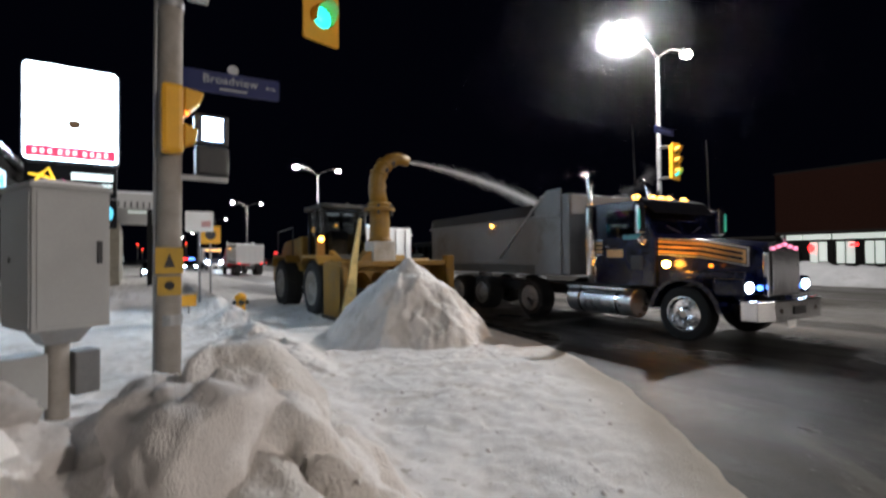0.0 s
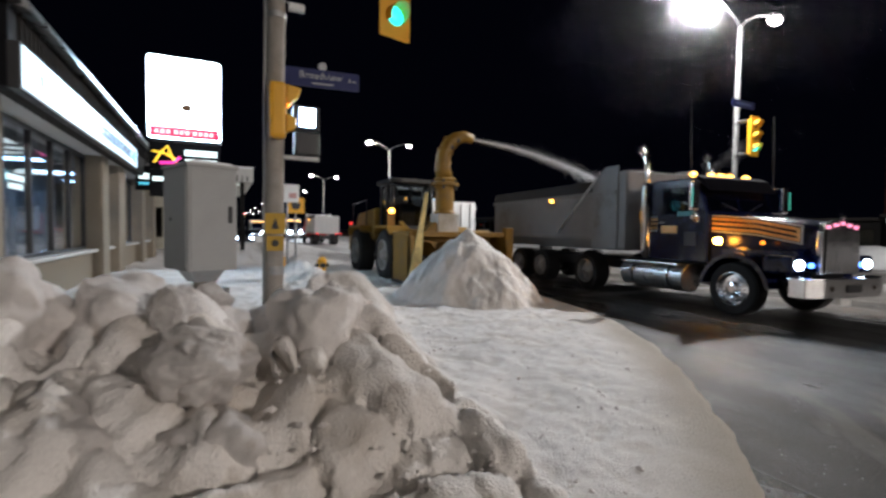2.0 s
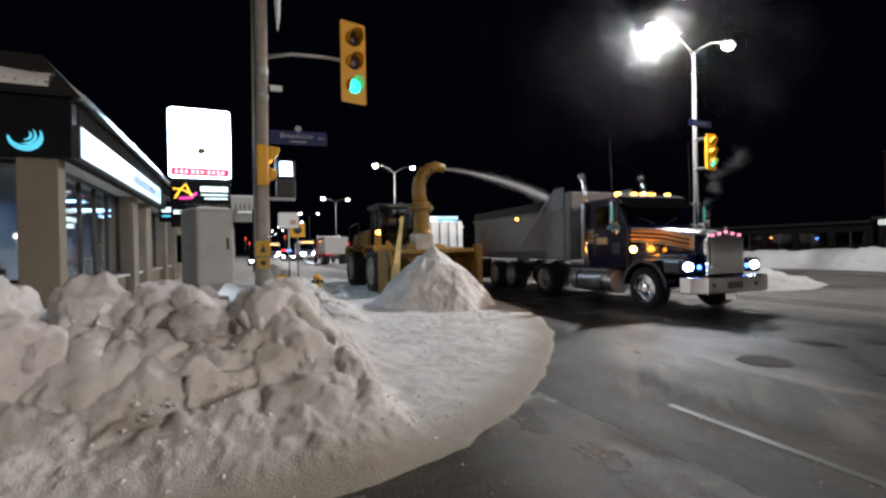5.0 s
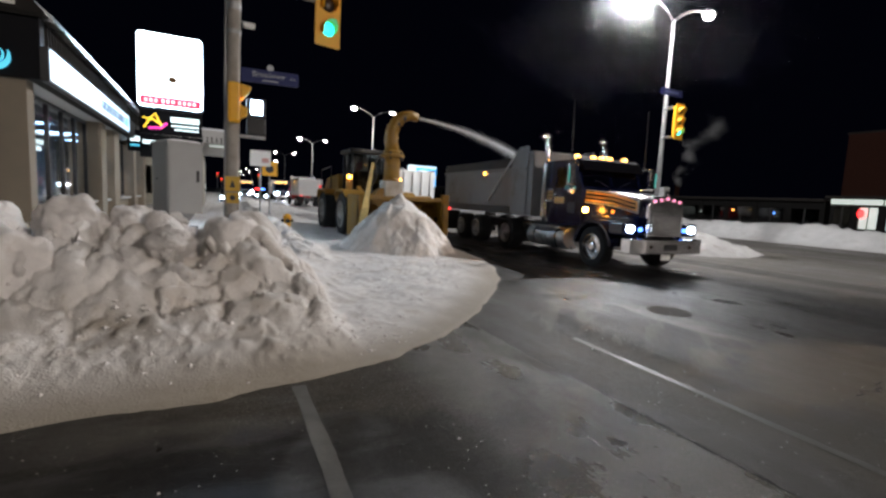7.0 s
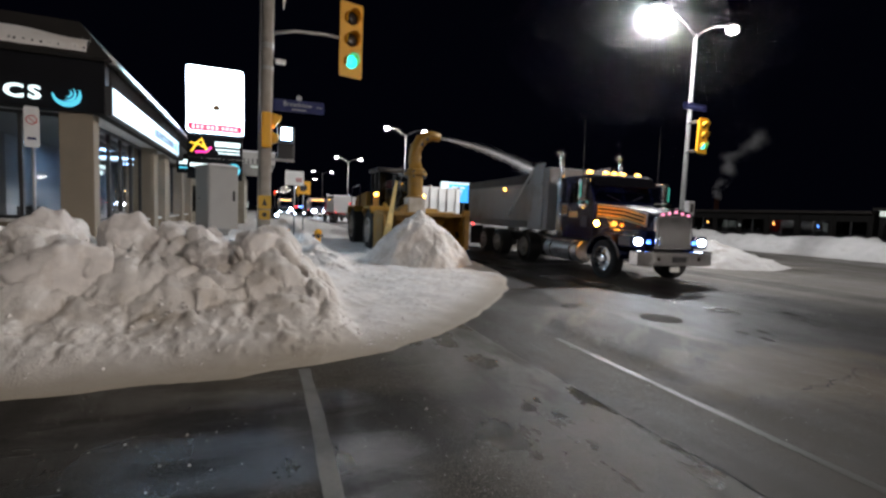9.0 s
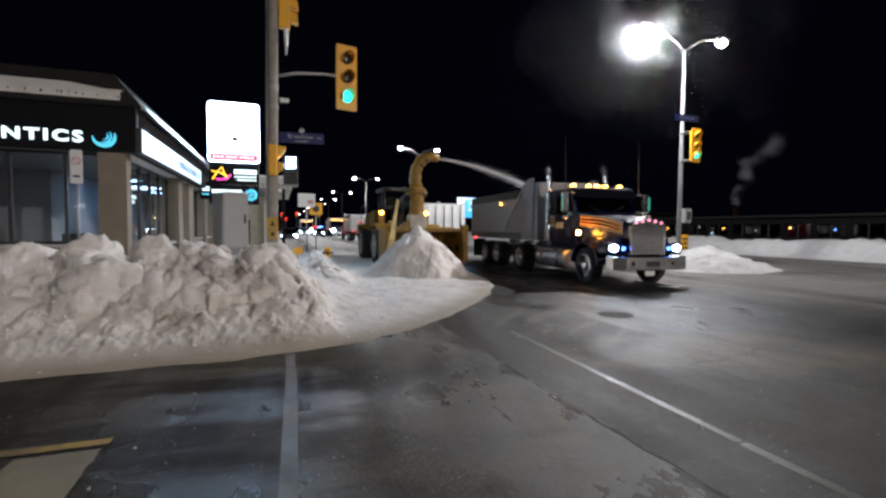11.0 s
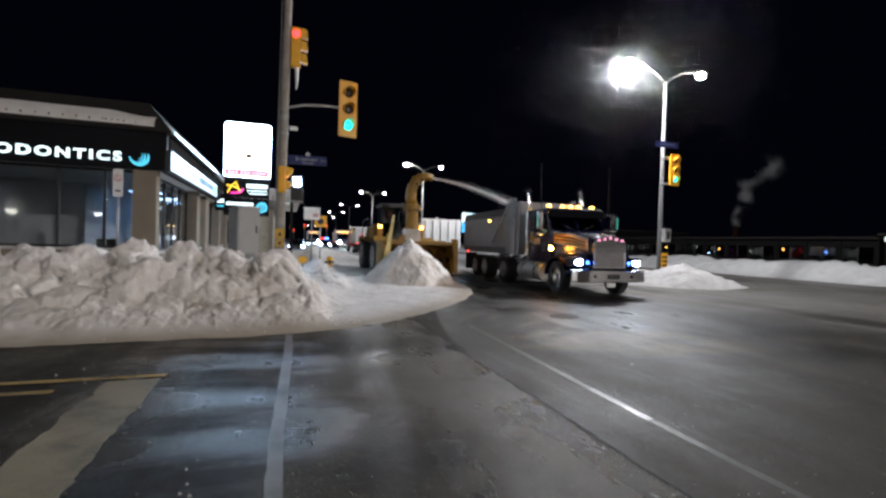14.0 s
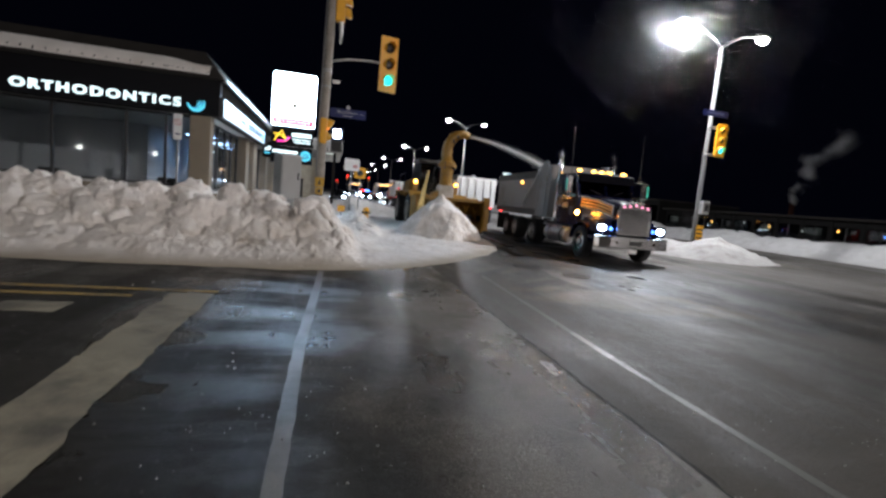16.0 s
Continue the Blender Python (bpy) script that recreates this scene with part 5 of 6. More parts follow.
    part("stroke", box((-0.4, -0.062, -0.2), (0.2, -0.051, -0.12), 0.003), LETTER_CYAN, t, "cyan unreadable line")
    part("bracket", tube([(-0.2, 0, 0.45), (-0.2, 0, 0.7)], 0.02, 8), BLACK, t)

    # inside: lit window signs, and ceiling panels added to brighten the rooms
    t = thing("neon_sign", "lit white lettering hung inside the window", "sign", at=pose(-3.75, 9.2, 2.35))
    part("lettering", box((-0.01, -0.55, 0.06), (0.01, 0.6, 0.18), 0.004), LETTER_WHITE, t)
    part("lettering", box((-0.01, -0.5, -0.1), (0.01, 0.5, 0.0), 0.004), LETTER_WHITE, t)
    part("cord", tube([(0, 0, 0.18), (0, 0, 1.05)], 0.006, 6), BLACK, t)
    for a, b, z in ((-0.7, 0.1, 0.62), (-0.7, 0.0, 0.46), (0.75, 1.7, 0.08), (0.85, 1.5, -0.08)):
        part("lettering", box((-0.01, a, z), (0.01, b, z + 0.11), 0.004), LETTER_WHITE, t)
        part("cord", tube([(0, (a + b) / 2, z + 0.1), (0, (a + b) / 2, 1.05)], 0.004, 6), BLACK, t)
    part("red_mark", ball((0, 0.4, 0.75), 0.16, 2, (0.1, 1.4, 0.6)), LOGO_PINK, t, "pink lit mark")
    for x, y in ((-5.2, 15.0), (-5.2, 18.5), (-5.2, 22.0), (-23, 10)):
        t = thing("ceiling_light", "flat white ceiling light panel added to brighten the clinic", "ceiling light", "clinic ceiling lights", at=pose(x, y, 3.38))
        part("frame", box((-0.62, -0.32, -0.03), (0.62, 0.32, 0.02), 0.01), WHITE_PAINT, t)
        part("diffuser", box((-0.58, -0.28, -0.04), (0.58, 0.28, -0.031), 0.003), glow("dim_panel_light", (0.32, 0.58, 1.0), 14.0), t, "bluish lit diffuser")
    for x in (-4.9, -8.5, -12):
        t = thing("waiting_chair", "dark waiting room chair seen through the window", "chair", "waiting room chairs", at=pose(x, 9.2, 0.3))
        part("seat", box((-0.3, -0.3, 0.38), (0.3, 0.3, 0.5), 0.05), BLACK, t)
        part("backrest", box((-0.3, 0.22, 0.5), (0.3, 0.32, 1.05), 0.04), BLACK, t)
        for a in (-0.26, 0.26):
            for b in (-0.26, 0.26):
                part("leg", box((a - 0.02, b - 0.02, 0), (a + 0.02, b + 0.02, 0.4)), CHROME, t)


clinic()


# ---- dump truck ----
def wheel(parent, x, y, r, width, side, rim=CHROME, name="wheel"):
    """A wheel whose outer face looks along side (-1 or 1) in x."""
    w = width / 2
    tyre = part(name, lathe([(-w * 0.2, r * 0.3), (-w * 0.2, r * 0.6), (-w * 0.9, r * 0.62), (-w, r * 0.68), (-w, r * 0.9), (-w * 0.8, r * 0.985), (-w * 0.3, r), (w * 0.3, r), (w * 0.8, r * 0.985), (w, r * 0.9), (w, r * 0.68), (w * 0.9, r * 0.62), (w * 0.2, r * 0.6), (w * 0.2, r * 0.3)], (x, y, r), "x", 32), RUBBER, parent, "black tyre with bright rim")
    s = side
    part("rim", lathe([(s * w * 0.22, r * 0.6), (s * w * 1.0, r * 0.64), (s * w * 1.02, r * 0.6), (s * w * 0.5, r * 0.52), (s * w * 0.6, r * 0.28), (s * w * 1.0, r * 0.22), (s * w * 1.08, r * 0.14)], (x, y, r), "x", 28), rim, tyre, "polished wheel rim")
    bm = bmesh.new()
    for k in range(10):
        a = 2 * math.pi * k / 10
        box((-0.02, -0.018, -0.018), (0.02, 0.018, 0.018), m=pose(x + s * w * 0.62, y + r * 0.38 * math.cos(a), r + r * 0.38 * math.sin(a)), bm=bm)
    tagged(part("wheel_nuts", bm, rim, tyre), kind="stuff")
    return tyre


def lugs(parent, x, y, r, width):
    bm = bmesh.new()
    for k in range(36):
        a = 2 * math.pi * k / 36
        for sx in (-1, 1):
            m = pose(x, y, r) @ Matrix.Rotation(a + (0.09 if sx > 0 else 0), 4, "X") @ pose(sx * width * 0.22, 0, r, 0, 0, sx * 25)
            box((-width * 0.25, -r * 0.035, -0.02), (width * 0.25, r * 0.035, 0.035), m=m, bm=bm)
    return tagged(part("tread", bm, RUBBER, parent), kind="stuff")


def dump_truck(at, name, label, full=True):
    t = thing(name, label, "truck", at=at)
    # frame and wheels
    part("chassis", box((-0.45, -1.0, 0.62), (0.45, 9.7, 0.92), 0.02), BLACK, t)
    for s in (-1, 1):
        wheel(t, s * 1.05, 0.0, 0.53, 0.32, s)
        for y in (4.5, 6.85, 8.25):
            wheel(t, s * 1.0, y, 0.52, 0.5, s, ALU)
        part("axle_hub", tube([(s * 0.4, 6.85, 0.52), (s * 0.9, 6.85, 0.52)], 0.12, 10), BLACK, t)
        # fuel tank and steps
        tank = part("fuel_tank", lathe([(1.2, 0.28), (1.22, 0.32), (3.1, 0.32), (3.12, 0.28)], (s * 0.9, 0, 0.62), "y", 28), ALU, t, "polished fuel tank", smooth=False)
        for y in (1.6, 2.7):
            part("strap", lathe([(y - 0.04, 0.328), (y + 0.04, 0.328)], (s * 0.9, 0, 0.62), "y", 28), CHROME, tank)
        part("step", box((s * 1.18 - 0.12, 1.25, 0.9), (s * 1.18 + 0.06, 3.0, 0.95), 0.01), ALU, t)
        # front wing over the wheel
        pts = []
        for k in range(11):
            a = radians(8 + 164 * k / 10)
            pts.append((-0.74 * math.cos(a), 0.5 + 0.74 * math.sin(a)))
        inner = [(u * 0.9, 0.5 + (v - 0.5) * 0.9) for u, v in reversed(pts)]
        part("wing", prism(pts + inner, s * 0.82, s * 1.23, "x"), NAVY, t, "navy wheel arch")
        part("splash_panel", box((min(s * 0.6, s * 0.86), -0.95, 0.75), (max(s * 0.6, s * 0.86), 0.75, 1.35), 0.03), NAVY, t)
        # headlamp pod
        part("headlamp_pod", box((s * 1.0 - 0.2, -1.1, 0.9), (s * 1.0 + 0.2, -0.55, 1.24), 0.06), NAVY, t)
        part("headlamp", ball((s * 1.0, -1.1, 1.08), 0.11, 3, (1.25, 0.3, 0.85)), HEAD_ON, t, "lit headlamp")
        part("marker_lamp", ball((s * 0.72, -1.13, 1.07), 0.05), BLUE_ON, t, "blue lit marker")
        part("indicator", ball((s * 1.2, 0.35, 1.48), 0.075, 2, (0.7, 1.2, 1)), INDICATOR_ON, t, "amber lit indicator")
        part("indicator", ball((s * 0.95, -0.4, 1.46), 0.04, 2), ORANGE_ON, t, "small amber lamp")
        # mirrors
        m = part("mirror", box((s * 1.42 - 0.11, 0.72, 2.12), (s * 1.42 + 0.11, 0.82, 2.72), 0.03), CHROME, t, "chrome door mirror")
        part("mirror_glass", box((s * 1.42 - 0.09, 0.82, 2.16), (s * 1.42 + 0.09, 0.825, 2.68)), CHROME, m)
        # Glowing strip stands in for a teal reflection at the mirror.
        part("mirror_reflection", box((s * 1.42 + s * 0.115 - 0.012, 0.7, 2.2), (s * 1.42 + s * 0.115 + 0.012, 0.72, 2.6), 0.003), glow("teal_reflection_glow", (0.05, 0.5, 0.4), 0.5), m, "teal glowing strip in place of a reflection")
        part("convex_mirror", ball((s * 1.4, 0.74, 1.98), 0.12, 2, (1, 0.5, 1)), CHROME, t)
        for z in (2.12, 2.7):
            part("mirror_arm", tube([(s * 1.02, 0.95, z), (s * 1.4, 0.78, z)], 0.02, 8), CHROME, t)
        # exhaust stack
        st = part("exhaust_pipe", tube([(s * 1.08, 2.42, 1.0), (s * 1.08, 2.42, 3.35), (s * 1.08, 2.46, 3.5), (s * 1.08, 2.62, 3.66)], 0.07, 14), CHROME, t, "chrome exhaust stack")
        part("heat_shield", lathe([(1.15, 0.1), (1.2, 0.125), (2.8, 0.125), (2.85, 0.1)], (s * 1.08, 2.42, 0), "z", 18), CHROME, st)
        part("grab_rail", tube([(s * 1.2, 2.15, 1.2), (s * 1.22, 2.15, 1.3), (s * 1.22, 2.15, 2.3)], 0.018, 8), CHROME, t)
        part("antenna", tube([(s * 1.3, 0.95, 2.7), (s * 1.32, 1.0, 4.4)], 0.012, 6), BLACK, t)
        # gold stripes along hood and door, inside a white outline that closes at the nose
        def band(name, mat, dz, half, y_front, lab):
            bm = bmesh.new()
            prev = None
            for y, x, z in ((y_front, 0.585, 1.62), (-0.1, 0.7, 1.78), (0.75, 0.92, 1.85), (2.3, 1.056, 1.85)):
                q = [bm.verts.new((s * (x + 0.012), y, z + dz + d)) for d in (-half, half)]
                if prev:
                    bm.faces.new((prev[0], q[0], q[1], prev[1]))
                prev = q
            bmesh.ops.solidify(bm, geom=bm.faces[:], thickness=0.006)
            part(name, bm, mat, t, lab)

        for k in range(3):
            band("stripe", GOLD, 0.1 - 0.1 * k, 0.03, -0.84, "gold stripe")
        for dz in (0.165, -0.165):
            band("outline", WHITE_PAINT, dz, 0.013, -0.88, "thin white outline")
        part("outline_end", box((s * 0.6 - 0.012, -0.9, 1.45), (s * 0.6 + 0.012, -0.87, 1.795), 0.003), WHITE_PAINT, t, "thin white outline")
        part("stripe_end", box((s * 0.598 - 0.01, -0.845, 1.5), (s * 0.598 + 0.01, -0.79, 1.75), 0.003), GOLD, t, "gold stripe")
        part("emblem", box((s * 1.065 - 0.004, 1.5, 1.62), (s * 1.065 + 0.004, 1.95, 1.8), 0.003), GOLD, t, "unreadable gold lettering")
        part("door_plate", box((s * 1.065 - 0.004, 1.0, 1.36), (s * 1.065 + 0.004, 1.3, 1.66), 0.003), BLACK, t)
        part("window_plate", box((s * 1.06 - 0.004, 1.0, 2.02), (s * 1.06 + 0.004, 1.5, 2.12), 0.003), surf("teal_decal", (0.1, 0.4, 0.45), 0.4), t, "teal unreadable decal")
    # hood: narrow at the grille, wider and higher at the cab
    bm = bmesh.new()
    rings = []
    for y, w, z0, z1 in ((-1.12, 0.54, 0.95, 1.80), (-0.9, 0.56, 0.95, 1.88), (-0.1, 0.70, 1.0, 1.98), (0.75, 0.92, 1.0, 2.06)):
        prof = [(-w, z0), (-w, z1 - 0.2), (-w * 0.9, z1 - 0.05), (-w * 0.6, z1), (w * 0.6, z1), (w * 0.9, z1 - 0.05), (w, z1 - 0.2), (w, z0)]
        rings.append([bm.verts.new((x, y, z)) for x, z in prof])
    for a, b in zip(rings, rings[1:]):
        for k in range(7):
            bm.faces.new((a[k], a[k + 1], b[k + 1], b[k]))
        bm.faces.new((a[7], a[0], b[0], b[7]))
    bm.faces.new(rings[0])
    bm.faces.new(rings[-1][::-1])
    bmesh.ops.recalc_face_normals(bm, faces=bm.faces[:])
    part("hood", bm, NAVY, t, "navy hood with gold stripes")
    # grille
    gr = part("grille_surround", prism([(-0.56, 0.9), (0.56, 0.9), (0.56, 1.68), (0.5, 1.82), (0.2, 1.9), (-0.2, 1.9), (-0.5, 1.82), (-0.56, 1.68)], -1.2, -1.1, "y", 0.02), CHROME, t, "chrome radiator grille")
    part("grille_mesh", box((-0.48, -1.212, 0.96), (0.48, -1.2, 1.72)), BLACK, gr)
    for k in range(15):
        x = -0.455 + 0.065 * k
        part("grille_bar", box((x - 0.016, -1.235, 0.95), (x + 0.016, -1.212, 1.73), 0.004), CHROME, gr)
    # Marker reflections in the chrome, made as small glowing balls.
    for k in range(5):
        part("marker_lamp", ball((-0.4 + 0.2 * k, -1.21, 1.77 + 0.07 * (1 - abs(k - 2) / 2)), 0.035, 2), PINK_GLINT, gr, "pink glow standing in for a reflection")
    part("badge", ball((0, -1.2, 1.95), 0.06, 2, (0.7, 0.7, 1)), CHROME, gr)
    # bumper
    bp = part("bumper", prism([(-1.2, -1.05), (-1.16, -1.3), (-0.8, -1.42), (0.8, -1.42), (1.16, -1.3), (1.2, -1.05), (1.1, -1.05), (-1.1, -1.05)], 0.5, 0.86, "z", 0.02), CHROME, t, "chrome front bumper")
    part("plate_recess", box((-0.2, -1.44, 0.6), (0.2, -1.421, 0.74), 0.005), BLACK, bp, "dark plate recess")
    part("number_plate", box((-0.15, -1.3, 0.34), (0.15, -1.29, 0.48), 0.003), WHITE_PAINT, bp, "white plate with no readable characters")
    for s in (-1, 1):
        part("fog_lamp", ball((s * 0.62, -1.42, 0.68), 0.05, 2, (1, 0.5, 1)), LENS_OFF, bp)
    # cab
    cab = [(0.72, 1.0), (0.72, 2.06), (1.0, 2.72), (1.15, 2.86), (2.28, 2.88), (2.32, 2.8), (2.32, 1.0)]
    part("cab", prism(cab, -1.05, 1.05, "x", 0.03), NAVY, t, "navy cab")
    ws = bmesh.new()
    for a, b in ((-0.97, -0.03), (0.03, 0.97)):
        q = [ws.verts.new(p) for p in ((a, 0.715, 2.12), (b, 0.715 - 0.02, 2.12), (b, 0.955, 2.69), (a, 0.965, 2.69))]
        ws.faces.new(q)
    bmesh.ops.solidify(ws, geom=ws.faces[:], thickness=0.012)
    part("windscreen", ws, DARK_GLASS, t, "dark windscreen")
    for s in (-1, 1):
        part("door_window", box((s * 1.056 - 0.006, 1.05, 2.06), (s * 1.056 + 0.006, 1.95, 2.66), 0.003), DARK_GLASS, t, "dark door window")
        part("door_handle", box((s * 1.07 - 0.015, 1.85, 1.86), (s * 1.07 + 0.015, 2.02, 1.9), 0.005), CHROME, t)
        part("wiper", tube([(s * 0.2, 0.69, 2.14), (s * 0.62, 0.74, 2.3)], 0.01, 6), BLACK, t)
    part("visor", prism([(0.7, 2.56), (0.74, 2.56), (0.98, 2.78), (1.1, 2.86), (1.08, 2.92), (0.9, 2.84)], -1.04, 1.04, "x", 0.008), dull(surf("matt_visor", (0.006, 0.006, 0.01), 0.85, bump=0.02)), t, "dark sun visor")
    for x in (-0.85, -0.3, 0.0, 0.3, 0.85):
        part("roof_lamp", ball((x, 1.3, 2.96), 0.075, 2, (1.3, 1, 0.8)), AMBER_ROOF, t, "amber lit roof lamp")
    part("horn", lathe([(0, 0.03), (0.3, 0.03), (0.45, 0.08)], (0.15, 1.1, 3.0), "y", 12), CHROME, t)
    part("beacon", tube([(0.05, 1.4, 2.88), (0.05, 1.4, 3.15)], 0.04, 10), BLACK, t)
    dump_box(t, 2.95, 10.2)
    return t


def dump_box(t, y0, y1, mat=None):
    mat = mat or BOXPAINT
    prof = [(-0.95, 1.15), (-1.25, 1.5), (-1.27, 2.92), (-1.19, 2.92), (-1.17, 1.56), (-0.88, 1.25), (0.88, 1.25), (1.17, 1.56), (1.19, 2.92), (1.27, 2.92), (1.25, 1.5), (0.95, 1.15)]
    bm = prism(prof, y0 + 0.3, y1 - 0.05, "y")
    part("dump_box", bm, mat, t, "grey steel dump box")
    for s in (-1, 1):
        part("top_rail", box((s * 1.26 - 0.07, y0 + 0.3, 2.64), (s * 1.26 + 0.07, y1, 2.74), 0.02), mat, t)
        part("side_board", box((s * 1.24 - 0.03, y0 + 1.25, 2.74), (s * 1.24 + 0.03, y1 - 0.1, 3.05), 0.01), BLACK, t, "dark timber side board")
        part("bottom_rail", box((s * 1.22 - 0.06, y0 + 0.3, 1.42), (s * 1.22 + 0.06, y1, 1.54), 0.015), mat, t)
        part("corner_plate", prism([(y0 + 0.25, 1.2), (y0 + 0.25, 3.38), (y0 + 0.75, 3.38), (y0 + 1.25, 2.98), (y0 + 1.25, 1.2)], s * 1.275 - 0.015, s * 1.275 + 0.015, "x"), mat, t)
        part("side_lamp", ball((s * 1.3, (y0 + y1) / 2 - 0.4, 2.6), 0.05, 2), AMBER_ON, t, "amber lit side lamp")
        part("tarp_arm", tube([(s * 1.32, y0 + 2.8, 1.6), (s * 1.32, y0 + 0.9, 3.25)], 0.028, 8), ALU, t, "slim tarp arm")
        part("mud_flap", box((s * 0.95 - 0.3, y1 - 0.4, 0.25), (s * 0.95 + 0.3, y1 - 0.38, 1.1)), RUBBER, t)
        part("tail_lamp", ball((s * 1.0, y1 + 0.05, 1.15), 0.06, 2), RED_ON, t, "red lit tail lamp")
    part("headboard", box((-1.25, y0, 1.2), (1.25, y0 + 0.3, 3.22), 0.03), mat, t)
    part("tailgate", box((-1.25, y1 - 0.08, 1.2), (1.25, y1, 2.98), 0.02), mat, t)
    for k in range(5):
        x = -1.0 + 0.5 * k
        part("tailgate_rib", box((x - 0.05, y1, 1.25), (x + 0.05, y1 + 0.07, 2.9), 0.01), mat, t)
    # load of snow
    X = np.linspace(-1.15, 1.15, 24)
    Y = np.linspace(y0 + 0.4, y1 - 0.15, 60)
    sheet(X, Y, lambda x, y: 2.35 + 0.45 * np.cos(x * 1.2) * smooth(y1, y0 + 1.5, y) + 0.3 * fbm(x * 2, y * 1.5) + 0.1 * fbm(x * 7, y * 7), "snow_load", CLEAN, t)


TRUCK = pose(10.1, 4.8, 0, 0, 0, -4.5)
dump_truck(TRUCK, "dump_truck", "navy dump truck with gold stripes and grey box, lights on")


def beam(place, target, watts):
    lamp = bpy.data.lights.new("headlamp_beam", "SPOT")
    lamp.energy, lamp.spot_size, lamp.spot_blend, lamp.color, lamp.shadow_soft_size = watts, radians(75), 0.8, (0.75, 0.87, 1.0), 0.08
    new("headlamp_beam", lamp).matrix_world = look(place, target)


for sx in (-1, 1):
    p = TRUCK @ Vector((sx * 1.0, -1.2, 1.08))
    q = TRUCK @ Vector((sx * 1.3, -9.0, 0.0))
    beam(p, q, 6)


beam((10.2, 74.0, 1.05), (9.0, 40.0, 0.0), 260)
beam((6.1, 93.0, 1.05), (5.0, 50.0, 0.0), 160)


# ---- loader with snow blower ----
def loader(at):
    t = thing("wheel_loader", "yellow wheel loader with amber lights on", "loader", at=at)
    for s in (-1, 1):
        for y in (0.0, 3.35):
            w = wheel(t, s * 1.1, y, 0.78, 0.62, s, surf("loader_rim", (0.35, 0.33, 0.3), 0.6))
            lugs(w, s * 1.1, y, 0.78, 0.62)
        part("mudguard", prism([(-0.75, 1.5), (-0.45, 1.72), (0.75, 1.75), (1.0, 1.5), (0.95, 1.45), (0.7, 1.66), (-0.42, 1.64), (-0.72, 1.45)], s * 1.1 - 0.32, s * 1.1 + 0.32, "x"), MACHINE, t)
        part("rear_mudguard", prism([(2.5, 1.55), (2.7, 1.75), (4.2, 1.75), (4.4, 1.4), (4.34, 1.38), (4.15, 1.68), (2.74, 1.68), (2.55, 1.5)], s * 1.1 - 0.32, s * 1.1 + 0.32, "x"), MACHINE, t)
        part("work_lamp", ball((s * 1.02, 0.2, 2.22), 0.09, 2), AMBER_ON, t, "amber lit lamp")
        part("lamp_bracket", box((s * 1.02 - 0.12, 0.22, 1.7), (s * 1.02 + 0.12, 0.34, 2.3), 0.02), MACHINE, t)
        part("lift_arm", prism([(0.6, 1.55), (0.6, 1.9), (-1.3, 1.15), (-1.4, 0.8)], s * 0.55 - 0.08, s * 0.55 + 0.08, "x", 0.02), MACHINE, t)
        part("hand_rail", tube([(s * 1.2, 2.5, 1.75), (s * 1.2, 2.5, 2.7), (s * 1.2, 4.4, 2.6), (s * 1.2, 4.4, 1.75)], 0.02, 8), BLACK, t)
        # Tail lamps added to redden the truck behind, kept faint.
        part("tail_lamp", ball((s * 1.15, 4.98, 1.85), 0.06, 2, (1.2, 0.5, 1)), BRAKE_ON, t, "red lit tail lamp")
        part("cab_step", box((s * 1.0 - 0.2, 1.1, 0.7), (s * 1.0 + 0.2, 1.6, 0.76), 0.01), BLACK, t)
    part("front_frame", box((-0.6, -0.9, 0.7), (0.6, 1.2, 1.6), 0.05), MACHINE, t)
    part("rear_frame", box((-0.75, 1.3, 0.6), (0.75, 4.6, 1.3), 0.05), MACHINE, t)
    part("engine_hood", prism([(2.3, 1.25), (2.3, 2.4), (4.5, 2.25), (4.85, 1.95), (4.85, 1.0), (4.5, 1.0)], -0.95, 0.95, "x", 0.06), MACHINE, t, "yellow engine hood")
    part("counterweight", box((-1.25, 4.3, 0.75), (1.25, 4.95, 1.5), 0.08), MACHINE, t)
    cab = [(0.85, 1.55), (0.75, 2.2), (0.95, 3.25), (2.25, 3.25), (2.3, 1.55)]
    part("cab_floor", box((-0.75, 0.8, 1.3), (0.75, 2.3, 1.75), 0.04), BLACK, t)
    part("cab_glass", prism([(0.88, 1.75), (0.82, 2.2), (0.98, 3.2), (2.2, 3.2), (2.22, 1.75)], -0.7, 0.7, "x"), DARK_GLASS, t, "dark cab glazing")
    for s in (-1, 1):
        for a, b in (((0.86, 1.75), (0.96, 3.22)), ((2.24, 1.75), (2.24, 3.22)), ((1.5, 1.75), (1.5, 3.22))):
            part("cab_post", tube([(s * 0.73, a[0], a[1]), (s * 0.73, b[0], b[1])], 0.04, 8), BLACK, t)
    part("cab_roof", box((-0.85, 0.75, 3.22), (0.85, 2.4, 3.38), 0.05), BLACK, t, "cab roof")
    part("seat", box((-0.28, 1.5, 1.76), (0.28, 2.0, 2.5), 0.06), BLACK, t)
    part("beacon", lathe([(0, 0.07), (0.12, 0.07), (0.16, 0.03)], (0.4, 1.7, 3.38), "z", 14), LENS_OFF, t)
    part("exhaust", tube([(0.5, 2.9, 2.3), (0.5, 2.9, 3.2), (0.5, 3.0, 3.3)], 0.06, 10), BLACK, t)
    return t


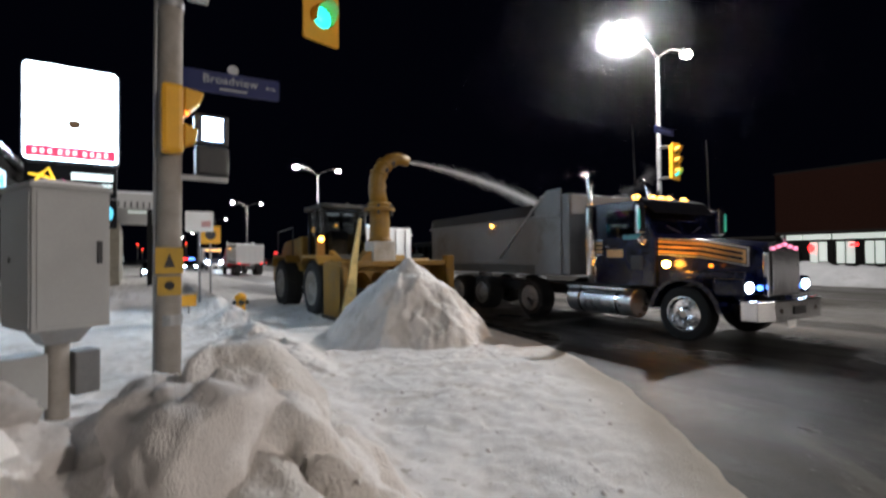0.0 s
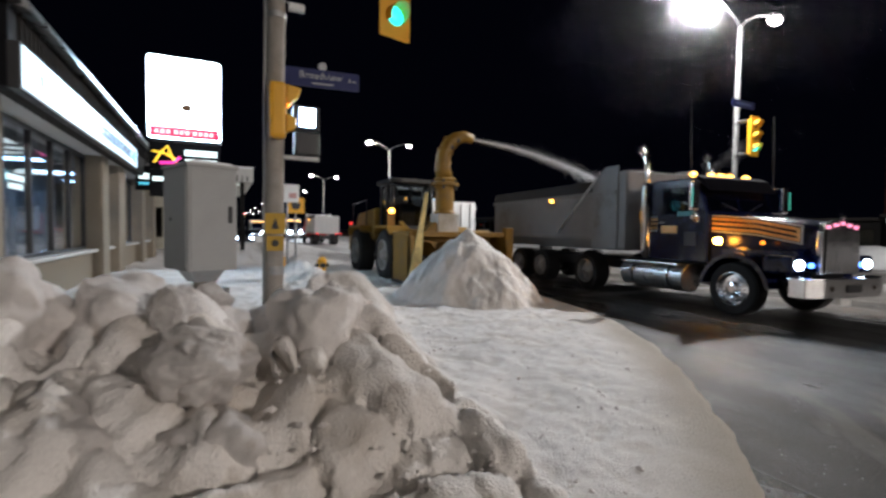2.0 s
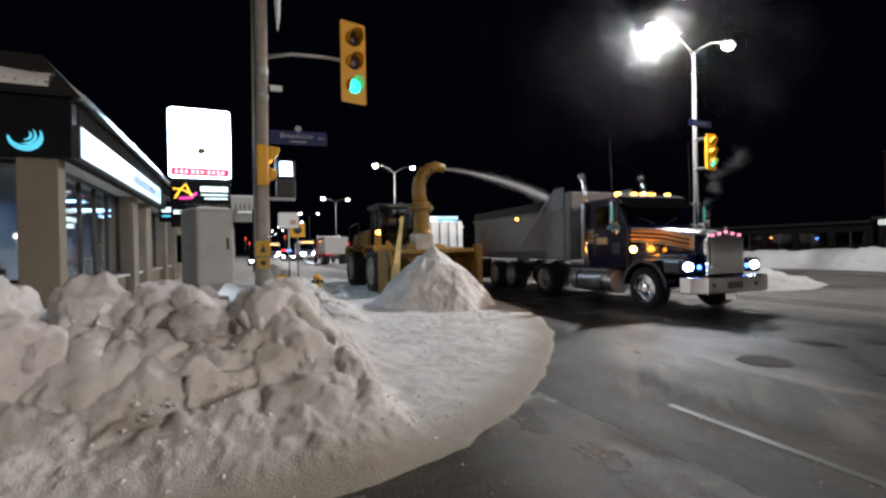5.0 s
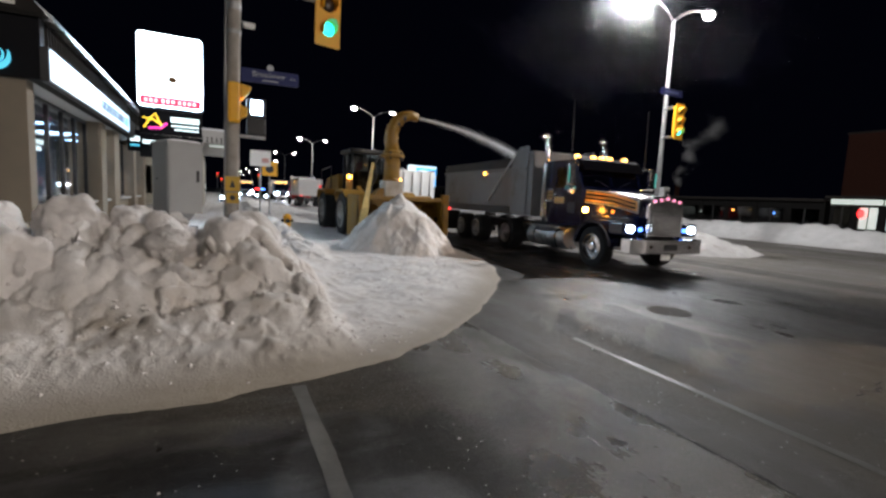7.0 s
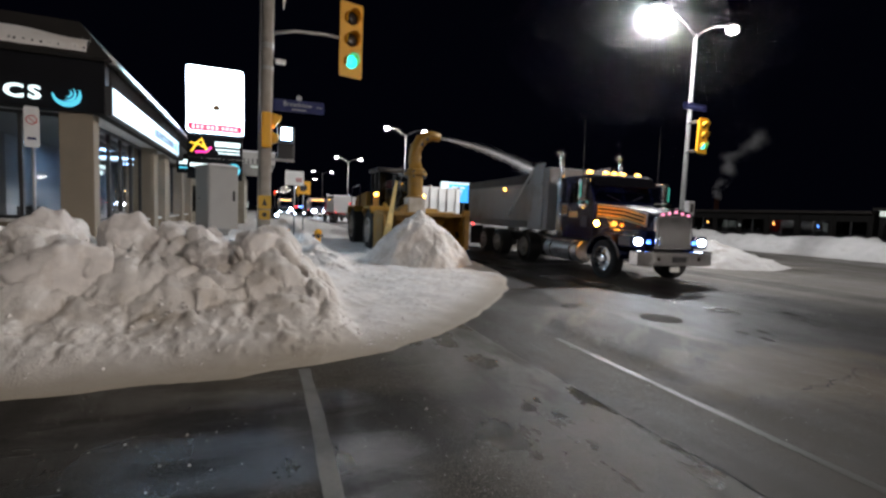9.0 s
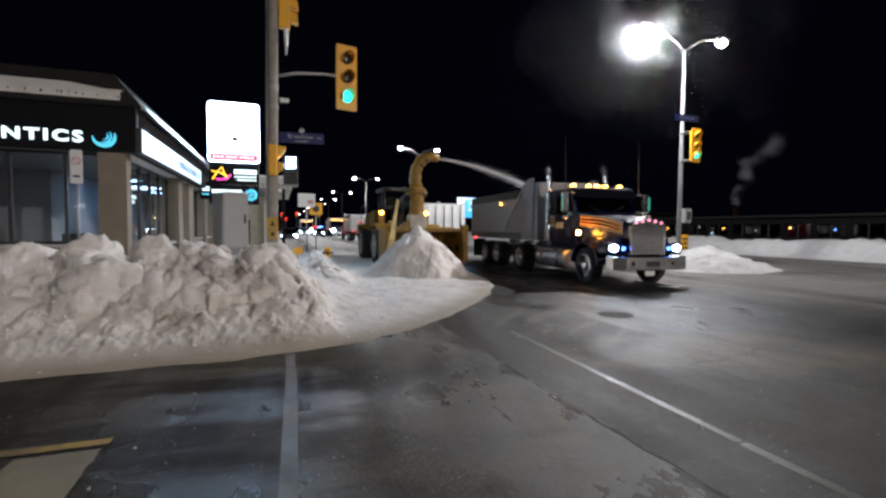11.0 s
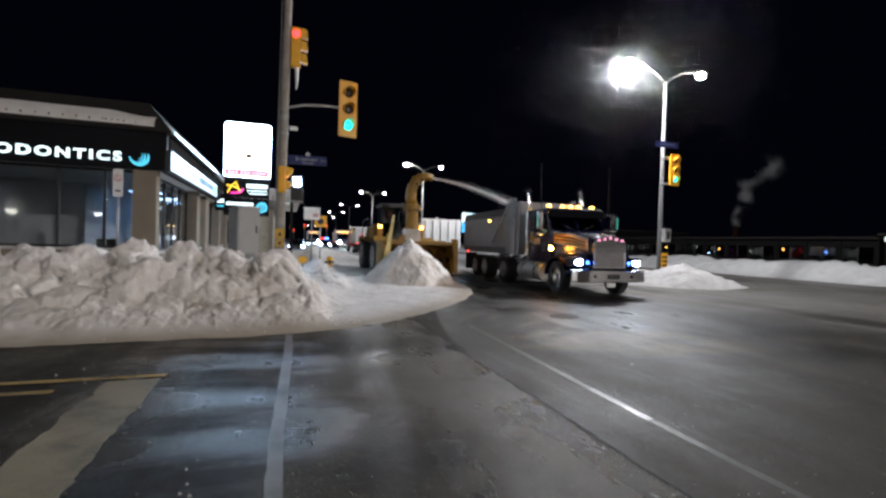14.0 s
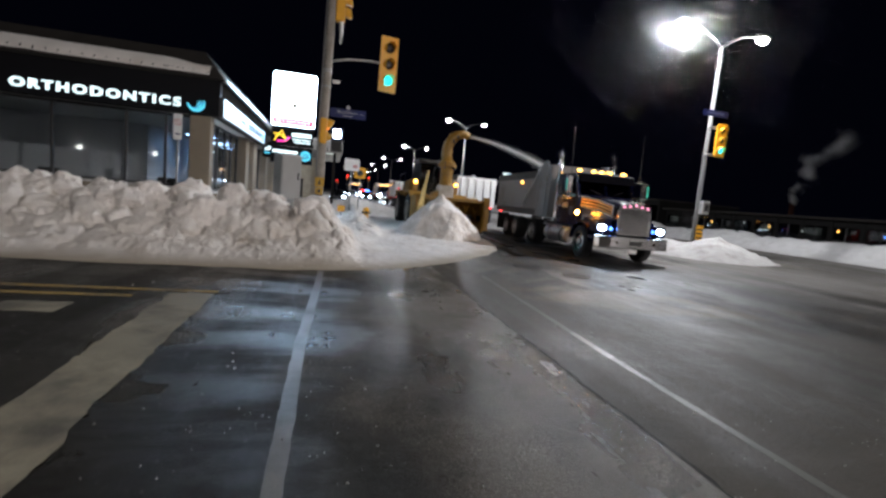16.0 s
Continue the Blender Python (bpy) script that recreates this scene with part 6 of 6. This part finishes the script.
def blower(at):
    t = thing("snow_blower", "yellow snow blower head with tall curved chute", "snow blower", at=at)
    part("rear_plate", prism([(-1.1, 0.3), (-1.1, 1.5), (-1.5, 1.62), (-1.7, 1.45), (-1.3, 0.9), (-1.3, 0.3)], -1.35, 1.7, "x", 0.02), MACHINE, t, "yellow housing")
    part("hood_plate", box((-1.38, -2.35, 1.42), (1.75, -1.1, 1.56), 0.02), MACHINE, t)
    for x in (-1.38, 1.72):
        part("side_plate", prism([(-1.1, 0.12), (-2.4, 0.12), (-2.6, 0.5), (-2.45, 1.45), (-1.1, 1.55)], x - 0.04, x + 0.04, "x", 0.01), MACHINE, t)
        part("skid", box((x - 0.1, -2.5, 0.06), (x + 0.1, -1.1, 0.14), 0.01), BLACK, t)
    part("side_post", box((1.72, -2.45, 0.2), (1.98, -2.2, 1.7), 0.03), MACHINE, t, "yellow corner post")
    part("drift_cutter", prism([(-1.55, 0.1), (-1.15, 0.1), (-1.08, 1.5), (-0.95, 2.62), (-1.02, 2.64), (-1.25, 1.5)], -2.62, -2.56, "y", 0.01), surf("pale_cutter_paint", (0.75, 0.58, 0.22), 0.5, dirt=(0.4, 0.28, 0.12)), t, "tall pale yellow drift cutter")
    part("cutter_brace", box((-1.42, -2.56, 0.3), (-1.3, -2.3, 1.4), 0.01), MACHINE, t)
    ax = part("auger_shaft", tube([(-1.36, -2.0, 0.75), (1.7, -2.0, 0.75)], 0.12, 12), BLACK, t)
    bm = bmesh.new()
    prev = None
    for k in range(120):
        a, x = k * 0.32, -1.32 + 2.98 * k / 119
        q = [bm.verts.new((x, -2.0 + r * math.cos(a), 0.75 + r * math.sin(a))) for r in (0.12, 0.52)]
        if prev:
            bm.faces.new((prev[0], q[0], q[1], prev[1]))
        prev = q
    bmesh.ops.solidify(bm, geom=bm.faces[:], thickness=0.03)
    part("auger_flight", bm, MACHINE, t)
    # chute: cast base, turntable ring and curved spout
    part("fan_case", lathe([(-1.75, 0.62), (-1.3, 0.62)], (-0.1, 0, 1.25), "y", 28), MACHINE, t)
    part("chute_base", box((-0.28, -1.85, 1.5), (0.4, -1.25, 2.1), 0.04), surf("snowy_metal", (0.5, 0.48, 0.42), 0.7, dirt=(0.7, 0.7, 0.7), dirt_at=0.45), t, "snow caked chute base")
    part("chute_column", lathe([(2.1, 0.31), (2.14, 0.33), (2.2, 0.29), (2.95, 0.27)], (0.06, -1.55, 0), "z", 24), MACHINE, t, "yellow chute column")
    part("turntable", lathe([(2.92, 0.32), (2.96, 0.43), (3.03, 0.43), (3.06, 0.35), (3.14, 0.36), (3.2, 0.28)], (0.06, -1.55, 0), "z", 28), MACHINE, t, "flanged turntable ring")
    for k in range(6):
        a = 2 * math.pi * k / 6
        part("bolt", box((-0.03, -0.03, 2.84), (0.03, 0.03, 3.12), 0.006, m=pose(0.06 + 0.38 * math.cos(a), -1.55 + 0.38 * math.sin(a), 0)), BLACK, t)
    sp = part("spout", tube([(0.05, -1.55, 3.18), (-0.02, -1.55, 3.5), (0.0, -1.55, 3.85), (0.14, -1.56, 4.18), (0.38, -1.58, 4.4), (0.66, -1.6, 4.48), (0.95, -1.62, 4.43)], [0.25, 0.235, 0.225, 0.215, 0.2, 0.175, 0.15], 16), MACHINE, t, "curved yellow spout", smooth=False)
    for k, (x, z, a) in enumerate(((0.0, 3.62, -5), (0.05, 4.0, 18), (0.22, 4.27, 45))):
        part("spout_band", lathe([(-0.03, 0.25), (0.03, 0.25)], (0, 0, 0), "z", 16), MACHINE, sp, "", pose(x, -1.555, z, 0, a, 0))
    for k, (x, z, r) in enumerate(((0.2, 4.1, 0.06), (0.4, 4.32, 0.07), (0.04, 3.5, 0.05))):
        part("scuff", ball((x, -1.76, z), r, 2, (1, 0.25, 1.3)), BLACK, sp, "dark scuffed patch")
    part("hose", tube([(-0.34, -1.5, 3.1), (-0.55, -1.5, 2.7), (-0.5, -1.5, 2.2), (-0.7, -1.4, 1.7)], 0.025, 8), BLACK, t, "black hydraulic hose")
    part("ram", tube([(0.35, -1.3, 1.6), (0.35, -1.4, 2.9)], 0.035, 8), CHROME, t)
    part("mount", box((-0.7, -1.15, 0.5), (0.7, -0.8, 1.4), 0.03), BLACK, t)
    return t


LOADER = pose(5.8, 13.4, 0.02)
loader(LOADER)
blower(LOADER)

# jet of snow from the spout into the box: flecks that spread along the throw
verts, tris = [], []
rnd = random.Random(3)
a, b = Vector((6.74, 11.78, 4.43)), Vector((10.3, 9.6, 3.0))
for k in range(30000):
    s = rnd.random() ** 0.85
    p = a.lerp(b, s)
    p.z += 0.85 * s * (1 - s)
    spread = 0.012 + 0.036 * s
    q = rnd.random()
    if q < 0.15:
        spread *= 2.8
    elif q < 0.55:
        spread *= 0.45
    p += Vector((rnd.gauss(0, spread * 0.7), rnd.gauss(0, spread * 0.7), rnd.gauss(0, spread) - (0.12 * abs(rnd.gauss(0, 1)) * s if rnd.random() < 0.4 else 0)))
    r = rnd.uniform(0.003, 0.008)
    i = len(verts)
    for _ in range(3):
        verts.append(tuple(p + Vector((rnd.gauss(0, r), rnd.gauss(0, r), rnd.gauss(0, r)))))
    verts.append(tuple(p + Vector((0, 0, r))))
    tris += [(i, i + 1, i + 2), (i, i + 1, i + 3), (i + 1, i + 2, i + 3), (i + 2, i, i + 3)]
me = bpy.data.meshes.new("snow_jet")
me.from_pydata(verts, [], tris)
me.materials.append(CLEAN)
tagged(new("snow_jet", me), "white jet of snow thrown into the truck", "snow", kind="stuff")


# ---- further vehicles ----
def parked_dump(x, y, turn, name, label, lit):
    t = thing(name, label, "truck", "queued dump trucks", at=pose(x, y, 0, 0, 0, turn))
    part("chassis", box((-0.45, -1.0, 0.62), (0.45, 7.2, 0.92), 0.02), BLACK, t)
    part("cab", prism([(-1.6, 0.8), (-1.6, 1.7), (-0.3, 1.95), (0.0, 2.7), (1.6, 2.8), (1.6, 0.8)], -1.1, 1.1, "x", 0.05), NAVY if lit else RED_PAINT, t)
    part("windscreen", box((-0.95, -0.36, 2.02), (0.95, -0.02, 2.6), 0.01, top=(0.98, 0.4)), DARK_GLASS, t)
    part("bumper", box((-1.2, -1.8, 0.45), (1.2, -1.6, 0.85), 0.03), CHROME, t)
    for s in (-1, 1):
        wheel(t, s * 1.05, -0.6, 0.52, 0.32, s)
        for yy in (5.0, 6.3):
            wheel(t, s * 1.0, yy, 0.52, 0.5, s, ALU)
        if lit:
            # Headlamps built far oversize to stand in for their glare.
            part("headlamp", ball((s * 0.85, -1.65, 1.05), 0.34, 2, (1, 0.3, 0.9)), HEAD_ON, t, "lit headlamp")
            for xx in (0.2, 0.5, 0.8):
                part("roof_lamp", ball((s * xx, 0.2, 2.88), 0.075, 2), AMBER_ON, t, "amber lit roof lamp")
    dump_box(t, 1.9, 7.4, WHITE_PAINT)
    return t


parked_dump(10.2, 76, 0, "dump_truck", "distant dump truck with bright headlamps on", True)
parked_dump(6.1, 95, 0, "dump_truck", "distant dump truck waiting behind with headlamps on", True)
parked_dump(9.6, 55, 180, "dump_truck", "white dump truck seen from behind in the lane", False)
parked_dump(9.5, 26.0, 180, "dump_truck", "white dump truck with a ribbed tailgate", False)


def car(x, y, turn, paint, label, lit=True, bar=False):
    t = thing("car", label, "car", "cars in the street", at=pose(x, y, 0, 0, 0, turn))
    part("body", prism([(-2.1, 0.35), (-2.15, 0.7), (-1.2, 0.9), (2.0, 0.95), (2.15, 0.6), (2.1, 0.35)], -0.88, 0.88, "x", 0.06), paint, t)
    part("cabin", prism([(-1.0, 0.9), (-0.4, 1.42), (1.2, 1.42), (1.8, 0.92)], -0.75, 0.75, "x", 0.05), DARK_GLASS, t)
    part("roof", box((-0.68, -0.38, 1.42), (0.68, 1.15, 1.48), 0.02), paint, t)
    for s in (-1, 1):
        wheel(t, s * 0.8, -1.35, 0.32, 0.22, s, ALU)
        wheel(t, s * 0.8, 1.35, 0.32, 0.22, s, ALU)
        if lit:
            part("headlamp", ball((s * 0.65, -2.12, 0.68), 0.16, 2, (1.2, 0.3, 0.8)), HEAD_ON, t, "lit headlamp")
        part("tail_lamp", ball((s * 0.7, 2.12, 0.75), 0.09, 2, (1.2, 0.3, 0.8)), RED_ON, t, "red lit tail lamp")
    if bar:
        lb = part("light_bar", box((-0.7, 0.3, 1.5), (0.7, 0.55, 1.56), 0.01), BLACK, t, "roof light bar")
        part("bar_lamp", box((-0.68, 0.28, 1.56), (-0.05, 0.55, 1.78), 0.02), RED_ON, lb, "red lit lamp")
        part("bar_lamp", box((0.05, 0.28, 1.56), (0.68, 0.55, 1.78), 0.02), BLUE_ON, lb, "blue lit lamp")
    return t


DARK_CAR = surf("dark_car_paint", (0.03, 0.03, 0.035), 0.25, var=0.1, bump=0)
SILVER_CAR = surf("silver_car_paint", (0.4, 0.4, 0.42), 0.3, 0.4, var=0.1, bump=0)
car(6.6, 72.0, 0, DARK_CAR, "distant car with a red and blue roof bar", True, True)
car(1.6, 47.0, 0, DARK_CAR, "dark car with headlamps on leaving a driveway")
for x, y, turn, p in ((5.0, 84, 0, SILVER_CAR), (5.2, 120, 0, DARK_CAR), (6.5, 150, 0, SILVER_CAR), (10.0, 165, 0, DARK_CAR), (12.5, 140, 180, SILVER_CAR), (22, 100, 180, DARK_CAR), (25, 130, 180, SILVER_CAR)):
    car(x, y, turn, p, "distant car in the street with its lamps on")


# ---- far buildings ----
def canopy_shop():
    t = thing("shop_building", "low beige shop with a broad flat canopy", "building", at=pose(-3.7, 32, 0))
    part("wall", box((-6, 0, 0), (3.2, 12, 3.9), 0.02), surf("pale_render", (0.4, 0.37, 0.3), 0.85), t)
    cn = part("canopy", box((-6, -2.2, 4.4), (5.2, 12, 5.2), 0.03), SOFFIT, t, "pale canopy fascia")
    for k in range(40):
        part("canopy_rib", box((-5.9 + 0.275 * k, -2.23, 4.42), (-5.84 + 0.275 * k, -2.2, 4.78)), FAR_WALL, cn)
    part("canopy_roof", box((-6, -2.2, 5.2), (5.2, 12, 5.32), 0.02), CLEAN, t, "snow on the canopy")
    for x in (4.6,):
        part("canopy_post", box((x - 0.12, -1.9, 0), (x + 0.12, -1.66, 4.4), 0.01), FAR_WALL, t)
    part("door", box((1.2, -0.05, 0), (2.2, 0, 2.1), 0.01), BLACK, t)
    part("window", box((-4.5, -0.04, 1.0), (0.2, 0, 2.8), 0.01), DARK_GLASS, t)
    part("wall_lamp", box((3.6, -1.0, 4.3), (4.6, -0.4, 4.38), 0.01), SHOP_LIGHT, t, "lit strip lamp under the canopy")


canopy_shop()


def row_shop(x0, x1, y0, y1, h, mat, name, label, lit=None, n=4, unlit=()):
    """A low building whose front looks towards -x."""
    t = thing(name, label, "building", "buildings along the road", at=pose(x0, y0, 0))
    w, l = x1 - x0, y1 - y0
    part("wall", box((0, 0, 0), (w, l, h)), mat, t)
    part("roof", box((-0.8, -0.2, h), (w, l + 0.2, h + 0.25), 0.02), SHINGLE, t)
    step = l / n
    for k in range(n):
        a, b = k * step + 0.35, (k + 1) * step - 0.35
        win = part("window", box((-0.05, a, 0.7), (0, b, h - 0.75), 0.01), (lit if lit and k not in unlit else DARK_GLASS), t, "lit shop window" if lit and k not in unlit else "dark shop window")
        part("window_frame", box((-0.09, (a + b) / 2 - 0.04, 0.7), (-0.05, (a + b) / 2 + 0.04, h - 0.75)), FRAME_DARK, win)
        part("window_frame", box((-0.09, a, 0.62), (-0.05, b, 0.7)), FRAME_DARK, win)
        part("pier", box((-0.12, k * step - 0.12, 0), (0, k * step + 0.12, h), 0.01), mat, t)
    return t


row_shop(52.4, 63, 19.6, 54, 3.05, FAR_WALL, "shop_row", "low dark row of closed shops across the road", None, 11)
for y, z, m in ((23.9, 1.75, BLUE_ON), (28.2, 1.9, AMBER_ROOF), (32.0, 1.6, SHOP_LIGHT), (36.1, 1.8, AMBER_ROOF), (39.6, 2.0, SHOP_LIGHT), (44.8, 1.8, AMBER_ROOF)):
    t = thing("window_lamp", "small lit lamp in a dark shop window", "lamp", "lamps in the far shops", at=pose(52.28, y, z))
    part("bulb", ball((0, 0, 0), 0.08, 2, (0.3, 1, 1.1)), m, t)
    part("fitting", box((-0.03, -0.05, 0.12), (0.05, 0.05, 0.35), 0.01), BLACK, t)
lit = row_shop(52.4, 63, 11.3, 19.1, 3.35, FAR_WALL, "lit_shop", "low shop with a bright lit front across the road", SHOP_LIGHT, 4, (3,))
for a, b in ((0.1, 3.7), (3.85, 5.9), (6.0, 7.6)):
    part("sign_band", box((-0.5, a, 2.84), (-0.3, b, 3.3), 0.02), SHOP_LIGHT, lit, "pale lit sign band")
part("red_mark", ball((-0.2, 5.35, 2.05), 0.36, 2, (0.1, 0.75, 1.1)), RED_ON, lit, "red lit window sign")
part("red_mark", box((-0.14, 2.0, 2.2), (-0.1, 2.6, 2.45)), RED_ON, lit, "red lit window sign")
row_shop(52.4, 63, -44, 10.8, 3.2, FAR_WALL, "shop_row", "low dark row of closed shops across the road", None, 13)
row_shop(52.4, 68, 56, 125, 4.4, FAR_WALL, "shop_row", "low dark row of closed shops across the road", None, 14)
t = thing("brick_building", "dark reddish brick building behind the shops", "building", "buildings along the road", at=pose(71.6, -10, 0))
part("wall", box((0, 0, 0), (18, 36.7, 12.0)), BRICK_FAR, t)
part("coping", box((-0.15, -0.15, 12.0), (18.15, 36.85, 12.25), 0.02), SHINGLE, t)
for k, (y0, y1, h) in enumerate(((46, 66, 5), (70, 95, 7), (100, 140, 6), (145, 200, 9))):
    t = thing("street_building", "dim low building along the street", "building", "buildings along the road", at=pose(-14, y0, 0))
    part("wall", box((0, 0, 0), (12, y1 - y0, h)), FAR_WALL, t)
    part("roof", box((-0.2, -0.2, h), (12.3, y1 - y0 + 0.2, h + 0.3), 0.02), SHINGLE, t)
    for q in range(4):
        a = (y1 - y0) * (q + 0.2) / 4
        part("window", box((12, a, 0.9), (12.06, a + (y1 - y0) * 0.15, 2.6)), SHOP_LIGHT if (q + k) % 2 else DARK_GLASS, t, "shop window")

# lit billboard far along the road
t = thing("billboard", "blue and white lit billboard on posts", "billboard", at=pose(44.4, 97.4, 0))
part("frame", box((-3.75, 0, 4.1), (3.75, 0.5, 9.1), 0.03), BLACK, t)
part("screen", box((-3.6, -0.06, 4.25), (3.6, -0.001, 8.95), 0.003), SCREEN_BLUE, t, "blue lit screen")
part("panel", box((-3.6, -0.1, 6.6), (-1.7, -0.062, 8.95), 0.003), LETTER_WHITE, t, "white lit panel")
part("panel", box((-1.68, -0.1, 8.5), (3.6, -0.062, 8.9), 0.003), LETTER_WHITE, t, "white lit panel")
for k in range(3):
    part("lettering", box((-0.8, -0.1, 7.6 - 0.85 * k), (2.5 - 0.55 * k, -0.062, 7.95 - 0.85 * k), 0.003), LETTER_WHITE, t, "white unreadable line")
for x in (-2.5, 2.5):
    part("post", box((x - 0.2, 0.05, 0), (x + 0.2, 0.45, 4.1), 0.01), GREY_METAL, t)
# far signals and signs
for x, y, z, m in ((1.5, 150, 5.5, RED_ON), (6, 150, 5.8, RED_ON), (13, 150, 5.8, RED_ON), (3, 175, 4.5, RED_ON)):
    t = thing("traffic_signal", "distant traffic signal showing red", "traffic signal", "distant signals", at=pose(x, y, 0))
    part("pole", tube([(0, 0, 0), (0, 0, z)], 0.08, 8), GREY_METAL, t)
    part("housing", box((-0.25, -0.15, z - 0.9), (0.25, 0.15, z + 0.5), 0.02), YELLOW, t)
    part("lens", ball((0, -0.2, z + 0.2), 0.22, 2, (1, 0.4, 1)), m, t, "red lit lens")


# ---- steam from a chimney behind the shops: fine flecks in drifting puffs ----
def steam(name, base, top, drift, r0, r1, count, seed, label):
    rnd = random.Random(seed)
    verts, tris = [], []
    a = Vector(base)
    for k in range(count):
        s = rnd.random() ** 0.8
        p = a + Vector((drift[0] * s * s, drift[1] * s * s, (top - base[2]) * s))
        p += Vector((noise.noise((s * 4, seed, 0)), noise.noise((s * 4, seed, 5)), 0)) * (0.4 + 2.2 * s)
        r = r0 + (r1 - r0) * s
        p += Vector((rnd.gauss(0, r), rnd.gauss(0, r), rnd.gauss(0, r)))
        if noise.noise(p * 0.55) < rnd.uniform(-0.25, 0.35):
            continue
        d = rnd.uniform(0.02, 0.05)
        i = len(verts)
        for _ in range(3):
            verts.append(tuple(p + Vector((rnd.gauss(0, d), rnd.gauss(0, d), rnd.gauss(0, d)))))
        tris.append((i, i + 1, i + 2))
    me = bpy.data.meshes.new(name)
    me.from_pydata(verts, [], tris)
    me.materials.append(CLEAN)
    return tagged(new(name, me), label, "steam", kind="stuff")


steam("steam_plume", (78, 55, 6.0), 17.5, (5, -3, 0), 0.25, 0.75, 24000, 2, "pale steam drifting up from a chimney")
t = thing("chimney", "short dark roof chimney behind the shops", "chimney", at=pose(78, 55, 0))
part("stack", tube([(0, 0, 0), (0, 0, 6.2)], 0.4, 14), BRICK_FAR, t)
